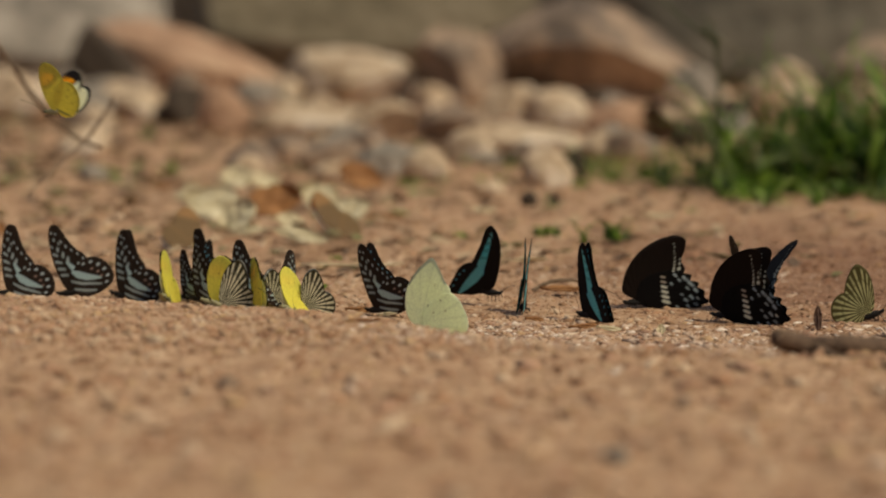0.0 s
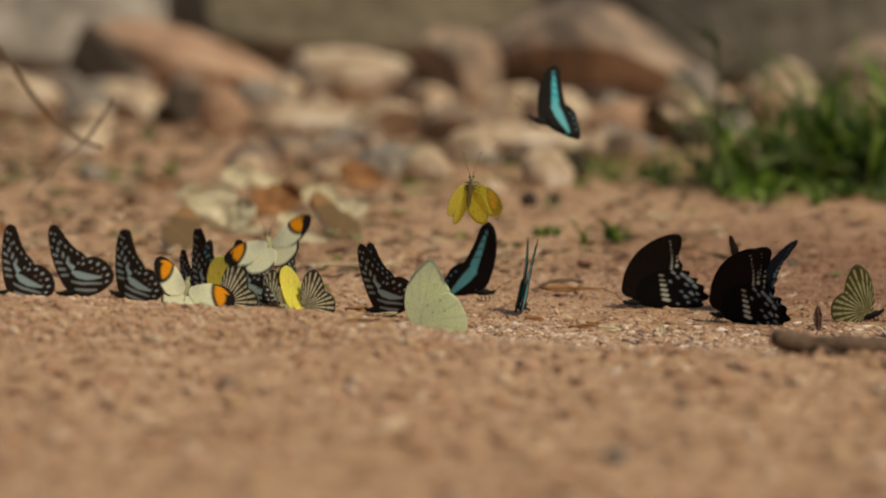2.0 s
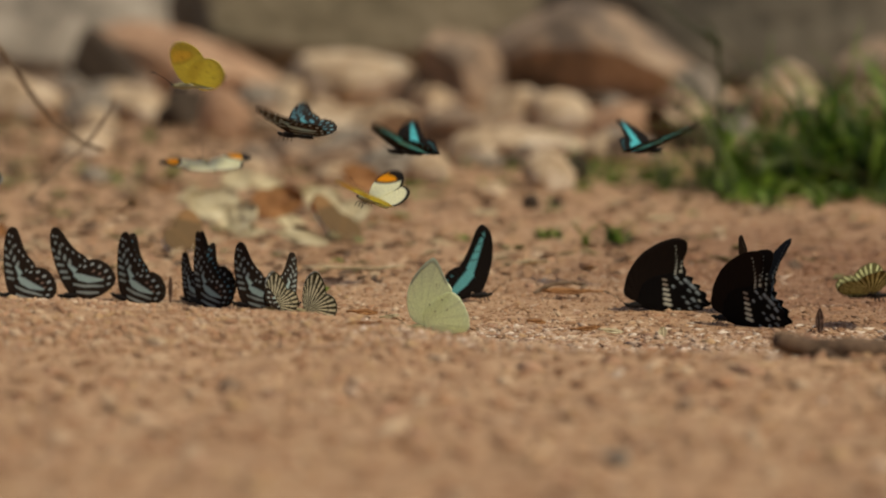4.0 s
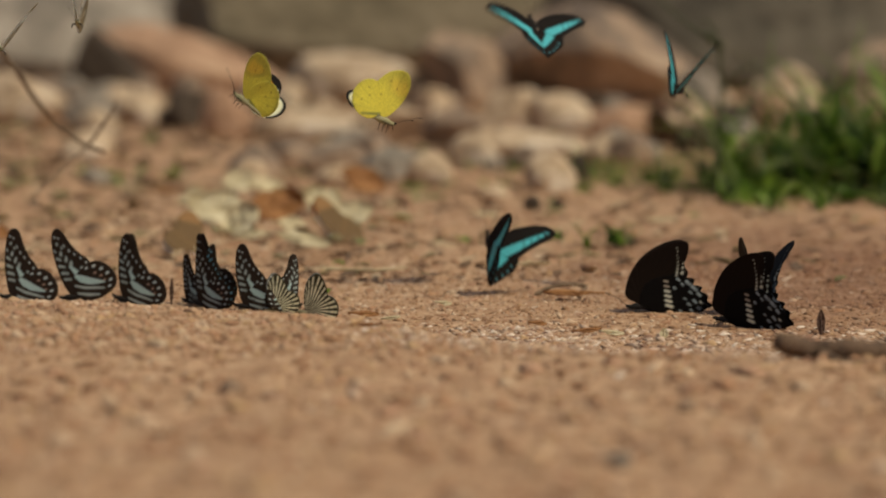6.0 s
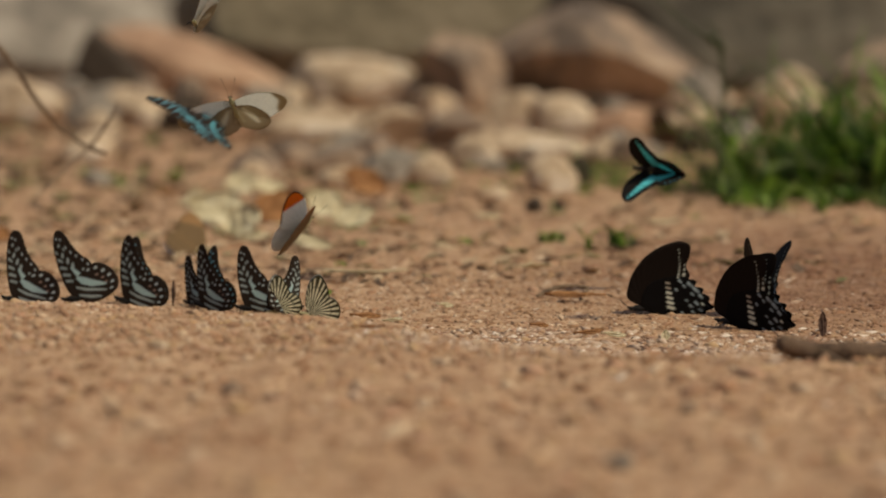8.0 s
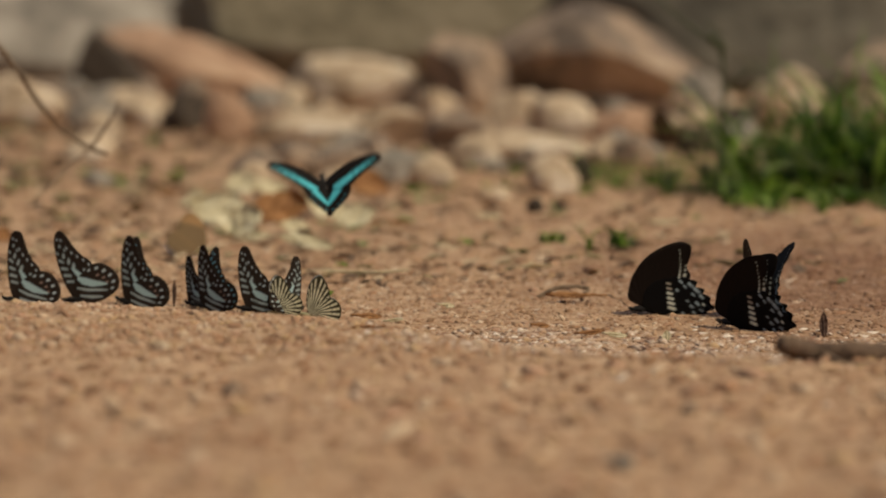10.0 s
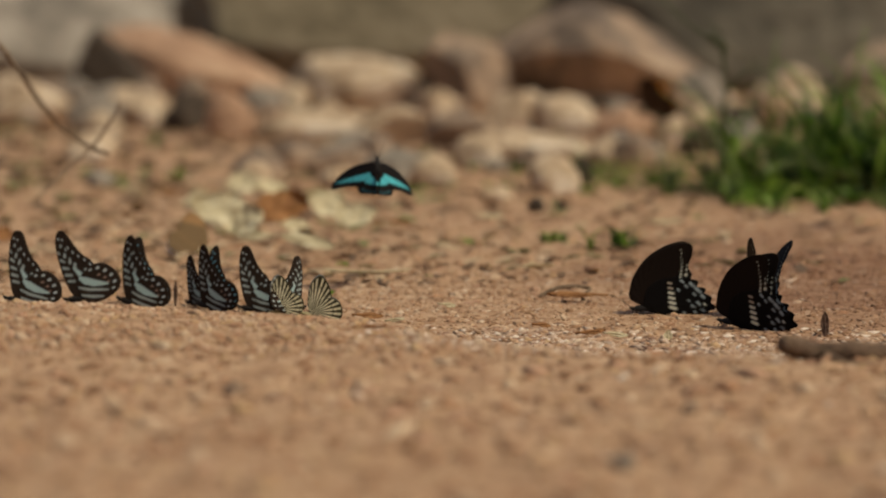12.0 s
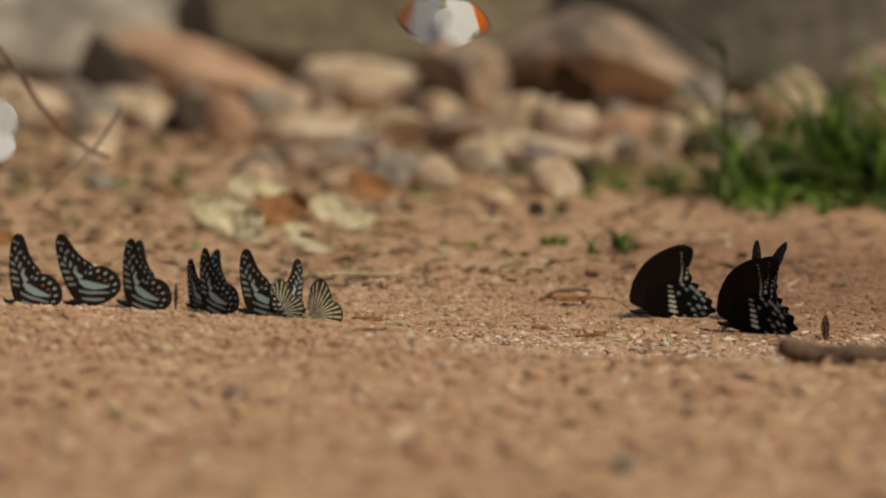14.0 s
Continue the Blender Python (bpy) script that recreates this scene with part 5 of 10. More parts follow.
        (7.15, pose(-0.1847, 2.460, 0.1490, 2, -10, 134)), (7.2, pose(-0.1911, 2.460, 0.1424, 0, 0, 180)), (7.3, pose(-0.2035, 2.460, 0.1391, 0, 0, 180)),
        (7.4, pose(-0.2224, 2.460, 0.1348, 0, 0, 150)), (7.5, pose(-0.2345, 2.460, 0.1255, 5, -7, 145)), (7.6, pose(-0.2510, 2.460, 0.1260, 0, -15, 100)),
        (7.65, pose(-0.2536, 2.460, 0.1277, -3, -7, 140)), (7.7, pose(-0.2562, 2.460, 0.1294, 0, 0, 180)), (7.8, pose(-0.2541, 2.460, 0.1443, 0, 0, 180)),
        (7.9, pose(-0.2778, 2.460, 0.1510, 0, 0, 180)), (8.07, pose(-0.2882, 2.459, 0.1511, 0, 0, 180)), (8.25, pose(-0.2959, 2.457, 0.1507, 0, 0, 180)),
        (8.43, pose(-0.3028, 2.456, 0.1488, 0, 0, 180)), (8.6, pose(-0.3110, 2.460, 0.1446, 0, 0, 180)), (8.75, pose(-0.3318, 2.474, 0.1318, 0, 0, 180)),
        (8.9, pose(-0.3554, 2.492, 0.1167, 0, 0, 180)), (9.05, pose(-0.3812, 2.511, 0.0997, 0, 0, 180)), (9.2, pose(-0.4085, 2.533, 0.0814, 0, 0, 180)),
        (9.35, pose(-0.4367, 2.555, 0.0624, 0, 0, 180)), (9.5, pose(-0.4651, 2.577, 0.0432, 0, 0, 180)), (9.65, pose(-0.4931, 2.599, 0.0244, 0, 0, 180)),
        (9.8, pose(-0.5200, 2.620, 0.0065, 0, 0, 180)), (14, pose(-0.5200, 2.620, 0.0065, 0, 0, 180))])
    walk(yellow_a[1], [
        (0, left(92)), (0.1, left(66)), (0.2, left(47)), (0.3, left(20)), (0.4, left(-2)), (0.5, left(50)), (0.6, left(84)),
        (0.7, left(66)), (0.8, left(40)), (0.833, left(22)), (0.867, left(1)), (0.9, left(-18)), (1, left(-38)), (1.1, left(-28)),
        (1.2, left(-8)), (1.3, left(31)), (1.333, left(44)), (1.367, left(59)), (1.4, left(73)), (1.5, left(92)), (1.6, left(89)),
        (1.7, left(66)), (1.75, left(72)), (1.8, left(80)), (1.833, left(60)), (1.867, left(40)), (1.9, left(20)), (1.95, left(-21)),
        (2, left(-62)), (2.1, left(-35)), (2.15, left(-48)), (2.2, left(-60)), (2.25, left(5)), (2.3, left(70)), (2.4, left(84)),
        (2.5, left(86)), (2.6, left(84)), (2.7, left(84)), (2.8, left(80)), (2.9, left(70)), (2.95, left(14)), (3, left(-42)),
        (3.033, left(-28)), (3.067, left(-14)), (3.1, left(0)), (3.2, left(50)), (3.34, left(72)), (3.49, left(0)), (3.63, left(72)),
        (3.77, left(0)), (3.91, left(72)), (4.06, left(0)), (4.2, left(60)), (4.34, left(72)), (4.49, left(0)), (4.63, left(72)),
        (4.77, left(0)), (4.91, left(72)), (5.06, left(0)), (5.2, left(30)), (5.3, left(10)), (5.4, left(59)), (5.5, left(71)),
        (5.6, left(83)), (5.7, left(84)), (5.8, left(81)), (5.9, left(72)), (6, left(53)), (6.1, left(52)), (6.2, left(-13)),
        (6.3, left(-20)), (6.35, left(10)), (6.4, left(41)), (6.5, left(72)), (6.6, left(85)), (6.7, left(84)), (6.75, left(47)),
        (6.8, left(10)), (6.9, left(5)), (7, left(15)), (7.1, left(30)), (7.15, left(57)), (7.2, left(84)), (7.3, left(84)),
        (7.4, left(5)), (7.5, left(0)), (7.6, left(10)), (7.65, left(25)), (7.7, left(40)), (7.8, left(70)), (7.9, left(80)),
        (8.07, left(72)), (8.25, left(0)), (8.43, left(72)), (8.6, left(60)), (8.75, left(72)), (8.9, left(0)), (9.05, left(72)),
        (9.2, left(0)), (9.35, left(72)), (9.5, left(0)), (9.65, left(72)), (9.8, left(85)), (14, left(85))])
    walk(yellow_a[2], [
        (0, right(39)), (0.1, right(28)), (0.2, right(18)), (0.3, right(5)), (0.4, right(15)), (0.5, right(42)), (0.6, right(78)),
        (0.7, right(60)), (0.8, right(-2)), (0.833, right(-9)), (0.867, right(-15)), (0.9, right(-22)), (1, right(-50)), (1.1, right(-34)),
        (1.2, right(-7)), (1.3, right(-5)), (1.333, right(12)), (1.367, right(28)), (1.4, right(45)), (1.5, right(83)), (1.6, right(85)),
        (1.7, right(80)), (1.75, right(38)), (1.8, right(-5)), (1.833, right(-17)), (1.867, right(-28)), (1.9, right(-40)), (1.95, right(-49)),
        (2, right(-58)), (2.1, right(-40)), (2.15, right(-25)), (2.2, right(-10)), (2.25, right(32)), (2.3, right(75)), (2.4, right(84)),
        (2.5, right(84)), (2.6, right(80)), (2.7, right(80)), (2.8, right(75)), (2.9, right(30)), (2.95, right(-4)), (3, right(-38)),
        (3.033, right(-19)), (3.067, right(1)), (3.1, right(20)), (3.2, right(40)), (3.34, right(72)), (3.49, right(0)), (3.63, right(72)),
        (3.77, right(0)), (3.91, right(72)), (4.06, right(0)), (4.2, right(40)), (4.34, right(72)), (4.49, right(0)), (4.63, right(72)),
        (4.77, right(0)), (4.91, right(72)), (5.06, right(0)), (5.2, right(10)), (5.3, right(8)), (5.4, right(59)), (5.5, right(69)),
        (5.6, right(93)), (5.7, right(83)), (5.8, right(84)), (5.9, right(97)), (6, right(64)), (6.1, right(33)), (6.2, right(24)),
        (6.3, right(13)), (6.35, right(7)), (6.4, right(0)), (6.5, right(64)), (6.6, right(94)), (6.7, right(87)), (6.75, right(42)),
        (6.8, right(0)), (6.9, right(5)), (7, right(5)), (7.1, right(30)), (7.15, right(57)), (7.2, right(84)), (7.3, right(84)),
        (7.4, right(30)), (7.5, right(2)), (7.6, right(5)), (7.65, right(12)), (7.7, right(20)), (7.8, right(60)), (7.9, right(70)),
        (8.07, right(72)), (8.25, right(0)), (8.43, right(72)), (8.6, right(60)), (8.75, right(72)), (8.9, right(0)), (9.05, right(72)),
        (9.2, right(0)), (9.35, right(72)), (9.5, right(0)), (9.65, right(72)), (9.8, right(85)), (14, right(85))])
    walk(yellow_b[0], [
        (0, pose(-0.1713, 2.585, 0.0042, 11, -30, -111)), (1.6, pose(-0.1710, 2.581, 0.0042, 11, -30, -111)), (1.7, pose(-0.1727, 2.585, 0.0043, 11, -30, -111)),
        (1.733, pose(-0.1697, 2.547, 0.0092, 13, -23, -159)), (1.8, pose(-0.1636, 2.470, 0.0190, 0, -15, 110)), (1.9, pose(-0.1609, 2.470, 0.0224, 0, -55, 105)),
        (2, pose(-0.1510, 2.470, 0.0202, 56, -59, 72)), (2.1, pose(-0.1493, 2.470, 0.0276, 18, -57, 95)), (2.2, pose(-0.1692, 2.470, 0.0360, 0, 0, 150)),
        (2.3, pose(-0.1757, 2.470, 0.0404, 3, -6, 151)), (2.4, pose(-0.1691, 2.470, 0.0460, 15, -18, 93)), (2.5, pose(-0.1686, 2.470, 0.0658, 32, -21, 95)),
        (2.6, pose(-0.1690, 2.470, 0.0811, 17, -39, 89)), (2.7, pose(-0.1656, 2.470, 0.0855, 5, -17, 108)), (2.8, pose(-0.1603, 2.470, 0.1087, 23, -55, 90)),
        (2.9, pose(-0.1595, 2.470, 0.1256, -3, -51, 97)), (3, pose(-0.1608, 2.470, 0.1424, 3, -46, 98)), (3.1, pose(-0.1588, 2.470, 0.1513, -3, -30, 95)),
        (3.2, pose(-0.1453, 2.470, 0.1614, 10, -18, 81)), (3.36, pose(-0.1299, 2.470, 0.1747, 8, -14, 80)), (3.52, pose(-0.1137, 2.470, 0.1907, 6, -14, 82)),
        (3.68, pose(-0.0983, 2.470, 0.2053, 4, -14, 85)), (3.84, pose(-0.0849, 2.470, 0.2154, 2, -15, 87)), (4, pose(-0.0748, 2.470, 0.2179, 0, -15, 90)),
        (4.15, pose(-0.0681, 2.470, 0.2138, 0, -15, 90)), (4.3, pose(-0.0629, 2.470, 0.2062, 0, -15, 90)), (4.45, pose(-0.0589, 2.470, 0.1960, 0, -15, 90)),
        (4.6, pose(-0.0557, 2.470, 0.1839, 0, -15, 90)), (4.75, pose(-0.0530, 2.470, 0.1707, 0, -15, 90)), (4.9, pose(-0.0504, 2.470, 0.1570, 0, -15, 90)),
        (5.05, pose(-0.0476, 2.470, 0.1436, 0, -15, 90)), (5.2, pose(-0.0442, 2.470, 0.1313, 0, -15, 90)), (5.3, pose(-0.0425, 2.470, 0.1178, 6, -10, 78)),
        (5.4, pose(-0.0443, 2.470, 0.1222, 10, -5, 80)), (5.5, pose(-0.0450, 2.470, 0.1214, -14, 3, 75)), (5.6, pose(-0.0544, 2.470, 0.1206, 8, -8, 91)),
        (5.7, pose(-0.0527, 2.470, 0.1222, 19, 1, 88)), (5.8, pose(-0.0528, 2.470, 0.1182, 10, 0, 90)), (5.9, pose(-0.0535, 2.470, 0.1215, 0, 0, 90)),
        (5.95, pose(-0.0456, 2.470, 0.1224, -2, 13, 57)), (6, pose(-0.0376, 2.470, 0.1232, -11, 23, 22)), (6.1, pose(-0.0390, 2.470, 0.1431, -14, 28, 23)),
        (6.2, pose(-0.0430, 2.470, 0.1497, 0, -10, 0)), (6.3, pose(-0.0351, 2.470, 0.1578, -1, -4, 34)), (6.4, pose(-0.0191, 2.470, 0.1708, -9, -17, 100)),
        (6.5, pose(-0.0117, 2.470, 0.1665, -20, -17, 111)), (6.6, pose(0.0056, 2.470, 0.1775, -6, -9, 99)), (6.7, pose(0.0210, 2.470, 0.1729, 6, -3, 93)),
        (6.8, pose(0.0414, 2.470, 0.1831, 0, 0, 90)), (6.9, pose(0.0658, 2.470, 0.2096, 0, 0, 90)), (7.3, pose(0.1151, 2.470, 0.2044, -1, -7, 88)),
        (7.4, pose(0.1402, 2.470, 0.1856, 2, -20, 77)), (7.433, pose(0.1448, 2.470, 0.1869, -4, -27, 58)), (7.467, pose(0.1493, 2.470, 0.1883, -7, -37, 44)),
        (7.5, pose(0.1539, 2.470, 0.1892, 0, -42, 75)), (7.533, pose(0.1618, 2.470, 0.1927, -4, -46, 44)), (7.567, pose(0.1698, 2.470, 0.1958, -2, -47, 60)),
        (7.6, pose(0.1777, 2.470, 0.1989, 1, -49, 82)), (7.74, pose(0.1969, 2.468, 0.2101, 10, -46, 67)), (7.88, pose(0.2141, 2.465, 0.2233, 13, -33, 48)),
        (8.02, pose(0.2313, 2.463, 0.2346, 12, -21, 31)), (8.16, pose(0.2503, 2.463, 0.2394, 7, -9, 15)), (8.3, pose(0.2731, 2.470, 0.2333, 0, 0, 0)),
        (8.45, pose(0.3037, 2.483, 0.2150, 0, 0, 16)), (8.6, pose(0.3365, 2.500, 0.1913, 0, 0, 37)), (8.75, pose(0.3708, 2.518, 0.1636, 0, 0, 62)),
        (8.9, pose(0.4063, 2.538, 0.1330, 0, 0, 90)), (9.05, pose(0.4425, 2.559, 0.1007, 0, 0, 118)), (9.2, pose(0.4788, 2.580, 0.0681, 0, 0, 143)),
        (9.35, pose(0.5148, 2.600, 0.0363, 0, 0, 164)), (9.5, pose(0.5500, 2.620, 0.0065, 0, 0, 180)), (14, pose(0.5500, 2.620, 0.0065, 0, 0, 180))])
    walk(yellow_b[1], [
        (0, left(90)), (1.6, left(90)), (1.7, left(60)), (1.8, left(40)), (1.9, left(0)), (2, left(12)), (2.1, left(20)),
        (2.2, left(50)), (2.3, left(56)), (2.4, left(75)), (2.5, left(10)), (2.6, left(-6)), (2.7, left(76)), (2.8, left(39)),
        (2.9, left(7)), (3, left(28)), (3.1, left(72)), (3.2, left(59)), (3.36, left(72)), (3.52, left(0)), (3.68, left(72)),
        (3.84, left(0)), (4, left(60)), (4.15, left(72)), (4.3, left(0)), (4.45, left(72)), (4.6, left(0)), (4.75, left(72)),
        (4.9, left(0)), (5.05, left(72)), (5.2, left(60)), (5.3, left(82)), (5.4, left(66)), (5.5, left(62)), (5.6, left(81)),
        (5.7, left(37)), (5.8, left(-10)), (5.9, left(-50)), (5.95, left(-2)), (6, left(45)), (6.1, left(30)), (6.2, left(84)),
        (6.3, left(87)), (6.4, left(89)), (6.5, left(92)), (6.6, left(19)), (6.7, left(-7)), (6.8, left(10)), (6.9, left(50)),
        (7.3, left(60)), (7.4, left(6)), (7.433, left(15)), (7.467, left(24)), (7.5, left(35)), (7.533, left(29)), (7.567, left(25)),
        (7.6, left(21)), (7.74, left(72)), (7.88, left(0)), (8.02, left(72)), (8.16, left(0)), (8.3, left(60)), (8.45, left(72)),
        (8.6, left(0)), (8.75, left(72)), (8.9, left(0)), (9.05, left(72)), (9.2, left(0)), (9.35, left(72)), (9.5, left(85)),
        (14, left(85))])
    walk(yellow_b[2], [
        (0, right(90)), (1.6, right(90)), (1.7, right(80)), (1.8, right(10)), (1.9, right(0)), (2, right(10)), (2.1, right(20)),
        (2.2, right(10)), (2.3, right(23)), (2.4, right(96)), (2.5, right(83)), (2.6, right(15)), (2.7, right(73)), (2.8, right(26)),
        (2.9, right(14)), (2.933, right(44)), (3, right(102)), (3.1, right(88)), (3.2, right(76)), (3.36, right(72)), (3.52, right(0)),
        (3.68, right(72)), (3.84, right(0)), (4, right(40)), (4.15, right(72)), (4.3, right(0)), (4.45, right(72)), (4.6, right(0)),
        (4.75, right(72)), (4.9, right(0)), (5.05, right(72)), (5.2, right(60)), (5.3, right(59)), (5.4, right(37)), (5.5, right(24)),
        (5.6, right(47)), (5.7, right(-1)), (5.8, right(-20)), (5.9, right(-50)), (5.95, right(15)), (6, right(80)), (6.1, right(70)),
        (6.2, right(84)), (6.3, right(81)), (6.4, right(70)), (6.5, right(19)), (6.6, right(-3)), (6.7, right(17)), (6.8, right(5)),
        (6.9, right(50)), (7.3, right(50)), (7.4, right(14)), (7.433, right(15)), (7.467, right(16)), (7.5, right(15)), (7.533, right(18)),
        (7.567, right(18)), (7.6, right(19)), (7.74, right(72)), (7.88, right(0)), (8.02, right(72)), (8.16, right(0)), (8.3, right(60)),
        (8.45, right(72)), (8.6, right(0)), (8.75, right(72)), (8.9, right(0)), (9.05, right(72)), (9.2, right(0)), (9.35, right(72)),
        (9.5, right(85)), (14, right(85))])
    walk(yellow_c[0], [
        (0, pose(-0.1133, 2.533, 0.0044, 0, 0, 108)), (1.4, pose(-0.1131, 2.529, 0.0043, 0, 0, 108)), (1.6, pose(-0.1131, 2.529, 0.0043, 0, 0, 108)),
        (1.7, pose(-0.1142, 2.450, 0.0165, 0, -15, 90)), (1.8, pose(-0.1119, 2.450, 0.0235, 1, -52, 92)), (1.9, pose(-0.1044, 2.450, 0.0323, 4, -47, 96)),
        (2, pose(-0.1014, 2.450, 0.0483, 9, -39, 102)), (2.1, pose(-0.0971, 2.450, 0.0556, 3, -47, 86)), (2.2, pose(-0.0983, 2.450, 0.0602, 1, -19, 101)),
        (2.3, pose(-0.0979, 2.450, 0.0620, 0, -20, 90)), (2.4, pose(-0.1079, 2.450, 0.0576, 0, -23, 91)), (2.5, pose(-0.1041, 2.450, 0.0599, 0, -48, 92)),
        (2.7, pose(-0.0920, 2.450, 0.0902, 0, -54, 90)), (2.8, pose(-0.0869, 2.450, 0.1049, 3, -47, 89)), (2.9, pose(-0.0844, 2.450, 0.1136, 8, -10, 91)),
        (3, pose(-0.0818, 2.450, 0.1164, 18, -5, 94)), (3.1, pose(-0.0707, 2.450, 0.1302, 14, -2, 92)), (3.2, pose(-0.0709, 2.450, 0.1371, 3, -1, 91)),
        (3.36, pose(-0.0611, 2.450, 0.1517, 0, 0, 70)), (3.52, pose(-0.0524, 2.450, 0.1664, 0, 0, 47)), (3.68, pose(-0.0424, 2.450, 0.1813, 0, 0, 23)),
        (3.84, pose(-0.0286, 2.450, 0.1964, 0, 0, 0)), (4, pose(-0.0087, 2.450, 0.2116, 0, 0, -20)), (4.16, pose(0.0176, 2.445, 0.2320, 0, 0, -16)),
        (4.32, pose(0.0486, 2.434, 0.2575, 0, 0, -12)), (4.48, pose(0.0841, 2.427, 0.2808, 0, 0, -8)), (4.64, pose(0.1238, 2.429, 0.2942, 0, 0, -4)),
        (4.8, pose(0.1674, 2.450, 0.2905, 0, 0, 0)), (4.94, pose(0.2084, 2.482, 0.2745, 0, 0, 13)), (5.08, pose(0.2512, 2.519, 0.2533, 0, 0, 28)),
        (5.22, pose(0.2955, 2.561, 0.2279, 0, 0, 46)), (5.36, pose(0.3409, 2.606, 0.1990, 0, 0, 67)), (5.5, pose(0.3871, 2.655, 0.1677, 0, 0, 90)),
        (5.64, pose(0.4339, 2.704, 0.1348, 0, 0, 113)), (5.78, pose(0.4809, 2.755, 0.1014, 0, 0, 134)), (5.92, pose(0.5278, 2.805, 0.0682, 0, 0, 152)),
        (6.06, pose(0.5743, 2.854, 0.0363, 0, 0, 167)), (6.2, pose(0.6200, 2.900, 0.0065, 0, 0, 180)), (14, pose(0.6200, 2.900, 0.0065, 0, 0, 180))])
    walk(yellow_c[1], [
        (0, left(90)), (1.4, left(90)), (1.6, left(30)), (1.7, left(5)), (1.8, left(40)), (1.9, left(10)), (2, left(-44)),
        (2.067, left(22)), (2.1, left(55)), (2.2, left(79)), (2.3, left(49)), (2.4, left(3)), (2.433, left(25)), (2.467, left(48)),
        (2.5, left(66)), (2.6, left(18)), (2.633, left(13)), (2.667, left(8)), (2.7, left(2)), (2.8, left(70)), (2.9, left(85)),
        (3, left(84)), (3.1, left(79)), (3.2, left(18)), (3.36, left(72)), (3.52, left(0)), (3.68, left(72)), (3.84, left(0)),
        (4, left(60)), (4.16, left(72)), (4.32, left(0)), (4.48, left(72)), (4.64, left(0)), (4.8, left(60)), (4.94, left(72)),
        (5.08, left(0)), (5.22, left(72)), (5.36, left(0)), (5.5, left(72)), (5.64, left(0)), (5.78, left(72)), (5.92, left(0)),
        (6.06, left(72)), (6.2, left(85)), (14, left(85))])
    walk(yellow_c[2], [
        (0, right(90)), (1.4, right(90)), (1.6, right(84)), (1.7, right(10)), (1.8, right(44)), (1.9, right(31)), (2, right(47)),
        (2.1, right(71)), (2.2, right(84)), (2.3, right(45)), (2.4, right(9)), (2.433, right(29)), (2.467, right(49)), (2.5, right(68)),
        (2.6, right(19)), (2.633, right(14)), (2.667, right(9)), (2.7, right(3)), (2.8, right(71)), (2.9, right(88)), (3, right(80)),
        (3.1, right(47)), (3.2, right(13)), (3.36, right(72)), (3.52, right(0)), (3.68, right(72)), (3.84, right(0)), (4, right(40)),
        (4.16, right(72)), (4.32, right(0)), (4.48, right(72)), (4.64, right(0)), (4.8, right(60)), (4.94, right(72)), (5.08, right(0)),
        (5.22, right(72)), (5.36, right(0)), (5.5, right(72)), (5.64, right(0)), (5.78, right(72)), (5.92, right(0)), (6.06, right(72)),
        (6.2, right(85)), (14, right(85))])
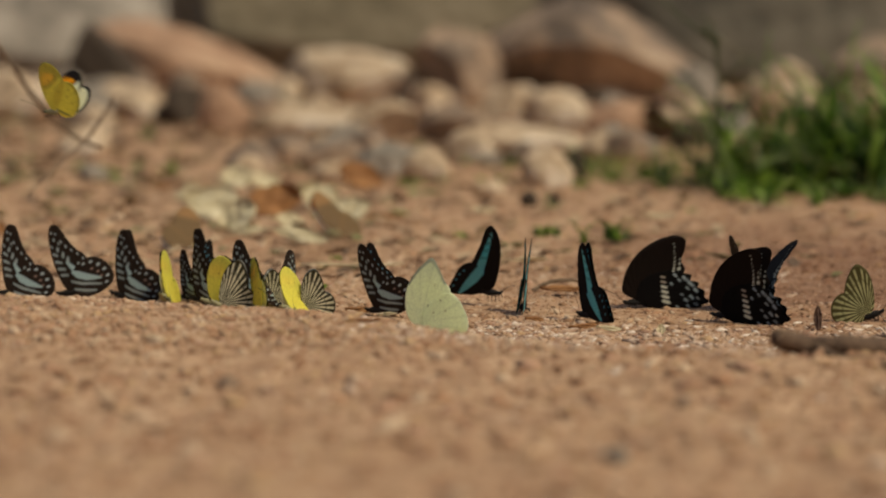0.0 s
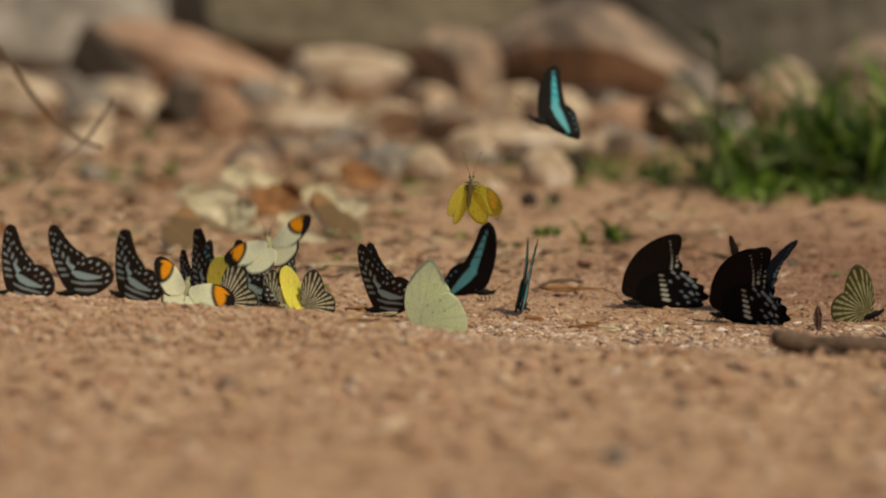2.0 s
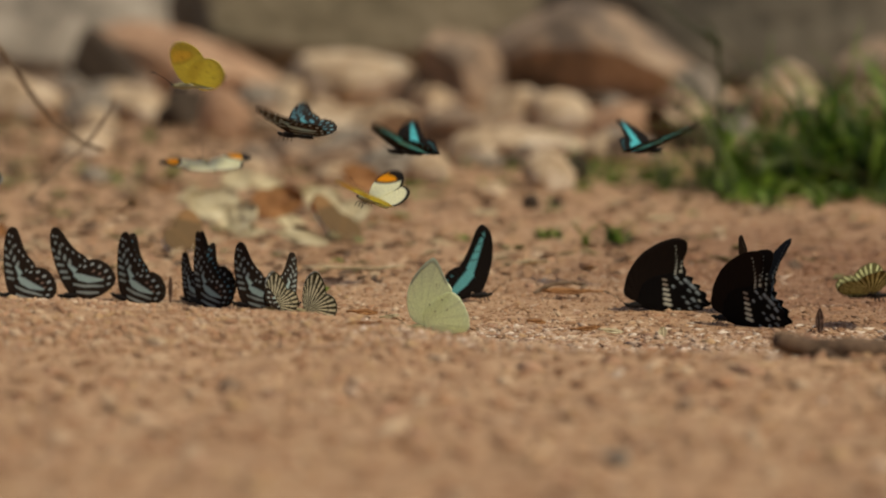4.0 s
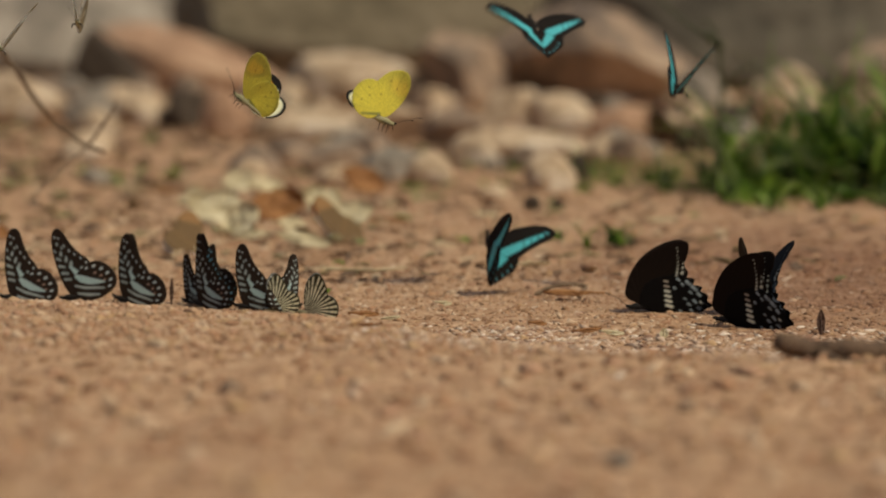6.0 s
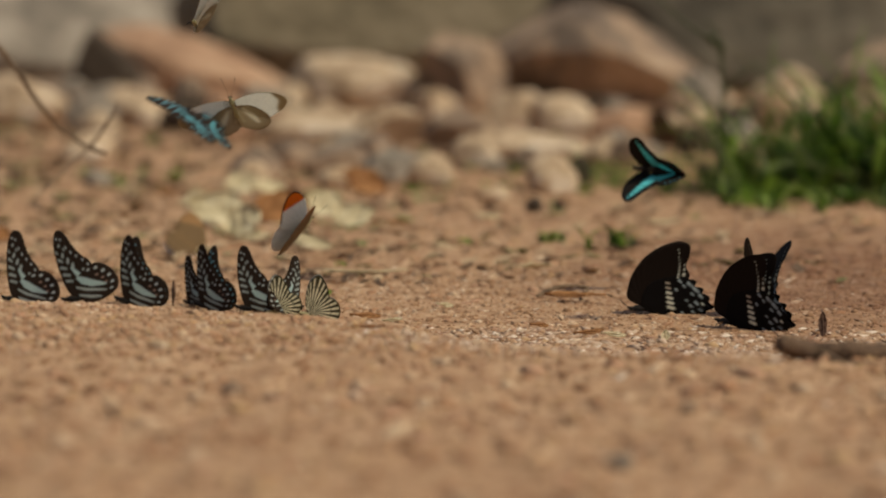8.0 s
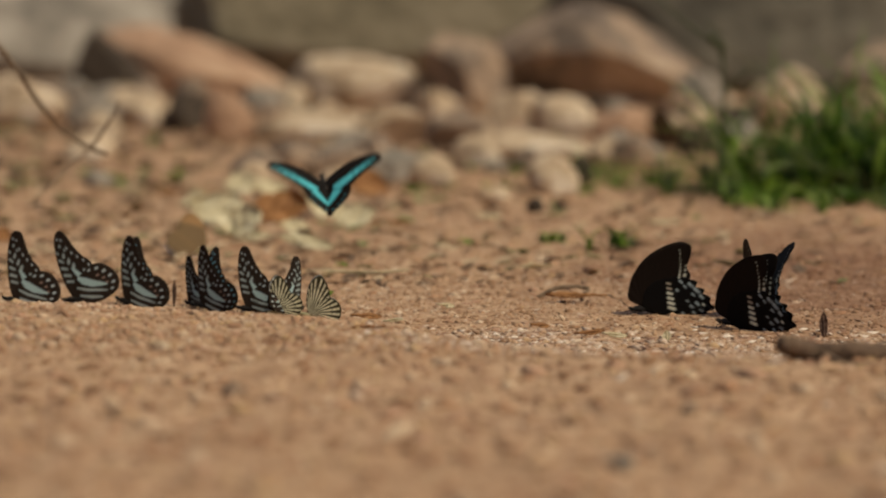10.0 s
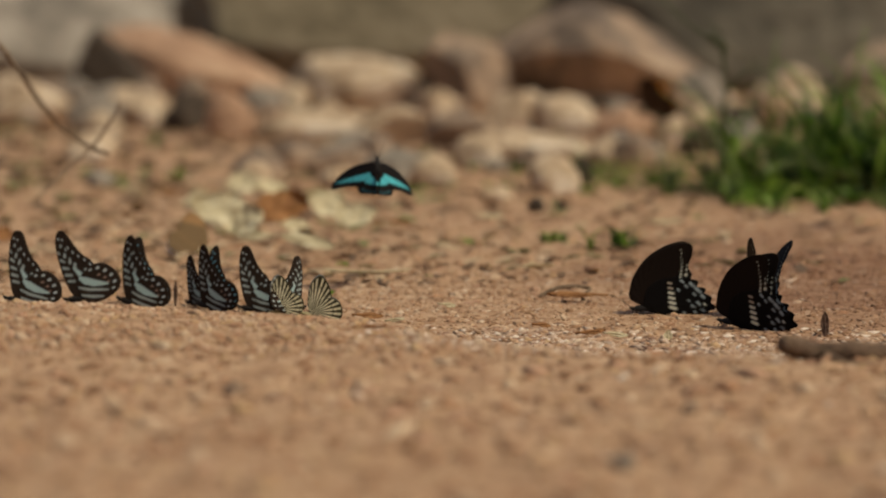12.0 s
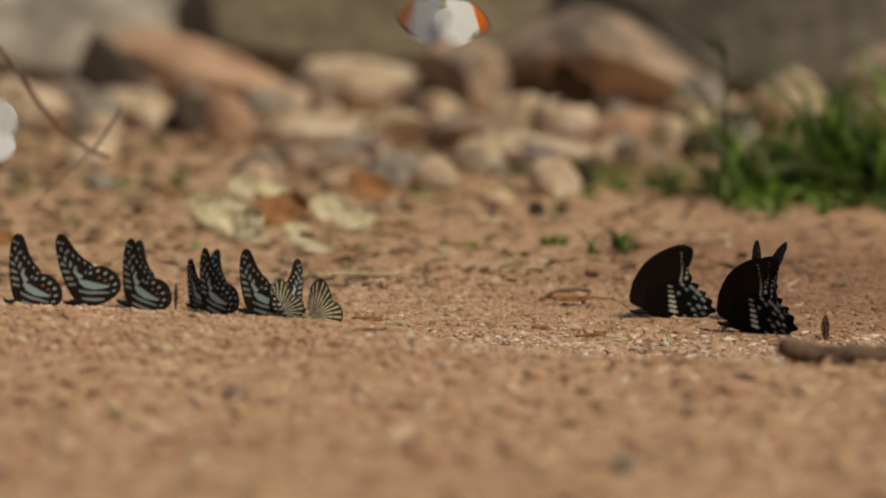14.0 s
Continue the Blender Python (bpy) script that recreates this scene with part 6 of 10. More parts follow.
    walk(yellow_d[0], [
        (0, pose(-0.0919, 2.507, 0.0045, 30, -28, -142)), (1.9, pose(-0.0918, 2.506, 0.0046, 30, -28, -142)), (2.1, pose(-0.0945, 2.515, 0.0044, 30, -28, -142)),
        (2.2, pose(-0.0955, 2.505, 0.0072, 16, -16, -166)), (2.35, pose(-0.0971, 2.489, 0.0113, -11, -12, 156)), (2.4, pose(-0.1038, 2.440, 0.0171, -20, -12, -168)),
        (2.5, pose(-0.1060, 2.440, 0.0206, -50, -28, -145)), (2.6, pose(-0.0880, 2.440, 0.0323, -23, -27, -165)), (2.7, pose(-0.0765, 2.440, 0.0367, -7, -23, -175)),
        (2.8, pose(-0.0777, 2.440, 0.0398, 1, 1, 155)), (2.9, pose(-0.0787, 2.440, 0.0472, 6, 0, 105)), (2.933, pose(-0.0797, 2.440, 0.0481, 4, 4, 78)),
        (3, pose(-0.0817, 2.440, 0.0499, -3, 8, 24)), (3.1, pose(-0.0821, 2.440, 0.0565, 1, 5, 85)), (3.2, pose(-0.0870, 2.440, 0.0645, 19, -9, 76)),
        (3.36, pose(-0.0974, 2.440, 0.0808, 15, -14, 103)), (3.52, pose(-0.1063, 2.440, 0.0981, 10, -13, 123)), (3.68, pose(-0.1162, 2.440, 0.1151, 5, -10, 144)),
        (3.84, pose(-0.1297, 2.440, 0.1305, 2, -5, 163)), (4, pose(-0.1494, 2.440, 0.1432, 0, 0, 180)), (4.16, pose(-0.1773, 2.436, 0.1549, 0, 0, 180)),
        (4.32, pose(-0.2117, 2.427, 0.1664, 0, 0, 180)), (4.48, pose(-0.2495, 2.421, 0.1751, 0, 0, 180)), (4.64, pose(-0.2876, 2.423, 0.1783, 0, 0, 180)),
        (4.8, pose(-0.3228, 2.440, 0.1733, 0, 0, 180)), (4.94, pose(-0.3513, 2.465, 0.1631, 0, 0, 180)), (5.08, pose(-0.3795, 2.495, 0.1502, 0, 0, 180)),
        (5.22, pose(-0.4074, 2.529, 0.1350, 0, 0, 180)), (5.36, pose(-0.4351, 2.565, 0.1181, 0, 0, 180)), (5.5, pose(-0.4626, 2.604, 0.0999, 0, 0, 180)),
        (5.64, pose(-0.4900, 2.643, 0.0809, 0, 0, 180)), (5.78, pose(-0.5174, 2.684, 0.0616, 0, 0, 180)), (5.92, pose(-0.5449, 2.724, 0.0424, 0, 0, 180)),
        (6.06, pose(-0.5724, 2.763, 0.0239, 0, 0, 180)), (6.2, pose(-0.6000, 2.800, 0.0065, 0, 0, 180)), (14, pose(-0.6000, 2.800, 0.0065, 0, 0, 180))])
    walk(yellow_d[1], [
        (0, left(90)), (1.9, left(90)), (2.1, left(70)), (2.2, left(12)), (2.3, left(9)), (2.35, left(41)), (2.4, left(72)),
        (2.5, left(92)), (2.6, left(86)), (2.7, left(85)), (2.8, left(84)), (2.9, left(85)), (3, left(89)), (3.1, left(76)),
        (3.2, left(10)), (3.36, left(72)), (3.52, left(0)), (3.68, left(72)), (3.84, left(0)), (4, left(60)), (4.16, left(72)),
        (4.32, left(0)), (4.48, left(72)), (4.64, left(0)), (4.8, left(60)), (4.94, left(72)), (5.08, left(0)), (5.22, left(72)),
        (5.36, left(0)), (5.5, left(72)), (5.64, left(0)), (5.78, left(72)), (5.92, left(0)), (6.06, left(72)), (6.2, left(85)),
        (14, left(85))])
    walk(yellow_d[2], [
        (0, right(90)), (1.9, right(90)), (2.1, right(84)), (2.2, right(12)), (2.3, right(15)), (2.35, right(53)), (2.4, right(92)),
        (2.5, right(87)), (2.6, right(88)), (2.7, right(83)), (2.8, right(85)), (2.9, right(81)), (3, right(89)), (3.1, right(63)),
        (3.2, right(16)), (3.36, right(72)), (3.52, right(0)), (3.68, right(72)), (3.84, right(0)), (4, right(40)), (4.16, right(72)),
        (4.32, right(0)), (4.48, right(72)), (4.64, right(0)), (4.8, right(60)), (4.94, right(72)), (5.08, right(0)), (5.22, right(72)),
        (5.36, right(0)), (5.5, right(72)), (5.64, right(0)), (5.78, right(72)), (5.92, right(0)), (6.06, right(72)), (6.2, right(85)),
        (14, right(85))])
    walk(yellow_e[0], [
        (0, pose(-0.1403, 2.553, 0.0045, 4, -20, 169)), (2.1, pose(-0.1403, 2.553, 0.0045, 4, -20, 169)), (2.5, pose(-0.1374, 2.537, 0.0045, 2, -20, 175)),
        (3.4, pose(-0.1384, 2.545, 0.0044, 2, -20, 175)), (3.55, pose(-0.1372, 2.533, 0.0159, 2, -17, 132)), (3.7, pose(-0.1360, 2.520, 0.0275, 0, -15, 90)),
        (3.84, pose(-0.1396, 2.515, 0.0572, -1, -13, 102)), (3.99, pose(-0.1420, 2.506, 0.0938, -3, -11, 115)), (4.13, pose(-0.1445, 2.498, 0.1329, -3, -9, 129)),
        (4.27, pose(-0.1483, 2.492, 0.1705, -3, -6, 142)), (4.41, pose(-0.1548, 2.492, 0.2022, -2, -4, 155)), (4.56, pose(-0.1653, 2.500, 0.2238, -1, -2, 168)),
        (4.7, pose(-0.1811, 2.520, 0.2312, 0, 0, 180)), (4.85, pose(-0.2017, 2.550, 0.2267, 0, 0, 180)), (4.99, pose(-0.2248, 2.585, 0.2161, 0, 0, 180)),
        (5.14, pose(-0.2500, 2.624, 0.2005, 0, 0, 180)), (5.28, pose(-0.2769, 2.667, 0.1807, 0, 0, 180)), (5.43, pose(-0.3052, 2.713, 0.1577, 0, 0, 180)),
        (5.57, pose(-0.3343, 2.761, 0.1325, 0, 0, 180)), (5.72, pose(-0.3640, 2.810, 0.1060, 0, 0, 180)), (5.86, pose(-0.3938, 2.859, 0.0792, 0, 0, 180)),
        (6.01, pose(-0.4233, 2.908, 0.0531, 0, 0, 180)), (6.15, pose(-0.4522, 2.955, 0.0285, 0, 0, 180)), (6.225, pose(-0.4661, 2.977, 0.0175, 0, 0, 180)),
        (6.3, pose(-0.4800, 3.000, 0.0065, 0, 0, 180)), (14, pose(-0.4800, 3.000, 0.0065, 0, 0, 180))])
    walk(yellow_e[1], [
        (0, left(85)), (2.1, left(85)), (2.5, left(82)), (3.4, left(85)), (3.55, left(52)), (3.7, left(20)), (3.84, left(72)),
        (3.99, left(0)), (4.13, left(72)), (4.27, left(0)), (4.41, left(72)), (4.56, left(0)), (4.7, left(60)), (4.85, left(72)),
        (4.99, left(0)), (5.14, left(72)), (5.28, left(0)), (5.43, left(72)), (5.57, left(0)), (5.72, left(72)), (5.86, left(0)),
        (6.01, left(72)), (6.15, left(0)), (6.225, left(42)), (6.3, left(85)), (14, left(85))])
    walk(yellow_e[2], [
        (0, right(84)), (2.1, right(84)), (2.5, right(84)), (3.4, right(84)), (3.55, right(52)), (3.7, right(20)), (3.84, right(72)),
        (3.99, right(0)), (4.13, right(72)), (4.27, right(0)), (4.41, right(72)), (4.56, right(0)), (4.7, right(40)), (4.85, right(72)),
        (4.99, right(0)), (5.14, right(72)), (5.28, right(0)), (5.43, right(72)), (5.57, right(0)), (5.72, right(72)), (5.86, right(0)),
        (6.01, right(72)), (6.15, right(0)), (6.225, right(42)), (6.3, right(85)), (14, right(85))])
    walk(blue_k[0], [
        (0, pose(0.0847, 2.486, 0.0043, 3, -1, 122)), (0.6, pose(0.0847, 2.486, 0.0042, 3, -1, 122)), (0.7, pose(0.0856, 2.502, 0.0043, 0, 0, 122)),
        (0.8, pose(0.0846, 2.501, 0.0064, -8, -5, 100)), (0.9, pose(0.0914, 2.457, 0.0158, -2, -20, 114)), (0.95, pose(0.0824, 2.502, 0.0179, 1, -36, 100)),
        (1, pose(0.0742, 2.530, 0.0227, 4, -41, 94)), (1.1, pose(0.0773, 2.617, 0.0165, 2, -40, 92)), (1.2, pose(0.0924, 2.706, 0.0233, 10, -15, 63)),
        (1.3, pose(0.1007, 2.720, 0.0246, -1, -14, 33)), (1.4, pose(0.0973, 2.720, 0.0424, -10, -37, 64)), (1.45, pose(0.0857, 2.720, 0.0485, -52, -49, 122)),
        (1.5, pose(0.0730, 2.720, 0.0564, -76, -44, 155)), (1.55, pose(0.0705, 2.720, 0.0585, -59, -37, 151)), (1.6, pose(0.0669, 2.720, 0.0626, -33, -25, 151)),
        (1.7, pose(0.0688, 2.720, 0.0650, -8, -22, 165)), (1.8, pose(0.0784, 2.720, 0.0934, 5, -8, 180)), (1.9, pose(0.0743, 2.720, 0.0984, 15, -10, 179)),
        (2, pose(0.0638, 2.720, 0.1063, 33, -20, 174)), (2.1, pose(0.0590, 2.720, 0.1076, 16, -18, 178)), (2.2, pose(0.0572, 2.720, 0.1138, 5, -16, 179)),
        (2.3, pose(0.0531, 2.720, 0.1158, 1, -6, -180)), (2.4, pose(0.0484, 2.720, 0.1156, 2, -5, -180)), (2.5, pose(0.0420, 2.720, 0.1144, 4, -10, -179)),
        (2.6, pose(0.0392, 2.720, 0.1102, 2, -8, 175)), (2.7, pose(0.0383, 2.720, 0.1080, 2, -10, 172)), (2.8, pose(0.0300, 2.720, 0.1067, 2, -13, 159)),
        (2.9, pose(0.0243, 2.720, 0.1005, -3, -12, 160)), (3, pose(0.0196, 2.720, 0.0938, -11, -9, 160)), (3.1, pose(0.0151, 2.720, 0.0933, -5, -8, 165)),
        (3.2, pose(0.0104, 2.720, 0.0825, 1, -11, 164)), (3.34, pose(0.0039, 2.720, 0.0822, 3, -10, 164)), (3.49, pose(-0.0040, 2.720, 0.0830, 2, -8, 163)),
        (3.63, pose(-0.0120, 2.720, 0.0843, 2, -7, 163)), (3.77, pose(-0.0195, 2.720, 0.0858, 1, -5, 162)), (3.91, pose(-0.0257, 2.720, 0.0875, 1, -3, 161)),
        (4.06, pose(-0.0301, 2.720, 0.0893, 1, -2, 161)), (4.2, pose(-0.0317, 2.720, 0.0910, 0, 0, 160)), (4.34, pose(-0.0302, 2.720, 0.0927, -1, -2, 150)),
        (4.49, pose(-0.0260, 2.720, 0.0946, -2, -4, 141)), (4.63, pose(-0.0198, 2.720, 0.0966, -2, -6, 130)), (4.77, pose(-0.0124, 2.720, 0.0987, -2, -9, 120)),
        (4.91, pose(-0.0045, 2.720, 0.1007, -2, -11, 110)), (5.06, pose(0.0031, 2.720, 0.1027, -1, -13, 100)), (5.2, pose(0.0097, 2.720, 0.1046, 0, -15, 90)),
        (5.3, pose(0.0133, 2.720, 0.1047, 0, -15, 90)), (5.4, pose(0.0206, 2.720, 0.1212, 5, 0, 90)), (5.5, pose(0.0231, 2.720, 0.1221, 11, -22, 122)),
        (5.6, pose(0.0234, 2.720, 0.1304, 0, -55, 90)), (5.7, pose(0.0306, 2.720, 0.1377, 0, -55, 90)), (5.8, pose(0.0376, 2.720, 0.1520, 2, -20, 95)),
        (5.9, pose(0.0447, 2.720, 0.1642, 6, -31, 104)), (6, pose(0.0567, 2.720, 0.1705, 8, -49, 120)), (6.1, pose(0.0646, 2.720, 0.1733, 3, -52, 105)),
        (6.2, pose(0.0774, 2.720, 0.1902, 3, -7, 95)), (6.36, pose(0.0860, 2.720, 0.2092, 0, 0, 73)), (6.52, pose(0.0927, 2.719, 0.2310, 0, 0, 54)),
        (6.68, pose(0.0999, 2.719, 0.2504, 0, 0, 36)), (6.84, pose(0.1114, 2.719, 0.2619, 0, 0, 17)), (7, pose(0.1305, 2.720, 0.2600, 0, 0, 0)),
        (7.14, pose(0.1594, 2.722, 0.2457, 0, 0, 13)), (7.28, pose(0.1916, 2.725, 0.2268, 0, 0, 28)), (7.42, pose(0.2266, 2.727, 0.2040, 0, 0, 46)),
        (7.56, pose(0.2639, 2.730, 0.1782, 0, 0, 67)), (7.7, pose(0.3028, 2.734, 0.1503, 0, 0, 90)), (7.84, pose(0.3426, 2.737, 0.1210, 0, 0, 113)),
        (7.98, pose(0.3828, 2.740, 0.0911, 0, 0, 134)), (8.12, pose(0.4229, 2.744, 0.0616, 0, 0, 152)), (8.26, pose(0.4622, 2.747, 0.0331, 0, 0, 167)),
        (8.4, pose(0.5000, 2.750, 0.0065, 0, 0, 180)), (14, pose(0.5000, 2.750, 0.0065, 0, 0, 180))])
    walk(blue_k[1], [
        (0, left(89)), (0.6, left(89)), (0.7, left(80)), (0.8, left(64)), (0.9, left(10)), (0.95, left(-17)), (1, left(-48)),
        (1.1, left(-14)), (1.2, left(44)), (1.3, left(56)), (1.4, left(84)), (1.45, left(66)), (1.5, left(55)), (1.55, left(51)),
        (1.6, left(54)), (1.7, left(85)), (1.8, left(85)), (1.9, left(86)), (2, left(92)), (2.1, left(87)), (2.2, left(86)),
        (2.3, left(85)), (2.4, left(85)), (2.5, left(87)), (2.6, left(84)), (2.7, left(82)), (2.8, left(84)), (2.9, left(84)),
        (3, left(84)), (3.1, left(84)), (3.2, left(84)), (3.34, left(72)), (3.49, left(0)), (3.63, left(72)), (3.77, left(0)),
        (3.91, left(72)), (4.06, left(0)), (4.2, left(60)), (4.34, left(72)), (4.49, left(0)), (4.63, left(72)), (4.77, left(0)),
        (4.91, left(72)), (5.06, left(0)), (5.2, left(60)), (5.3, left(75)), (5.4, left(20)), (5.5, left(12)), (5.6, left(-15)),
        (5.7, left(-5)), (5.8, left(54)), (5.9, left(72)), (6, left(10)), (6.1, left(-33)), (6.2, left(-1)), (6.36, left(72)),
        (6.52, left(0)), (6.68, left(72)), (6.84, left(0)), (7, left(60)), (7.14, left(72)), (7.28, left(0)), (7.42, left(72)),
        (7.56, left(0)), (7.7, left(72)), (7.84, left(0)), (7.98, left(72)), (8.12, left(0)), (8.26, left(72)), (8.4, left(85)),
        (14, left(85))])
    walk(blue_k[2], [
        (0, right(89)), (0.6, right(89)), (0.7, right(80)), (0.8, right(76)), (0.9, right(55)), (0.95, right(7)), (1, right(-50)),
        (1.1, right(-15)), (1.2, right(58)), (1.3, right(82)), (1.4, right(90)), (1.45, right(70)), (1.5, right(60)), (1.55, right(43)),
        (1.6, right(36)), (1.7, right(62)), (1.8, right(85)), (1.9, right(87)), (2, right(92)), (2.1, right(83)), (2.2, right(81)),
        (2.3, right(83)), (2.4, right(86)), (2.5, right(92)), (2.6, right(68)), (2.7, right(63)), (2.8, right(57)), (2.9, right(60)),
        (3, right(64)), (3.1, right(62)), (3.2, right(55)), (3.34, right(72)), (3.49, right(0)), (3.63, right(72)), (3.77, right(0)),
        (3.91, right(72)), (4.06, right(0)), (4.2, right(30)), (4.34, right(72)), (4.49, right(0)), (4.63, right(72)), (4.77, right(0)),
        (4.91, right(72)), (5.06, right(0)), (5.2, right(60)), (5.3, right(60)), (5.4, right(10)), (5.5, right(5)), (5.6, right(-15)),
        (5.7, right(0)), (5.8, right(55)), (5.9, right(70)), (6, right(3)), (6.1, right(-20)), (6.2, right(0)), (6.36, right(72)),
        (6.52, right(0)), (6.68, right(72)), (6.84, right(0)), (7, right(60)), (7.14, right(72)), (7.28, right(0)), (7.42, right(72)),
        (7.56, right(0)), (7.7, right(72)), (7.84, right(0)), (7.98, right(72)), (8.12, right(0)), (8.26, right(72)), (8.4, right(85)),
        (14, right(85))])
    walk(blue_i[0], [
        (0, pose(0.0283, 2.579, 0.0089, 15, 3, -28)), (5, pose(0.0204, 2.619, 0.0047, -2, -4, 22)), (5.2, pose(0.0233, 2.595, 0.0046, -2, -5, 25)),
        (5.5, pose(0.0291, 2.591, 0.0043, -7, -4, -13)), (5.6, pose(0.0265, 2.591, 0.0044, -4, -1, 17)), (5.7, pose(0.0255, 2.540, 0.0101, 9, -10, 64)),
        (5.8, pose(0.0299, 2.620, 0.0131, 13, -2, 41)), (5.9, pose(0.0356, 2.700, 0.0202, 8, -23, 59)), (6, pose(0.0274, 2.680, 0.0327, 9, -70, 105)),
        (6.1, pose(0.0266, 2.720, 0.0423, 15, -39, 85)), (6.2, pose(0.0191, 2.720, 0.0480, -11, -25, 88)), (6.3, pose(0.0234, 2.720, 0.0540, 1, -22, 75)),
        (6.4, pose(0.0305, 2.720, 0.0748, 3, -47, 83)), (6.5, pose(0.0324, 2.720, 0.0913, 11, -58, 71)), (6.6, pose(0.0392, 2.720, 0.1013, 5, -57, 76)),
        (6.7, pose(0.0330, 2.720, 0.1127, 2, -56, 87)), (6.8, pose(0.0301, 2.720, 0.1286, 1, -30, 82)), (6.9, pose(0.0269, 2.720, 0.1405, 3, -28, 77)),
        (7, pose(0.0419, 2.720, 0.1520, 7, -31, 90)), (7.1, pose(0.0413, 2.720, 0.1578, 3, -23, 85)), (7.2, pose(0.0552, 2.720, 0.1670, 1, -22, 90)),
        (7.3, pose(0.0667, 2.720, 0.1739, 8, -55, 84)), (7.4, pose(0.0618, 2.720, 0.1903, 0, -55, 90)), (7.5, pose(0.0581, 2.720, 0.2036, 0, -55, 90)),
        (7.6, pose(0.0573, 2.720, 0.2086, 0, -26, 90)), (7.76, pose(0.0613, 2.720, 0.2247, 0, 0, 73)), (7.92, pose(0.0631, 2.720, 0.2477, 0, 0, 54)),
        (8.08, pose(0.0665, 2.721, 0.2689, 0, 0, 36)), (8.24, pose(0.0754, 2.721, 0.2823, 0, 0, 17)), (8.4, pose(0.0934, 2.720, 0.2823, 0, 0, 0)),
        (8.54, pose(0.1310, 2.719, 0.2668, 0, 0, 13)), (8.68, pose(0.1741, 2.717, 0.2462, 0, 0, 28)), (8.82, pose(0.2217, 2.715, 0.2215, 0, 0, 46)),
        (8.96, pose(0.2728, 2.713, 0.1934, 0, 0, 67)), (9.1, pose(0.3265, 2.711, 0.1630, 0, 0, 90)), (9.24, pose(0.3819, 2.709, 0.1311, 0, 0, 113)),
        (9.38, pose(0.4379, 2.706, 0.0986, 0, 0, 134)), (9.52, pose(0.4935, 2.704, 0.0664, 0, 0, 152)), (9.66, pose(0.5479, 2.702, 0.0354, 0, 0, 167)),
        (9.8, pose(0.6000, 2.700, 0.0065, 0, 0, 180)), (14, pose(0.6000, 2.700, 0.0065, 0, 0, 180))])
    walk(blue_i[1], [
        (0, left(92)), (5, left(84)), (5.2, left(84)), (5.5, left(82)), (5.6, left(70)), (5.7, left(70)), (5.8, left(1)),
        (5.9, left(32)), (6, left(89)), (6.1, left(42)), (6.2, left(66)), (6.3, left(62)), (6.4, left(27)), (6.5, left(-50)),
        (6.6, left(-1)), (6.7, left(22)), (6.8, left(49)), (6.9, left(48)), (7, left(38)), (7.1, left(46)), (7.2, left(4)),
        (7.3, left(-20)), (7.4, left(20)), (7.5, left(30)), (7.6, left(40)), (7.76, left(72)), (7.92, left(0)), (8.08, left(72)),
        (8.24, left(0)), (8.4, left(60)), (8.54, left(72)), (8.68, left(0)), (8.82, left(72)), (8.96, left(0)), (9.1, left(72)),
        (9.24, left(0)), (9.38, left(72)), (9.52, left(0)), (9.66, left(72)), (9.8, left(85)), (14, left(85))])
    walk(blue_i[2], [
        (0, right(91)), (5, right(85)), (5.2, right(84)), (5.5, right(92)), (5.6, right(86)), (5.7, right(56)), (5.8, right(16)),
        (5.9, right(28)), (6, right(13)), (6.1, right(38)), (6.2, right(74)), (6.3, right(80)), (6.4, right(28)), (6.5, right(-43)),
        (6.6, right(5)), (6.7, right(22)), (6.8, right(45)), (6.9, right(66)), (7, right(48)), (7.1, right(56)), (7.2, right(5)),
        (7.3, right(0)), (7.4, right(20)), (7.5, right(30)), (7.6, right(40)), (7.76, right(72)), (7.92, right(0)), (8.08, right(72)),
        (8.24, right(0)), (8.4, right(60)), (8.54, right(72)), (8.68, right(0)), (8.82, right(72)), (8.96, right(0)), (9.1, right(72)),
        (9.24, right(0)), (9.38, right(72)), (9.52, right(0)), (9.66, right(72)), (9.8, right(85)), (14, right(85))])
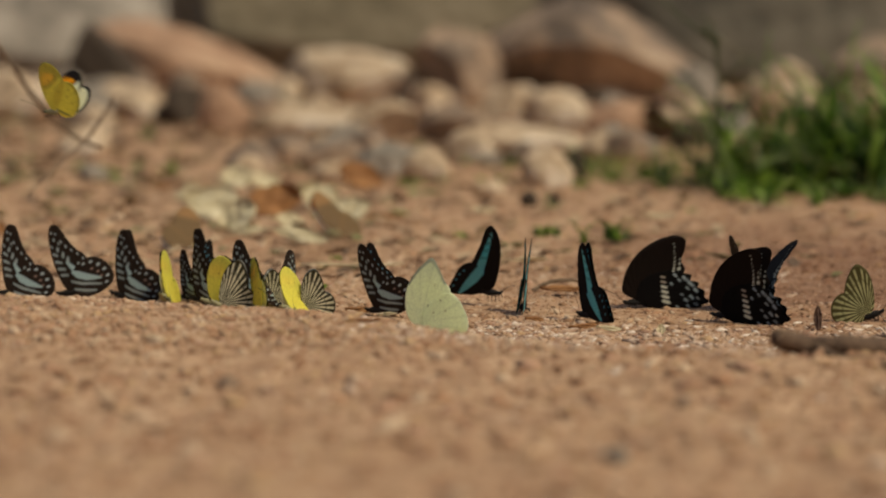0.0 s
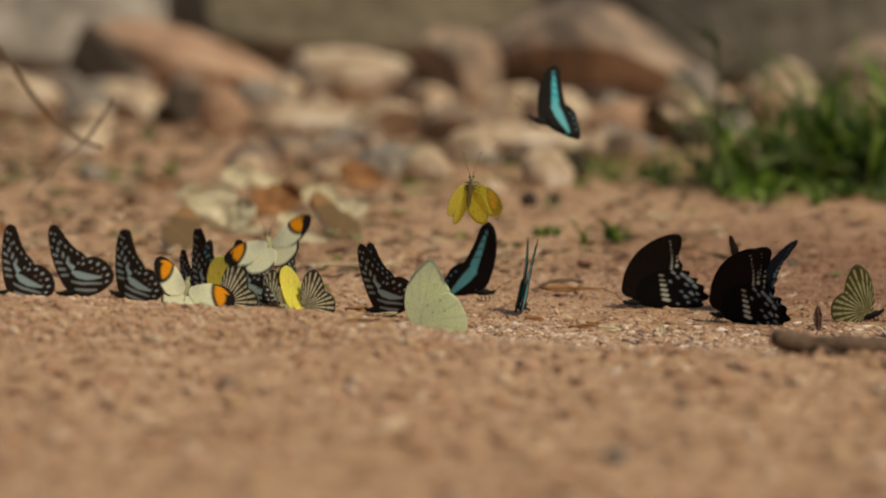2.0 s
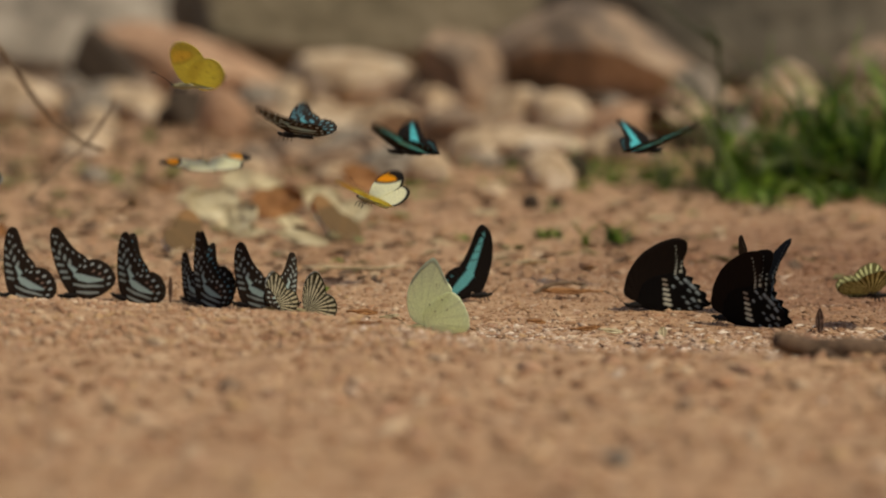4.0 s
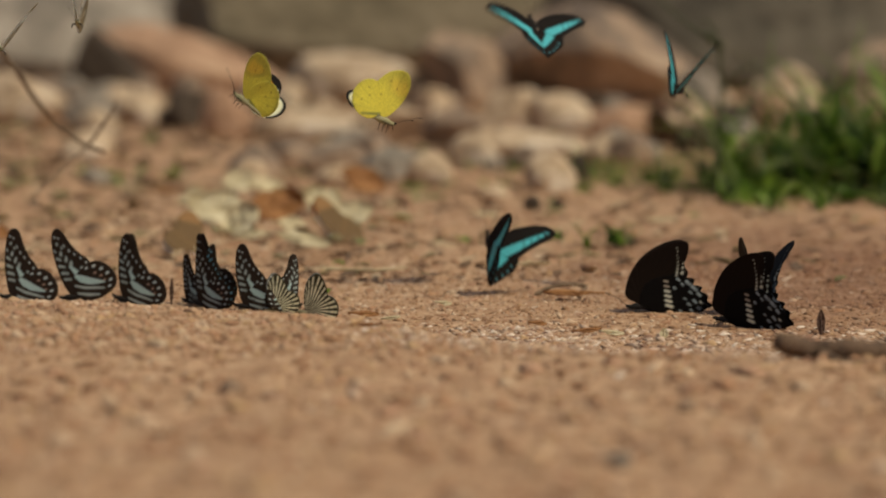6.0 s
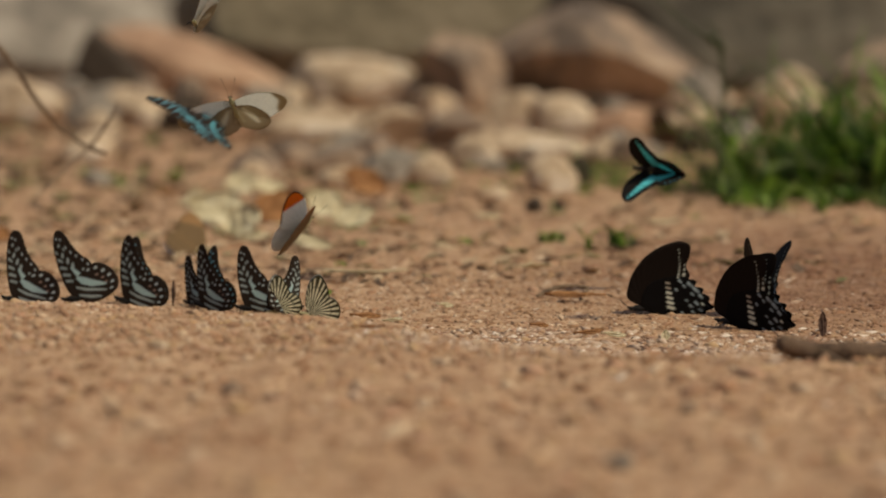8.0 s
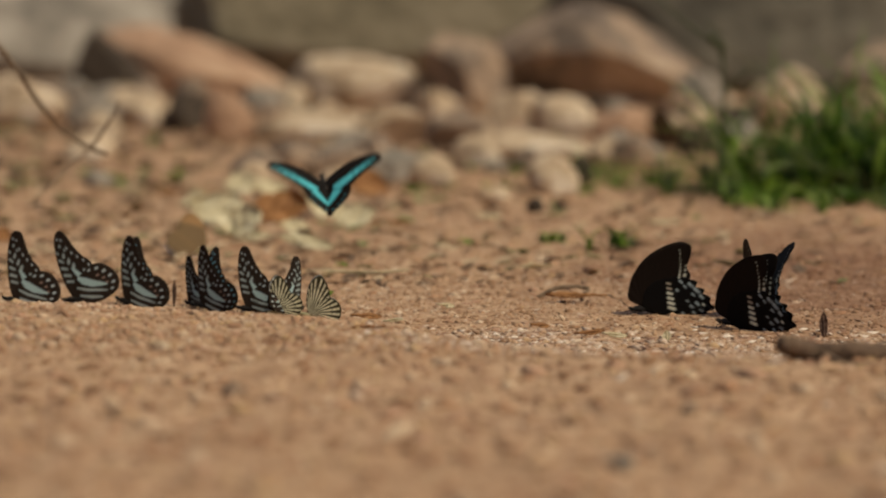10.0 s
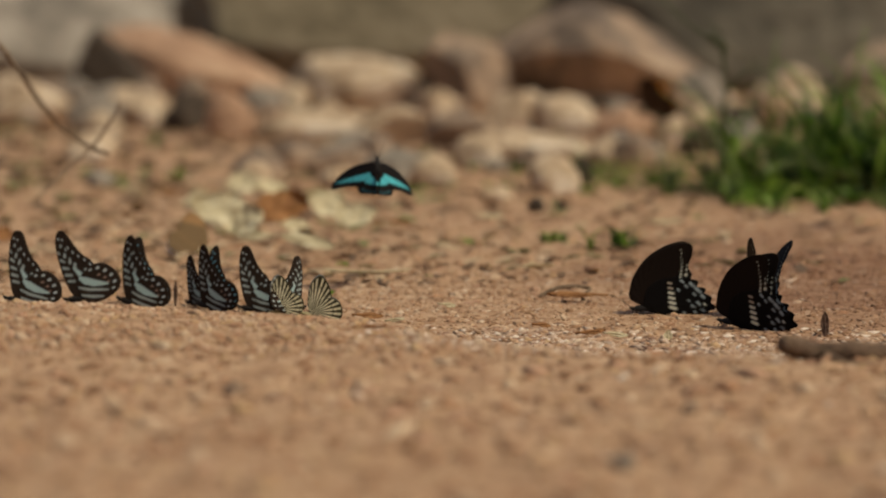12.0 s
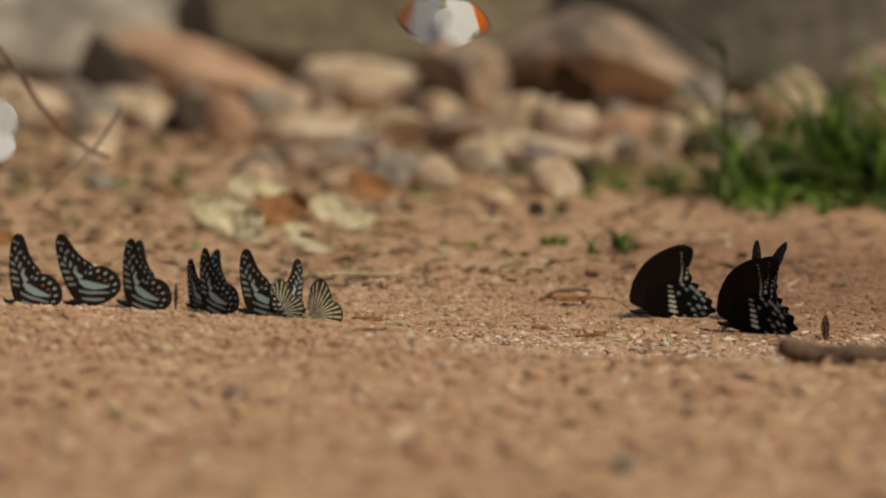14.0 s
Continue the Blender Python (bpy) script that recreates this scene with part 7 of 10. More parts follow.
    walk(blue_j[0], [
        (0, pose(0.0485, 2.537, 0.0043, 4, 0, 84)), (1.2, pose(0.0485, 2.535, 0.0042, 4, 0, 84)), (1.3, pose(0.0464, 2.535, 0.0041, 4, 0, 84)),
        (2, pose(0.0485, 2.537, 0.0043, 6, 1, 82)), (2.5, pose(0.0486, 2.539, 0.0043, 2, 0, 84)), (2.8, pose(0.0472, 2.541, 0.0043, 12, 9, 80)),
        (2.9, pose(0.0463, 2.549, 0.0042, 26, 26, 82)), (3, pose(0.0286, 2.500, 0.0095, 70, 42, 114)), (3.1, pose(0.0440, 2.620, 0.0092, 21, 31, 59)),
        (3.2, pose(0.0609, 2.720, 0.0131, 9, 8, 90)), (3.34, pose(0.0753, 2.730, 0.0261, 0, 0, 82)), (3.49, pose(0.0893, 2.733, 0.0399, 0, 0, 73)),
        (3.63, pose(0.1034, 2.733, 0.0540, 0, 0, 64)), (3.77, pose(0.1166, 2.730, 0.0680, 0, 0, 56)), (3.91, pose(0.1283, 2.725, 0.0816, 0, 0, 47)),
        (4.06, pose(0.1375, 2.722, 0.0942, 0, 0, 38)), (4.2, pose(0.1435, 2.720, 0.1056, 0, 0, 30)), (4.34, pose(0.1455, 2.720, 0.1158, 0, 0, 38)),
        (4.49, pose(0.1440, 2.720, 0.1251, 0, 0, 47)), (4.63, pose(0.1401, 2.720, 0.1338, 0, 0, 56)), (4.77, pose(0.1346, 2.720, 0.1416, 0, 0, 64)),
        (4.91, pose(0.1286, 2.720, 0.1488, 0, 0, 73)), (5.06, pose(0.1231, 2.720, 0.1553, 0, 0, 82)), (5.2, pose(0.1190, 2.720, 0.1612, 0, 0, 90)),
        (5.3, pose(0.1201, 2.720, 0.1485, 5, -14, 74)), (5.4, pose(0.1208, 2.720, 0.1438, 0, 0, 78)), (5.5, pose(0.1237, 2.720, 0.1403, 5, 1, 84)),
        (5.6, pose(0.1302, 2.720, 0.1414, 12, 0, 90)), (5.7, pose(0.1382, 2.720, 0.1366, 4, 0, 90)), (5.8, pose(0.1411, 2.720, 0.1323, 15, -10, 87)),
        (5.9, pose(0.1497, 2.720, 0.1359, 5, 0, 90)), (6, pose(0.1508, 2.720, 0.1286, 0, 0, 75)), (6.1, pose(0.1588, 2.720, 0.1268, 5, -14, 74)),
        (6.2, pose(0.1697, 2.720, 0.1177, 0, 0, 80)), (6.3, pose(0.1722, 2.720, 0.1177, 0, 0, 80)), (6.4, pose(0.1732, 2.720, 0.1104, -5, -16, 81)),
        (6.5, pose(0.1805, 2.720, 0.1012, -7, -12, 117)), (6.6, pose(0.1878, 2.720, 0.0959, -5, -14, 101)), (6.7, pose(0.1860, 2.720, 0.0843, 31, -13, 82)),
        (6.75, pose(0.1966, 2.720, 0.0756, 15, -7, 87)), (6.8, pose(0.2073, 2.720, 0.0668, 0, 0, 90)), (6.9, pose(0.2044, 2.720, 0.0614, -24, 8, 108)),
        (6.95, pose(0.2095, 2.720, 0.0635, -14, -7, 107)), (7, pose(0.2146, 2.720, 0.0656, -4, -22, 104)), (7.1, pose(0.2182, 2.720, 0.0579, -10, -11, 112)),
        (7.2, pose(0.2133, 2.720, 0.0579, 9, 3, 70)), (7.3, pose(0.2041, 2.720, 0.0517, 18, 15, 51)), (7.4, pose(0.1946, 2.720, 0.0544, -7, 0, 81)),
        (7.45, pose(0.1924, 2.720, 0.0619, -8, -16, 118)), (7.5, pose(0.1893, 2.720, 0.0695, -19, -20, 146)), (7.6, pose(0.1834, 2.720, 0.0747, -10, -11, 163)),
        (7.7, pose(0.1737, 2.720, 0.0747, -3, -11, 174)), (7.8, pose(0.1653, 2.720, 0.0747, 3, -15, 170)), (7.85, pose(0.1571, 2.720, 0.0720, -42, -15, 170)),
        (7.9, pose(0.1489, 2.720, 0.0693, -87, -15, 170)), (8, pose(0.1277, 2.720, 0.0786, -89, -8, 170)), (8.05, pose(0.1273, 2.720, 0.0786, -44, -4, 174)),
        (8.1, pose(0.1269, 2.720, 0.0786, 0, -5, 180)), (8.2, pose(0.1177, 2.720, 0.0841, 0, -3, 180)), (8.34, pose(0.0991, 2.720, 0.0873, 0, -3, 176)),
        (8.49, pose(0.0798, 2.720, 0.0910, 0, -2, 171)), (8.63, pose(0.0601, 2.720, 0.0947, 0, -2, 167)), (8.77, pose(0.0406, 2.720, 0.0979, 0, -1, 163)),
        (8.91, pose(0.0218, 2.720, 0.1003, 0, -1, 159)), (9.06, pose(0.0040, 2.720, 0.1014, 0, 0, 154)), (9.2, pose(-0.0122, 2.720, 0.1007, 0, 0, 150)),
        (9.34, pose(-0.0268, 2.720, 0.0979, -3, -7, 143)), (9.49, pose(-0.0402, 2.720, 0.0932, -6, -15, 135)), (9.63, pose(-0.0525, 2.720, 0.0872, -8, -23, 128)),
        (9.77, pose(-0.0641, 2.720, 0.0803, -9, -32, 120)), (9.91, pose(-0.0751, 2.720, 0.0733, -8, -40, 111)), (10.06, pose(-0.0859, 2.720, 0.0665, -5, -48, 102)),
        (10.2, pose(-0.0966, 2.720, 0.0606, 0, -55, 90)), (10.3, pose(-0.0954, 2.720, 0.0602, 29, -50, 69)), (10.4, pose(-0.0864, 2.720, 0.0633, 6, -51, 92)),
        (10.5, pose(-0.0878, 2.720, 0.0704, 12, -46, 95)), (10.6, pose(-0.0799, 2.720, 0.0652, 6, -38, 93)), (10.7, pose(-0.0779, 2.720, 0.0757, 16, -53, 79)),
        (10.8, pose(-0.0726, 2.720, 0.0750, -2, -48, 91)), (10.9, pose(-0.0633, 2.720, 0.0727, -10, -13, 87)), (11, pose(-0.0633, 2.720, 0.0754, -21, -8, 99)),
        (11.1, pose(-0.0605, 2.720, 0.0697, -10, -12, 95)), (11.2, pose(-0.0568, 2.720, 0.0737, -3, -2, 91)), (11.3, pose(-0.0546, 2.720, 0.0732, 0, -1, 85)),
        (11.4, pose(-0.0522, 2.720, 0.0719, 0, -2, 75)), (11.5, pose(-0.0475, 2.720, 0.0661, 0, -4, 58)), (11.6, pose(-0.0486, 2.720, 0.0681, 1, -12, 74)),
        (11.7, pose(-0.0493, 2.720, 0.0639, 3, -47, 83)), (11.8, pose(-0.0463, 2.720, 0.0626, 1, -20, 90)), (11.9, pose(-0.0447, 2.720, 0.0725, 3, -27, 91)),
        (12, pose(-0.0469, 2.720, 0.0813, 7, -45, 91)), (12.1, pose(-0.0455, 2.720, 0.0793, 4, -48, 90)), (12.2, pose(-0.0402, 2.720, 0.0822, 1, -53, 90)),
        (12.3, pose(-0.0416, 2.720, 0.0960, 1, -19, 90)), (12.4, pose(-0.0420, 2.720, 0.1056, 2, -33, 89)), (12.5, pose(-0.0399, 2.720, 0.1235, 4, -41, 88)),
        (12.6, pose(-0.0358, 2.720, 0.1267, 2, -48, 89)), (12.7, pose(-0.0306, 2.720, 0.1330, 1, -19, 81)), (12.8, pose(-0.0286, 2.720, 0.1423, 1, -14, 83)),
        (12.9, pose(-0.0278, 2.720, 0.1561, 5, -12, 77)), (13, pose(-0.0271, 2.720, 0.1614, 5, -9, 74)), (13.1, pose(-0.0242, 2.720, 0.1673, 7, -11, 76)),
        (13.2, pose(-0.0205, 2.720, 0.1702, 9, -12, 77)), (13.3, pose(-0.0206, 2.720, 0.1735, 0, -15, 85)), (13.4, pose(-0.0217, 2.720, 0.1755, 0, -15, 90)),
        (13.45, pose(-0.0193, 2.720, 0.1770, 5, -9, 82)), (13.5, pose(-0.0169, 2.720, 0.1785, 10, -2, 74)), (13.6, pose(-0.0177, 2.720, 0.1800, 5, 1, 75)),
        (13.7, pose(-0.0225, 2.720, 0.1822, 0, -55, 90)), (13.8, pose(-0.0163, 2.720, 0.1873, 0, -55, 90)), (13.9, pose(-0.0076, 2.720, 0.1920, 0, -55, 90)),
        (14, pose(-0.0044, 2.720, 0.1974, 0, -55, 90))])
    walk(blue_j[1], [
        (0, left(89)), (1.2, left(89)), (1.3, left(84)), (2, left(89)), (2.5, left(84)), (2.8, left(87)), (2.9, left(62)),
        (3, left(78)), (3.1, left(62)), (3.2, left(46)), (3.34, left(72)), (3.49, left(0)), (3.63, left(72)), (3.77, left(0)),
        (3.91, left(72)), (4.06, left(0)), (4.2, left(60)), (4.34, left(72)), (4.49, left(0)), (4.63, left(72)), (4.77, left(0)),
        (4.91, left(72)), (5.06, left(0)), (5.2, left(70)), (5.3, left(84)), (5.4, left(72)), (5.5, left(72)), (5.6, left(45)),
        (5.7, left(6)), (5.8, left(0)), (5.9, left(35)), (6, left(75)), (6.1, left(75)), (6.2, left(50)), (6.3, left(48)),
        (6.4, left(65)), (6.5, left(66)), (6.6, left(45)), (6.7, left(15)), (6.75, left(10)), (6.8, left(5)), (6.9, left(-10)),
        (6.95, left(12)), (7, left(34)), (7.1, left(58)), (7.2, left(15)), (7.3, left(31)), (7.4, left(34)), (7.45, left(26)),
        (7.5, left(24)), (7.6, left(88)), (7.7, left(85)), (7.8, left(70)), (7.85, left(56)), (7.9, left(42)), (8, left(62)),
        (8.05, left(73)), (8.1, left(84)), (8.2, left(84)), (8.34, left(72)), (8.49, left(0)), (8.63, left(72)), (8.77, left(0)),
        (8.91, left(72)), (9.06, left(0)), (9.2, left(50)), (9.34, left(72)), (9.49, left(0)), (9.63, left(72)), (9.77, left(0)),
        (9.91, left(72)), (10.06, left(0)), (10.2, left(30)), (10.3, left(4)), (10.4, left(33)), (10.5, left(68)), (10.6, left(48)),
        (10.7, left(4)), (10.8, left(24)), (10.9, left(80)), (11, left(92)), (11.1, left(79)), (11.2, left(72)), (11.3, left(64)),
        (11.4, left(58)), (11.5, left(-2)), (11.6, left(-45)), (11.7, left(8)), (11.8, left(68)), (11.9, left(26)), (12, left(-51)),
        (12.1, left(-1)), (12.2, left(48)), (12.3, left(30)), (12.4, left(2)), (12.5, left(-51)), (12.6, left(18)), (12.7, left(78)),
        (12.8, left(82)), (12.9, left(75)), (13, left(58)), (13.1, left(60)), (13.2, left(60)), (13.3, left(80)), (13.4, left(86)),
        (13.45, left(53)), (13.5, left(20)), (13.6, left(55)), (13.7, left(20)), (13.8, left(35)), (13.9, left(20)), (14, left(20))])
    walk(blue_j[2], [
        (0, right(89)), (1.2, right(89)), (1.3, right(76)), (2, right(86)), (2.5, right(84)), (2.8, right(83)), (2.9, right(22)),
        (3, right(92)), (3.1, right(12)), (3.2, right(36)), (3.34, right(72)), (3.49, right(0)), (3.63, right(72)), (3.77, right(0)),
        (3.91, right(72)), (4.06, right(0)), (4.2, right(40)), (4.34, right(72)), (4.49, right(0)), (4.63, right(72)), (4.77, right(0)),
        (4.91, right(72)), (5.06, right(0)), (5.2, right(70)), (5.3, right(72)), (5.4, right(48)), (5.5, right(48)), (5.6, right(38)),
        (5.7, right(2)), (5.8, right(-5)), (5.9, right(5)), (6, right(52)), (6.1, right(70)), (6.2, right(45)), (6.3, right(42)),
        (6.4, right(70)), (6.5, right(62)), (6.6, right(75)), (6.7, right(80)), (6.75, right(38)), (6.8, right(-5)), (6.9, right(-30)),
        (6.95, right(11)), (7, right(52)), (7.1, right(84)), (7.2, right(75)), (7.3, right(16)), (7.4, right(38)), (7.45, right(34)),
        (7.5, right(7)), (7.6, right(53)), (7.7, right(66)), (7.8, right(20)), (7.85, right(31)), (7.9, right(42)), (8, right(60)),
        (8.05, right(70)), (8.1, right(80)), (8.2, right(82)), (8.34, right(72)), (8.49, right(0)), (8.63, right(72)), (8.77, right(0)),
        (8.91, right(72)), (9.06, right(0)), (9.2, right(30)), (9.34, right(72)), (9.49, right(0)), (9.63, right(72)), (9.77, right(0)),
        (9.91, right(72)), (10.06, right(0)), (10.2, right(20)), (10.3, right(-9)), (10.4, right(27)), (10.5, right(33)), (10.6, right(27)),
        (10.7, right(6)), (10.8, right(6)), (10.9, right(50)), (11, right(39)), (11.1, right(59)), (11.2, right(58)), (11.3, right(58)),
        (11.4, right(66)), (11.5, right(20)), (11.6, right(-19)), (11.7, right(6)), (11.8, right(58)), (11.9, right(22)), (12, right(-51)),
        (12.1, right(-2)), (12.2, right(45)), (12.3, right(28)), (12.4, right(-1)), (12.5, right(-51)), (12.6, right(14)), (12.7, right(62)),
        (12.8, right(66)), (12.9, right(60)), (13, right(62)), (13.1, right(60)), (13.2, right(62)), (13.3, right(70)), (13.4, right(80)),
        (13.45, right(38)), (13.5, right(-4)), (13.6, right(-40)), (13.7, right(10)), (13.8, right(35)), (13.9, right(20)), (14, right(20))])
    walk(jay_h[0], [
        (0, pose(-0.0393, 2.514, 0.0043, 0, 2, 148)), (2.4, pose(-0.0393, 2.515, 0.0042, 0, 2, 148)), (2.5, pose(-0.0413, 2.515, 0.0042, 0, 2, 148)),
        (2.6, pose(-0.0439, 2.523, 0.0042, 0, 0, 160)), (2.7, pose(-0.0434, 2.490, 0.0092, -38, -26, 146)), (2.8, pose(-0.0505, 2.550, 0.0137, -32, -45, 132)),
        (2.85, pose(-0.0530, 2.550, 0.0204, 10, -35, 70)), (2.9, pose(-0.0557, 2.550, 0.0273, 27, -20, 42)), (3, pose(-0.0476, 2.550, 0.0416, 37, -67, 57)),
        (3.1, pose(-0.0414, 2.550, 0.0464, 26, -22, 47)), (3.2, pose(-0.0473, 2.550, 0.0536, 13, -20, 68)), (3.34, pose(-0.0549, 2.550, 0.0613, 7, -11, 82)),
        (3.49, pose(-0.0633, 2.550, 0.0722, 5, -11, 99)), (3.63, pose(-0.0716, 2.550, 0.0829, 3, -9, 116)), (3.77, pose(-0.0798, 2.550, 0.0932, 1, -7, 133)),
        (3.91, pose(-0.0881, 2.550, 0.1032, 0, -5, 150)), (4.06, pose(-0.0965, 2.550, 0.1126, 0, -2, 166)), (4.2, pose(-0.1050, 2.550, 0.1215, 0, 0, 180)),
        (4.34, pose(-0.1137, 2.550, 0.1297, -5, -6, 169)), (4.49, pose(-0.1226, 2.550, 0.1374, -9, -14, 158)), (4.63, pose(-0.1317, 2.550, 0.1445, -12, -22, 147)),
        (4.77, pose(-0.1407, 2.550, 0.1513, -13, -32, 135)), (4.91, pose(-0.1496, 2.550, 0.1577, -12, -41, 122)), (5.06, pose(-0.1583, 2.550, 0.1640, -8, -49, 107)),
        (5.2, pose(-0.1668, 2.550, 0.1701, 0, -55, 90)), (5.3, pose(-0.1689, 2.550, 0.1696, 13, -24, 89)), (5.4, pose(-0.1840, 2.550, 0.1771, 18, -51, 99)),
        (5.5, pose(-0.1921, 2.550, 0.2006, 19, -45, 102)), (5.6, pose(-0.1798, 2.550, 0.1993, 9, -50, 95)), (5.76, pose(-0.1932, 2.549, 0.2117, -10, -46, 113)),
        (5.92, pose(-0.2071, 2.546, 0.2319, -13, -33, 132)), (6.08, pose(-0.2232, 2.543, 0.2505, -12, -21, 149)), (6.24, pose(-0.2433, 2.544, 0.2615, -7, -9, 165)),
        (6.4, pose(-0.2692, 2.550, 0.2588, 0, 0, 180)), (6.55, pose(-0.3082, 2.563, 0.2405, 0, 0, 180)), (6.7, pose(-0.3525, 2.579, 0.2152, 0, 0, 180)),
        (6.85, pose(-0.4007, 2.597, 0.1845, 0, 0, 180)), (7, pose(-0.4518, 2.617, 0.1500, 0, 0, 180)), (7.15, pose(-0.5044, 2.638, 0.1133, 0, 0, 180)),
        (7.3, pose(-0.5575, 2.660, 0.0761, 0, 0, 180)), (7.45, pose(-0.6097, 2.680, 0.0399, 0, 0, 180)), (7.6, pose(-0.6600, 2.700, 0.0065, 0, 0, 180)),
        (14, pose(-0.6600, 2.700, 0.0065, 0, 0, 180))])
    walk(jay_h[1], [
        (0, left(85)), (2.4, left(85)), (2.5, left(84)), (2.6, left(70)), (2.7, left(20)), (2.8, left(23)), (2.85, left(45)),
        (2.9, left(68)), (3, left(92)), (3.1, left(78)), (3.2, left(73)), (3.34, left(72)), (3.49, left(0)), (3.63, left(72)),
        (3.77, left(0)), (3.91, left(72)), (4.06, left(0)), (4.2, left(60)), (4.34, left(72)), (4.49, left(0)), (4.63, left(72)),
        (4.77, left(0)), (4.91, left(72)), (5.06, left(0)), (5.2, left(20)), (5.3, left(-10)), (5.4, left(-5)), (5.5, left(-5)),
        (5.6, left(0)), (5.76, left(72)), (5.92, left(0)), (6.08, left(72)), (6.24, left(0)), (6.4, left(60)), (6.55, left(72)),
        (6.7, left(0)), (6.85, left(72)), (7, left(0)), (7.15, left(72)), (7.3, left(0)), (7.45, left(72)), (7.6, left(85)),
        (14, left(85))])
    walk(jay_h[2], [
        (0, right(84)), (2.4, right(84)), (2.5, right(84)), (2.6, right(20)), (2.7, right(10)), (2.8, right(16)), (2.85, right(43)),
        (2.9, right(71)), (3, right(38)), (3.1, right(71)), (3.2, right(80)), (3.34, right(72)), (3.49, right(0)), (3.63, right(72)),
        (3.77, right(0)), (3.91, right(72)), (4.06, right(0)), (4.2, right(30)), (4.34, right(72)), (4.49, right(0)), (4.63, right(72)),
        (4.77, right(0)), (4.91, right(72)), (5.06, right(0)), (5.2, right(20)), (5.3, right(-15)), (5.4, right(-10)), (5.5, right(-10)),
        (5.6, right(0)), (5.76, right(72)), (5.92, right(0)), (6.08, right(72)), (6.24, right(0)), (6.4, right(60)), (6.55, right(72)),
        (6.7, right(0)), (6.85, right(72)), (7, right(0)), (7.15, right(72)), (7.3, right(0)), (7.45, right(72)), (7.6, right(85)),
        (14, right(85))])
    walk(jay_i[0], [
        (0, pose(-0.1477, 2.611, 0.0042, 0, 0, 132)), (3.2, pose(-0.1478, 2.611, 0.0042, 0, 0, 132)), (5.3, pose(-0.1473, 2.607, 0.0043, 0, 0, 132)),
        (6.6, pose(-0.1473, 2.601, 0.0044, 0, 0, 132)), (6.8, pose(-0.1469, 2.605, 0.0042, 0, 0, 140)), (6.9, pose(-0.1542, 2.540, 0.0105, 0, 0, 150)),
        (7, pose(-0.1692, 2.560, 0.0094, 0, 0, 110)), (7.1, pose(-0.1714, 2.620, 0.0172, 0, -20, 110)), (7.2, pose(-0.1535, 2.500, 0.0481, 32, -50, 64)),
        (7.3, pose(-0.1492, 2.500, 0.0566, 0, -55, 90)), (7.4, pose(-0.1479, 2.500, 0.0650, 0, -15, 90)), (7.5, pose(-0.1527, 2.500, 0.0704, 4, -17, 117)),
        (7.55, pose(-0.1515, 2.500, 0.0782, 18, -10, 102)), (7.6, pose(-0.1503, 2.500, 0.0860, 30, 0, 90)), (7.7, pose(-0.1536, 2.500, 0.0888, 40, 0, 90)),
        (7.8, pose(-0.1646, 2.500, 0.0981, 31, -55, 91)), (7.9, pose(-0.1633, 2.500, 0.1099, 15, -46, 107)), (8, pose(-0.1493, 2.500, 0.1237, 18, -39, 136)),
        (8.1, pose(-0.1337, 2.500, 0.1352, 0, -45, 119)), (8.2, pose(-0.1336, 2.500, 0.1420, 18, -18, 94)), (8.34, pose(-0.1237, 2.496, 0.1690, 15, -10, 70)),
        (8.48, pose(-0.1078, 2.488, 0.2026, 12, -6, 52)), (8.62, pose(-0.0943, 2.482, 0.2342, 9, -3, 34)), (8.76, pose(-0.0907, 2.484, 0.2559, 4, -1, 16)),
        (8.9, pose(-0.1046, 2.500, 0.2598, 0, 0, 0)), (9.04, pose(-0.1411, 2.536, 0.2462, 0, 0, 14)), (9.19, pose(-0.1853, 2.579, 0.2258, 0, 0, 32)),
        (9.33, pose(-0.2356, 2.627, 0.1999, 0, 0, 53)), (9.48, pose(-0.2904, 2.678, 0.1700, 0, 0, 77)), (9.62, pose(-0.3483, 2.733, 0.1373, 0, 0, 103)),
        (9.77, pose(-0.4078, 2.788, 0.1032, 0, 0, 127)), (9.91, pose(-0.4672, 2.844, 0.0692, 0, 0, 148)), (10.06, pose(-0.5251, 2.898, 0.0365, 0, 0, 166)),
        (10.13, pose(-0.5526, 2.924, 0.0215, 0, 0, 173)), (10.2, pose(-0.5800, 2.950, 0.0065, 0, 0, 180)), (14, pose(-0.5800, 2.950, 0.0065, 0, 0, 180))])
    walk(jay_i[1], [
        (0, left(90)), (3.2, left(90)), (5.3, left(90)), (6.6, left(90)), (6.8, left(60)), (6.9, left(20)), (7, left(10)),
        (7.1, left(20)), (7.2, left(10)), (7.3, left(30)), (7.4, left(75)), (7.5, left(84)), (7.55, left(72)), (7.6, left(60)),
        (7.7, left(10)), (7.8, left(-31)), (7.9, left(18)), (8, left(-6)), (8.1, left(33)), (8.2, left(79)), (8.34, left(72)),
        (8.48, left(0)), (8.62, left(72)), (8.76, left(0)), (8.9, left(60)), (9.04, left(72)), (9.19, left(0)), (9.33, left(72)),
        (9.48, left(0)), (9.62, left(72)), (9.77, left(0)), (9.91, left(72)), (10.06, left(0)), (10.13, left(42)), (10.2, left(85)),
        (14, left(85))])
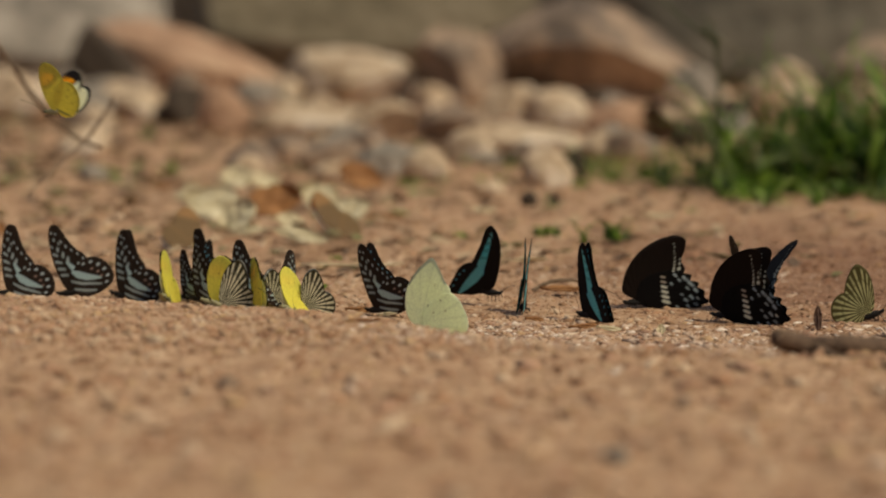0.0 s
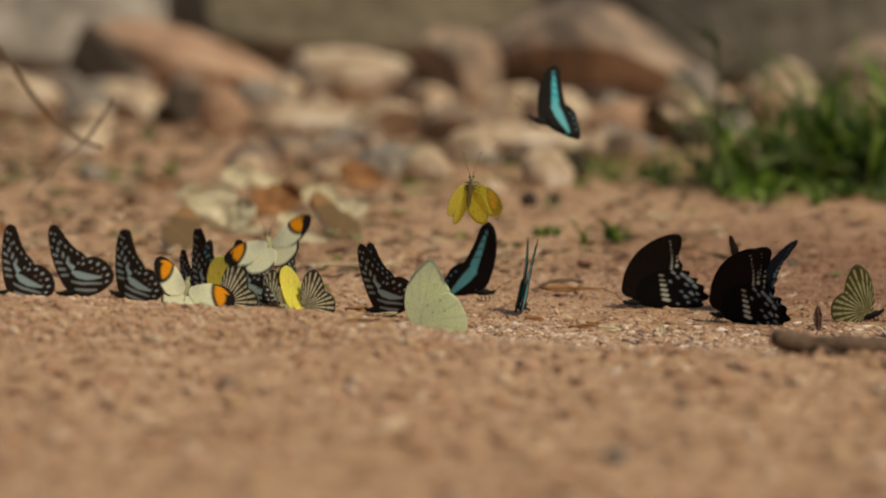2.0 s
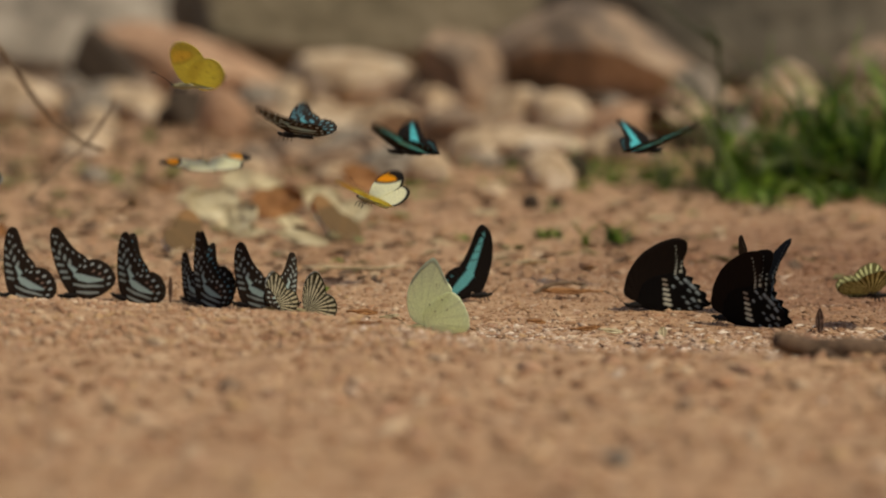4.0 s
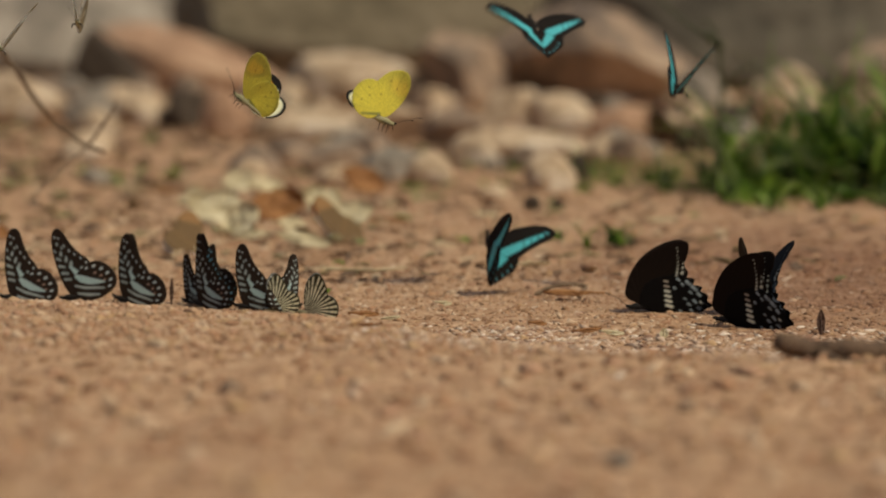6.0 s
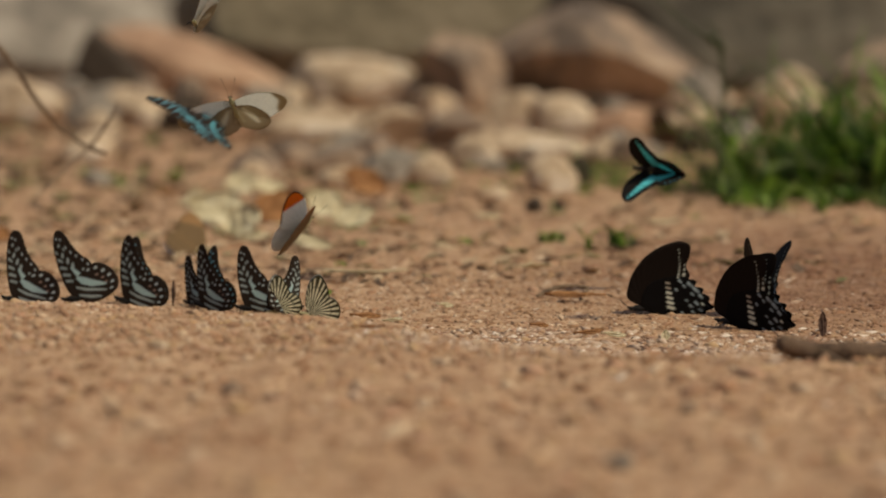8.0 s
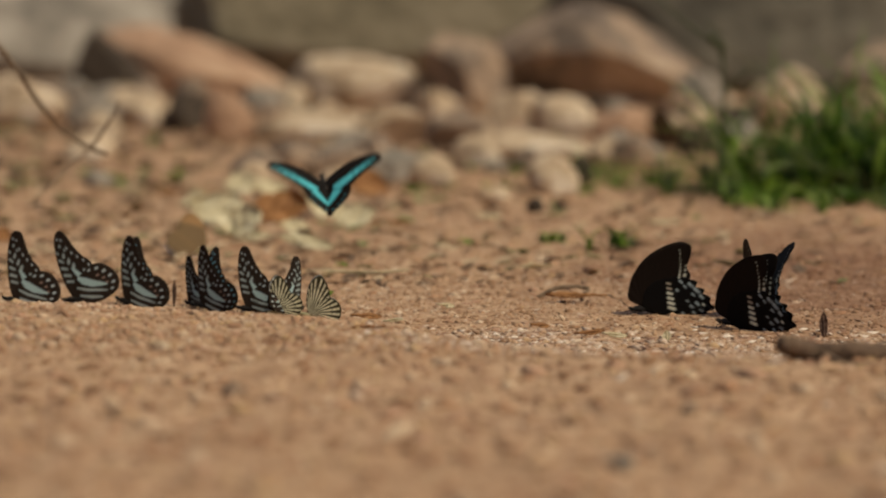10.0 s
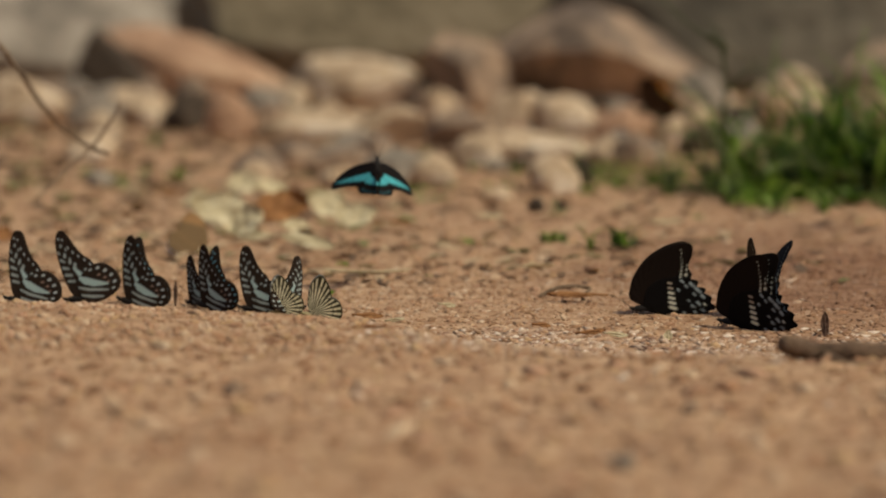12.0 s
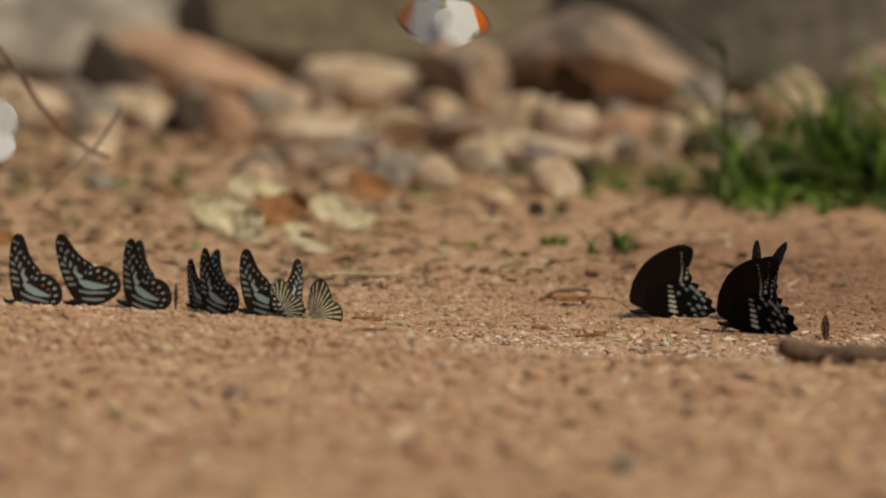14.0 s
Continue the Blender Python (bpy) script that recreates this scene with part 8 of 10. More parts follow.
    walk(jay_i[2], [
        (0, right(90)), (3.2, right(89)), (5.3, right(90)), (6.6, right(90)), (6.8, right(70)), (6.9, right(20)), (7, right(0)),
        (7.1, right(0)), (7.2, right(10)), (7.3, right(28)), (7.4, right(72)), (7.5, right(78)), (7.55, right(29)), (7.6, right(-20)),
        (7.7, right(-10)), (7.8, right(14)), (7.9, right(22)), (8, right(-6)), (8.1, right(12)), (8.2, right(59)), (8.34, right(72)),
        (8.48, right(0)), (8.62, right(72)), (8.76, right(0)), (8.9, right(40)), (9.04, right(72)), (9.19, right(0)), (9.33, right(72)),
        (9.48, right(0)), (9.62, right(72)), (9.77, right(0)), (9.91, right(72)), (10.06, right(0)), (10.13, right(42)), (10.2, right(85)),
        (14, right(85))])
    walk(emigrant_x[0], [
        (0, pose(-0.0136, 2.402, 0.0044, 0, 0, 180)), (3.9, pose(-0.0141, 2.408, 0.0044, 0, 0, 180)), (4.1, pose(-0.0120, 2.430, 0.0095, 0, 0, 180)),
        (4.2, pose(-0.0088, 2.430, 0.0227, -3, -7, 135)), (4.3, pose(-0.0056, 2.430, 0.0359, 0, -15, 90)), (4.45, pose(0.0007, 2.430, 0.0549, -8, -16, 71)),
        (4.6, pose(0.0072, 2.430, 0.0739, -17, -22, 45)), (4.75, pose(0.0138, 2.430, 0.0928, -24, -33, 13)), (4.9, pose(0.0204, 2.430, 0.1116, -23, -45, -22)),
        (5.05, pose(0.0269, 2.430, 0.1300, -13, -53, -59)), (5.2, pose(0.0331, 2.430, 0.1478, 0, -55, -90)), (5.3, pose(0.0347, 2.430, 0.1544, -31, -33, -50)),
        (5.4, pose(0.0330, 2.430, 0.1722, -32, -37, 0)), (5.433, pose(0.0304, 2.430, 0.1783, -23, -3, 73)), (5.45, pose(0.0290, 2.430, 0.1814, -5, 3, 110)),
        (5.5, pose(0.0252, 2.430, 0.1924, -23, -8, 57)), (5.55, pose(0.0290, 2.430, 0.1968, -6, 1, 108)), (5.567, pose(0.0303, 2.430, 0.1989, -24, -4, 70)),
        (5.6, pose(0.0329, 2.430, 0.2032, -34, -37, -4)), (5.74, pose(0.0393, 2.430, 0.2101, -11, -49, -67)), (5.89, pose(0.0469, 2.430, 0.2219, -12, -41, -58)),
        (6.03, pose(0.0546, 2.430, 0.2340, -13, -32, -45)), (6.17, pose(0.0342, 2.430, 0.2451, -12, -22, -33)), (6.31, pose(-0.0301, 2.430, 0.2545, -9, -14, -22)),
        (6.46, pose(-0.1269, 2.430, 0.2614, -5, -6, -11)), (6.6, pose(-0.2240, 2.430, 0.2650, 0, 0, 0)), (6.75, pose(-0.3120, 2.430, 0.2665, 0, 0, 0)),
        (6.89, pose(-0.3576, 2.430, 0.2677, 0, 0, 0)), (7.04, pose(-0.3650, 2.430, 0.2686, 0, 0, 0)), (7.18, pose(-0.3704, 2.430, 0.2692, 0, 0, 0)),
        (7.33, pose(-0.3764, 2.430, 0.2696, 0, 0, 0)), (7.47, pose(-0.3827, 2.430, 0.2697, 0, 0, 0)), (7.62, pose(-0.3894, 2.430, 0.2696, 0, 0, 0)),
        (7.76, pose(-0.3963, 2.430, 0.2692, 0, 0, 0)), (7.91, pose(-0.4034, 2.430, 0.2686, 0, 0, 0)), (8.05, pose(-0.4107, 2.430, 0.2678, 0, 0, 0)),
        (8.2, pose(-0.4180, 2.430, 0.2668, 0, 0, 0)), (8.35, pose(-0.4253, 2.430, 0.2656, 0, 0, 0)), (8.49, pose(-0.4325, 2.430, 0.2643, 0, 0, 0)),
        (8.64, pose(-0.4396, 2.430, 0.2628, 0, 0, 0)), (8.78, pose(-0.4465, 2.430, 0.2611, 0, 0, 0)), (8.93, pose(-0.4531, 2.430, 0.2594, 0, 0, 0)),
        (9.07, pose(-0.4593, 2.430, 0.2575, 0, 0, 0)), (9.22, pose(-0.4652, 2.430, 0.2555, 0, 0, 0)), (9.36, pose(-0.4705, 2.430, 0.2534, 0, 0, 0)),
        (9.51, pose(-0.4753, 2.430, 0.2512, 0, 0, 0)), (9.65, pose(-0.4734, 2.430, 0.2490, 0, 0, 0)), (9.8, pose(-0.3997, 2.430, 0.2467, 0, 0, 0)),
        (9.97, pose(-0.2487, 2.430, 0.2367, 0, 0, 0)), (10.13, pose(-0.0988, 2.430, 0.2195, 0, 0, 0)), (10.3, pose(-0.0118, 2.430, 0.2063, 0, 0, 0)),
        (10.7, pose(0.0667, 2.430, 0.2064, 0, 0, 0)), (10.86, pose(0.2830, 2.425, 0.2220, 0, 0, 0)), (11.02, pose(0.4990, 2.414, 0.2446, 0, 0, 0)),
        (11.18, pose(0.5200, 2.405, 0.2666, 0, 0, 0)), (11.34, pose(0.5200, 2.408, 0.2805, 0, 0, 0)), (11.5, pose(0.5200, 2.430, 0.2788, 0, 0, 0)),
        (11.64, pose(0.5200, 2.474, 0.2616, 0, 0, 14)), (11.79, pose(0.5200, 2.527, 0.2383, 0, 0, 32)), (11.93, pose(0.5200, 2.588, 0.2100, 0, 0, 53)),
        (12.08, pose(0.5200, 2.654, 0.1782, 0, 0, 77)), (12.22, pose(0.5200, 2.723, 0.1438, 0, 0, 103)), (12.37, pose(0.5200, 2.794, 0.1083, 0, 0, 127)),
        (12.51, pose(0.5200, 2.865, 0.0727, 0, 0, 148)), (12.66, pose(0.4658, 2.934, 0.0384, 0, 0, 166)), (12.73, pose(0.4829, 2.967, 0.0224, 0, 0, 173)),
        (12.8, pose(0.5000, 3.000, 0.0065, 0, 0, 180)), (14, pose(0.5000, 3.000, 0.0065, 0, 0, 180))])
    walk(emigrant_x[1], [
        (0, left(86)), (3.9, left(86)), (4.1, left(60)), (4.2, left(35)), (4.3, left(10)), (4.45, left(72)), (4.6, left(0)),
        (4.75, left(72)), (4.9, left(0)), (5.05, left(72)), (5.2, left(20)), (5.3, left(15)), (5.4, left(-9)), (5.45, left(-23)),
        (5.5, left(-35)), (5.55, left(-8)), (5.6, left(21)), (5.74, left(72)), (5.89, left(0)), (6.03, left(72)), (6.17, left(0)),
        (6.31, left(72)), (6.46, left(0)), (6.6, left(50)), (6.75, left(72)), (6.89, left(0)), (7.04, left(72)), (7.18, left(0)),
        (7.33, left(72)), (7.47, left(0)), (7.62, left(72)), (7.76, left(0)), (7.91, left(72)), (8.05, left(0)), (8.2, left(72)),
        (8.35, left(0)), (8.49, left(72)), (8.64, left(0)), (8.78, left(72)), (8.93, left(0)), (9.07, left(72)), (9.22, left(0)),
        (9.36, left(72)), (9.51, left(0)), (9.65, left(72)), (9.8, left(50)), (9.97, left(72)), (10.13, left(0)), (10.3, left(10)),
        (10.7, left(10)), (10.86, left(72)), (11.02, left(0)), (11.18, left(72)), (11.34, left(0)), (11.5, left(50)), (11.64, left(72)),
        (11.79, left(0)), (11.93, left(72)), (12.08, left(0)), (12.22, left(72)), (12.37, left(0)), (12.51, left(72)), (12.66, left(0)),
        (12.73, left(42)), (12.8, left(85)), (14, left(85))])
    walk(emigrant_x[2], [
        (0, right(85)), (3.9, right(85)), (4.1, right(60)), (4.2, right(35)), (4.3, right(10)), (4.45, right(72)), (4.6, right(0)),
        (4.75, right(72)), (4.9, right(0)), (5.05, right(72)), (5.2, right(20)), (5.3, right(19)), (5.4, right(1)), (5.45, right(-7)),
        (5.5, right(-50)), (5.55, right(-7)), (5.6, right(1)), (5.74, right(71)), (5.89, right(0)), (6.03, right(72)), (6.17, right(0)),
        (6.31, right(72)), (6.46, right(0)), (6.6, right(50)), (6.75, right(72)), (6.89, right(0)), (7.04, right(72)), (7.18, right(0)),
        (7.33, right(72)), (7.47, right(0)), (7.62, right(72)), (7.76, right(0)), (7.91, right(72)), (8.05, right(0)), (8.2, right(72)),
        (8.35, right(0)), (8.49, right(72)), (8.64, right(0)), (8.78, right(72)), (8.93, right(0)), (9.07, right(72)), (9.22, right(0)),
        (9.36, right(72)), (9.51, right(0)), (9.65, right(72)), (9.8, right(50)), (9.97, right(72)), (10.13, right(0)), (10.3, right(10)),
        (10.7, right(10)), (10.86, right(72)), (11.02, right(0)), (11.18, right(72)), (11.34, right(0)), (11.5, right(50)), (11.64, right(72)),
        (11.79, right(0)), (11.93, right(72)), (12.08, right(0)), (12.22, right(72)), (12.37, right(0)), (12.51, right(72)), (12.66, right(0)),
        (12.73, right(42)), (12.8, right(85)), (14, right(85))])
    walk(greenish_n[0], [
        (0, pose(0.2526, 2.478, 0.0044, 3, -22, -9)), (3.8, pose(0.2522, 2.478, 0.0045, 3, -22, -9)), (4, pose(0.2512, 2.460, 0.0198, 0, 0, 0)),
        (4.16, pose(0.2575, 2.454, 0.0435, 0, 0, 0)), (4.32, pose(0.2629, 2.446, 0.0718, 0, 0, 0)), (4.48, pose(0.2700, 2.440, 0.0989, 0, 0, 0)),
        (4.64, pose(0.2818, 2.443, 0.1190, 0, 0, 0)), (4.8, pose(0.3011, 2.460, 0.1265, 0, 0, 0)), (4.95, pose(0.3351, 2.498, 0.1222, 0, 0, 16)),
        (5.1, pose(0.3748, 2.545, 0.1123, 0, 0, 37)), (5.25, pose(0.4190, 2.599, 0.0979, 0, 0, 62)), (5.4, pose(0.4663, 2.658, 0.0805, 0, 0, 90)),
        (5.55, pose(0.5154, 2.720, 0.0613, 0, 0, 118)), (5.7, pose(0.5649, 2.782, 0.0418, 0, 0, 143)), (5.85, pose(0.6136, 2.843, 0.0230, 0, 0, 164)),
        (6, pose(0.6600, 2.900, 0.0065, 0, 0, 180)), (14, pose(0.6600, 2.900, 0.0065, 0, 0, 180))])
    walk(greenish_n[1], [
        (0, left(84)), (3.8, left(84)), (4, left(30)), (4.16, left(72)), (4.32, left(0)), (4.48, left(72)), (4.64, left(0)),
        (4.8, left(60)), (4.95, left(72)), (5.1, left(0)), (5.25, left(72)), (5.4, left(0)), (5.55, left(72)), (5.7, left(0)),
        (5.85, left(72)), (6, left(85)), (14, left(85))])
    walk(greenish_n[2], [
        (0, right(86)), (3.8, right(86)), (4, right(30)), (4.16, right(72)), (4.32, right(0)), (4.48, right(72)), (4.64, right(0)),
        (4.8, right(30)), (4.95, right(72)), (5.1, right(0)), (5.25, right(72)), (5.4, right(0)), (5.55, right(72)), (5.7, right(0)),
        (5.85, right(72)), (6, right(85)), (14, right(85))])
    walk(striped_a[0], [
        (0, pose(-0.1340, 2.537, 0.0043, 3, -28, 174)), (2, pose(-0.1340, 2.537, 0.0043, 3, -28, 174)), (2.1, pose(-0.1366, 2.575, 0.0042, 0, -10, 180)),
        (2.2, pose(-0.1308, 2.480, 0.0301, 0, 0, 160)), (2.3, pose(-0.1348, 2.480, 0.0452, 0, -15, 90)), (2.4, pose(-0.1464, 2.480, 0.0469, 67, -49, 55)),
        (2.5, pose(-0.1554, 2.480, 0.0536, 35, -38, 95)), (2.6, pose(-0.1631, 2.480, 0.0570, 0, -55, 90)), (2.7, pose(-0.1765, 2.480, 0.0571, 21, -14, 85)),
        (2.8, pose(-0.1795, 2.480, 0.0627, 6, 2, 48)), (2.85, pose(-0.1773, 2.480, 0.0709, 33, -40, 79)), (2.9, pose(-0.1752, 2.480, 0.0790, 47, -75, 97)),
        (2.95, pose(-0.1825, 2.480, 0.0802, 72, -62, 74)), (3, pose(-0.1906, 2.480, 0.0840, 0, -99, 176)), (3.05, pose(-0.1896, 2.480, 0.0852, 68, -62, 75)),
        (3.1, pose(-0.1895, 2.480, 0.0891, 29, -74, 108)), (3.2, pose(-0.1972, 2.480, 0.0964, -5, -25, 103)), (3.36, pose(-0.2137, 2.477, 0.0935, -15, -10, 110)),
        (3.52, pose(-0.2310, 2.471, 0.0919, -12, -6, 128)), (3.68, pose(-0.2484, 2.466, 0.0893, -9, -3, 146)), (3.84, pose(-0.2655, 2.467, 0.0858, -4, -1, 164)),
        (4, pose(-0.2821, 2.480, 0.0815, 0, 0, 180)), (4.14, pose(-0.3019, 2.506, 0.0756, 0, 0, 180)), (4.28, pose(-0.3225, 2.537, 0.0690, 0, 0, 180)),
        (4.42, pose(-0.3438, 2.571, 0.0618, 0, 0, 180)), (4.56, pose(-0.3657, 2.609, 0.0543, 0, 0, 180)), (4.7, pose(-0.3879, 2.648, 0.0464, 0, 0, 180)),
        (4.84, pose(-0.4105, 2.689, 0.0383, 0, 0, 180)), (4.98, pose(-0.4331, 2.731, 0.0302, 0, 0, 180)), (5.12, pose(-0.4556, 2.772, 0.0221, 0, 0, 180)),
        (5.26, pose(-0.4780, 2.812, 0.0142, 0, 0, 180)), (5.4, pose(-0.5000, 2.850, 0.0065, 0, 0, 180)), (14, pose(-0.5000, 2.850, 0.0065, 0, 0, 180))])
    walk(striped_a[1], [
        (0, left(84)), (2, left(84)), (2.1, left(50)), (2.2, left(60)), (2.3, left(60)), (2.4, left(10)), (2.5, left(-5)),
        (2.6, left(60)), (2.7, left(70)), (2.8, left(72)), (2.85, left(53)), (2.9, left(35)), (2.95, left(57)), (3, left(88)),
        (3.05, left(62)), (3.1, left(45)), (3.2, left(82)), (3.36, left(72)), (3.52, left(0)), (3.68, left(72)), (3.84, left(0)),
        (4, left(60)), (4.14, left(72)), (4.28, left(0)), (4.42, left(72)), (4.56, left(0)), (4.7, left(72)), (4.84, left(0)),
        (4.98, left(72)), (5.12, left(0)), (5.26, left(72)), (5.4, left(85)), (14, left(85))])
    walk(striped_a[2], [
        (0, right(83)), (2, right(83)), (2.1, right(50)), (2.2, right(60)), (2.3, right(60)), (2.4, right(20)), (2.5, right(10)),
        (2.6, right(60)), (2.7, right(70)), (2.8, right(40)), (2.85, right(36)), (2.9, right(31)), (2.95, right(59)), (3, right(88)),
        (3.05, right(79)), (3.1, right(71)), (3.2, right(84)), (3.36, right(72)), (3.52, right(0)), (3.68, right(72)), (3.84, right(0)),
        (4, right(30)), (4.14, right(72)), (4.28, right(0)), (4.42, right(72)), (4.56, right(0)), (4.7, right(72)), (4.84, right(0)),
        (4.98, right(72)), (5.12, right(0)), (5.26, right(72)), (5.4, right(85)), (14, right(85))])
    walk(white_a[0], [
        (0, pose(-0.6200, 2.700, 0.0065, 0, 0, 0)), (4.4, pose(-0.6200, 2.700, 0.0065, 0, 0, 0)), (4.6, pose(-0.5495, 2.640, 0.0399, 0, 0, -60)),
        (4.8, pose(-0.4791, 2.580, 0.0733, 0, 0, -120)), (5, pose(-0.4086, 2.520, 0.1067, 0, 0, -180)), (5.15, pose(-0.3800, 2.509, 0.1185, 0, 0, -166)),
        (5.3, pose(-0.3548, 2.506, 0.1280, 0, 0, -151)), (5.45, pose(-0.3322, 2.508, 0.1359, 0, 0, -135)), (5.6, pose(-0.3112, 2.513, 0.1430, 0, 0, -119)),
        (5.75, pose(-0.2907, 2.518, 0.1500, 0, 0, -104)), (5.9, pose(-0.2699, 2.520, 0.1578, 0, 0, -90)), (6, pose(-0.2666, 2.520, 0.1629, 0, 0, -90)),
        (6.1, pose(-0.2592, 2.520, 0.1629, 0, 0, -90)), (6.2, pose(-0.2526, 2.520, 0.1538, 0, 0, -90)), (6.3, pose(-0.2473, 2.520, 0.1494, -5, 0, -90)),
        (6.4, pose(-0.2342, 2.520, 0.1436, -5, 0, -90)), (6.5, pose(-0.2279, 2.520, 0.1392, 0, 0, -90)), (6.6, pose(-0.2181, 2.520, 0.1376, 0, 0, -90)),
        (6.7, pose(-0.2097, 2.520, 0.1377, 0, 0, -90)), (6.8, pose(-0.1976, 2.520, 0.1316, 3, -7, -89)), (6.833, pose(-0.1959, 2.520, 0.1298, -17, -19, -53)),
        (6.867, pose(-0.1942, 2.520, 0.1282, 33, -40, -140)), (6.9, pose(-0.1925, 2.520, 0.1264, 18, -50, -99)), (7, pose(-0.1866, 2.520, 0.1350, 19, -46, -93)),
        (7.1, pose(-0.1844, 2.520, 0.1374, 10, -51, -92)), (7.133, pose(-0.1820, 2.520, 0.1370, -8, -50, -48)), (7.167, pose(-0.1796, 2.520, 0.1366, 19, -28, -125)),
        (7.2, pose(-0.1772, 2.520, 0.1362, 3, -20, -90)), (7.3, pose(-0.1717, 2.520, 0.1399, 1, -12, -91)), (7.4, pose(-0.1566, 2.520, 0.1420, 4, -7, -92)),
        (7.5, pose(-0.1537, 2.520, 0.1353, 7, 3, -95)), (7.6, pose(-0.1459, 2.520, 0.1371, 1, -7, -93)), (7.7, pose(-0.1469, 2.520, 0.1351, 1, -12, -91)),
        (7.8, pose(-0.1390, 2.520, 0.1366, -1, -7, -93)), (7.9, pose(-0.1356, 2.520, 0.1309, -1, -21, -98)), (7.933, pose(-0.1331, 2.520, 0.1303, 14, -31, -121)),
        (7.967, pose(-0.1307, 2.520, 0.1298, -7, -48, -79)), (8, pose(-0.1286, 2.520, 0.1303, 3, -44, -109)), (8.1, pose(-0.1228, 2.520, 0.1310, 2, -50, -100)),
        (8.2, pose(-0.1239, 2.520, 0.1327, 1, -53, -93)), (8.36, pose(-0.1144, 2.520, 0.1402, -10, -46, -67)), (8.52, pose(-0.1035, 2.520, 0.1480, -13, -33, -48)),
        (8.68, pose(-0.0926, 2.520, 0.1564, -12, -21, -31)), (8.84, pose(-0.0837, 2.520, 0.1664, -7, -9, -15)), (8.9, pose(-0.0818, 2.520, 0.1712, -1, -9, -77)),
        (8.933, pose(-0.0808, 2.520, 0.1739, 1, -6, -112)), (9, pose(-0.0787, 2.520, 0.1792, 0, 0, -180)), (9.067, pose(-0.0774, 2.519, 0.1879, 0, 0, 117)),
        (9.16, pose(-0.0756, 2.517, 0.2001, 0, 0, 28)), (9.32, pose(-0.0733, 2.512, 0.2284, 0, 0, 67)), (9.48, pose(-0.0745, 2.507, 0.2560, 0, 0, 113)),
        (9.64, pose(-0.0821, 2.509, 0.2748, 0, 0, 152)), (9.8, pose(-0.0989, 2.520, 0.2768, 0, 0, 180)), (9.95, pose(-0.1263, 2.542, 0.2639, 0, 0, 180)),
        (10.09, pose(-0.1572, 2.567, 0.2465, 0, 0, 180)), (10.24, pose(-0.1909, 2.594, 0.2255, 0, 0, 180)), (10.38, pose(-0.2270, 2.624, 0.2014, 0, 0, 180)),
        (10.53, pose(-0.2650, 2.655, 0.1749, 0, 0, 180)), (10.67, pose(-0.3041, 2.688, 0.1469, 0, 0, 180)), (10.82, pose(-0.3440, 2.721, 0.1178, 0, 0, 180)),
        (10.96, pose(-0.3841, 2.754, 0.0886, 0, 0, 180)), (11.11, pose(-0.4238, 2.787, 0.0598, 0, 0, 180)), (11.25, pose(-0.4626, 2.819, 0.0322, 0, 0, 180)),
        (11.325, pose(-0.4813, 2.835, 0.0194, 0, 0, 180)), (11.4, pose(-0.5000, 2.850, 0.0065, 0, 0, 180)), (14, pose(-0.5000, 2.850, 0.0065, 0, 0, 180))])
    walk(white_a[1], [
        (0, left(85)), (4.4, left(85)), (5, left(30)), (5.15, left(72)), (5.3, left(0)), (5.45, left(72)), (5.6, left(0)),
        (5.75, left(72)), (5.9, left(40)), (6, left(50)), (6.1, left(40)), (6.2, left(48)), (6.3, left(42)), (6.4, left(35)),
        (6.5, left(52)), (6.6, left(50)), (6.7, left(30)), (6.8, left(18)), (6.833, left(7)), (6.867, left(-4)), (6.9, left(-15)),
        (7, left(-18)), (7.1, left(10)), (7.133, left(33)), (7.167, left(55)), (7.2, left(78)), (7.3, left(80)), (7.4, left(74)),
        (7.5, left(64)), (7.6, left(69)), (7.7, left(60)), (7.8, left(44)), (7.9, left(26)), (7.933, left(18)), (7.967, left(11)),
        (8, left(-4)), (8.1, left(16)), (8.2, left(24)), (8.36, left(72)), (8.52, left(0)), (8.68, left(72)), (8.84, left(0)),
        (9, left(30)), (9.16, left(72)), (9.32, left(0)), (9.48, left(72)), (9.64, left(0)), (9.8, left(60)), (9.95, left(72)),
        (10.09, left(0)), (10.24, left(72)), (10.38, left(0)), (10.53, left(72)), (10.67, left(0)), (10.82, left(72)), (10.96, left(0)),
        (11.11, left(72)), (11.25, left(0)), (11.325, left(42)), (11.4, left(85)), (14, left(85))])
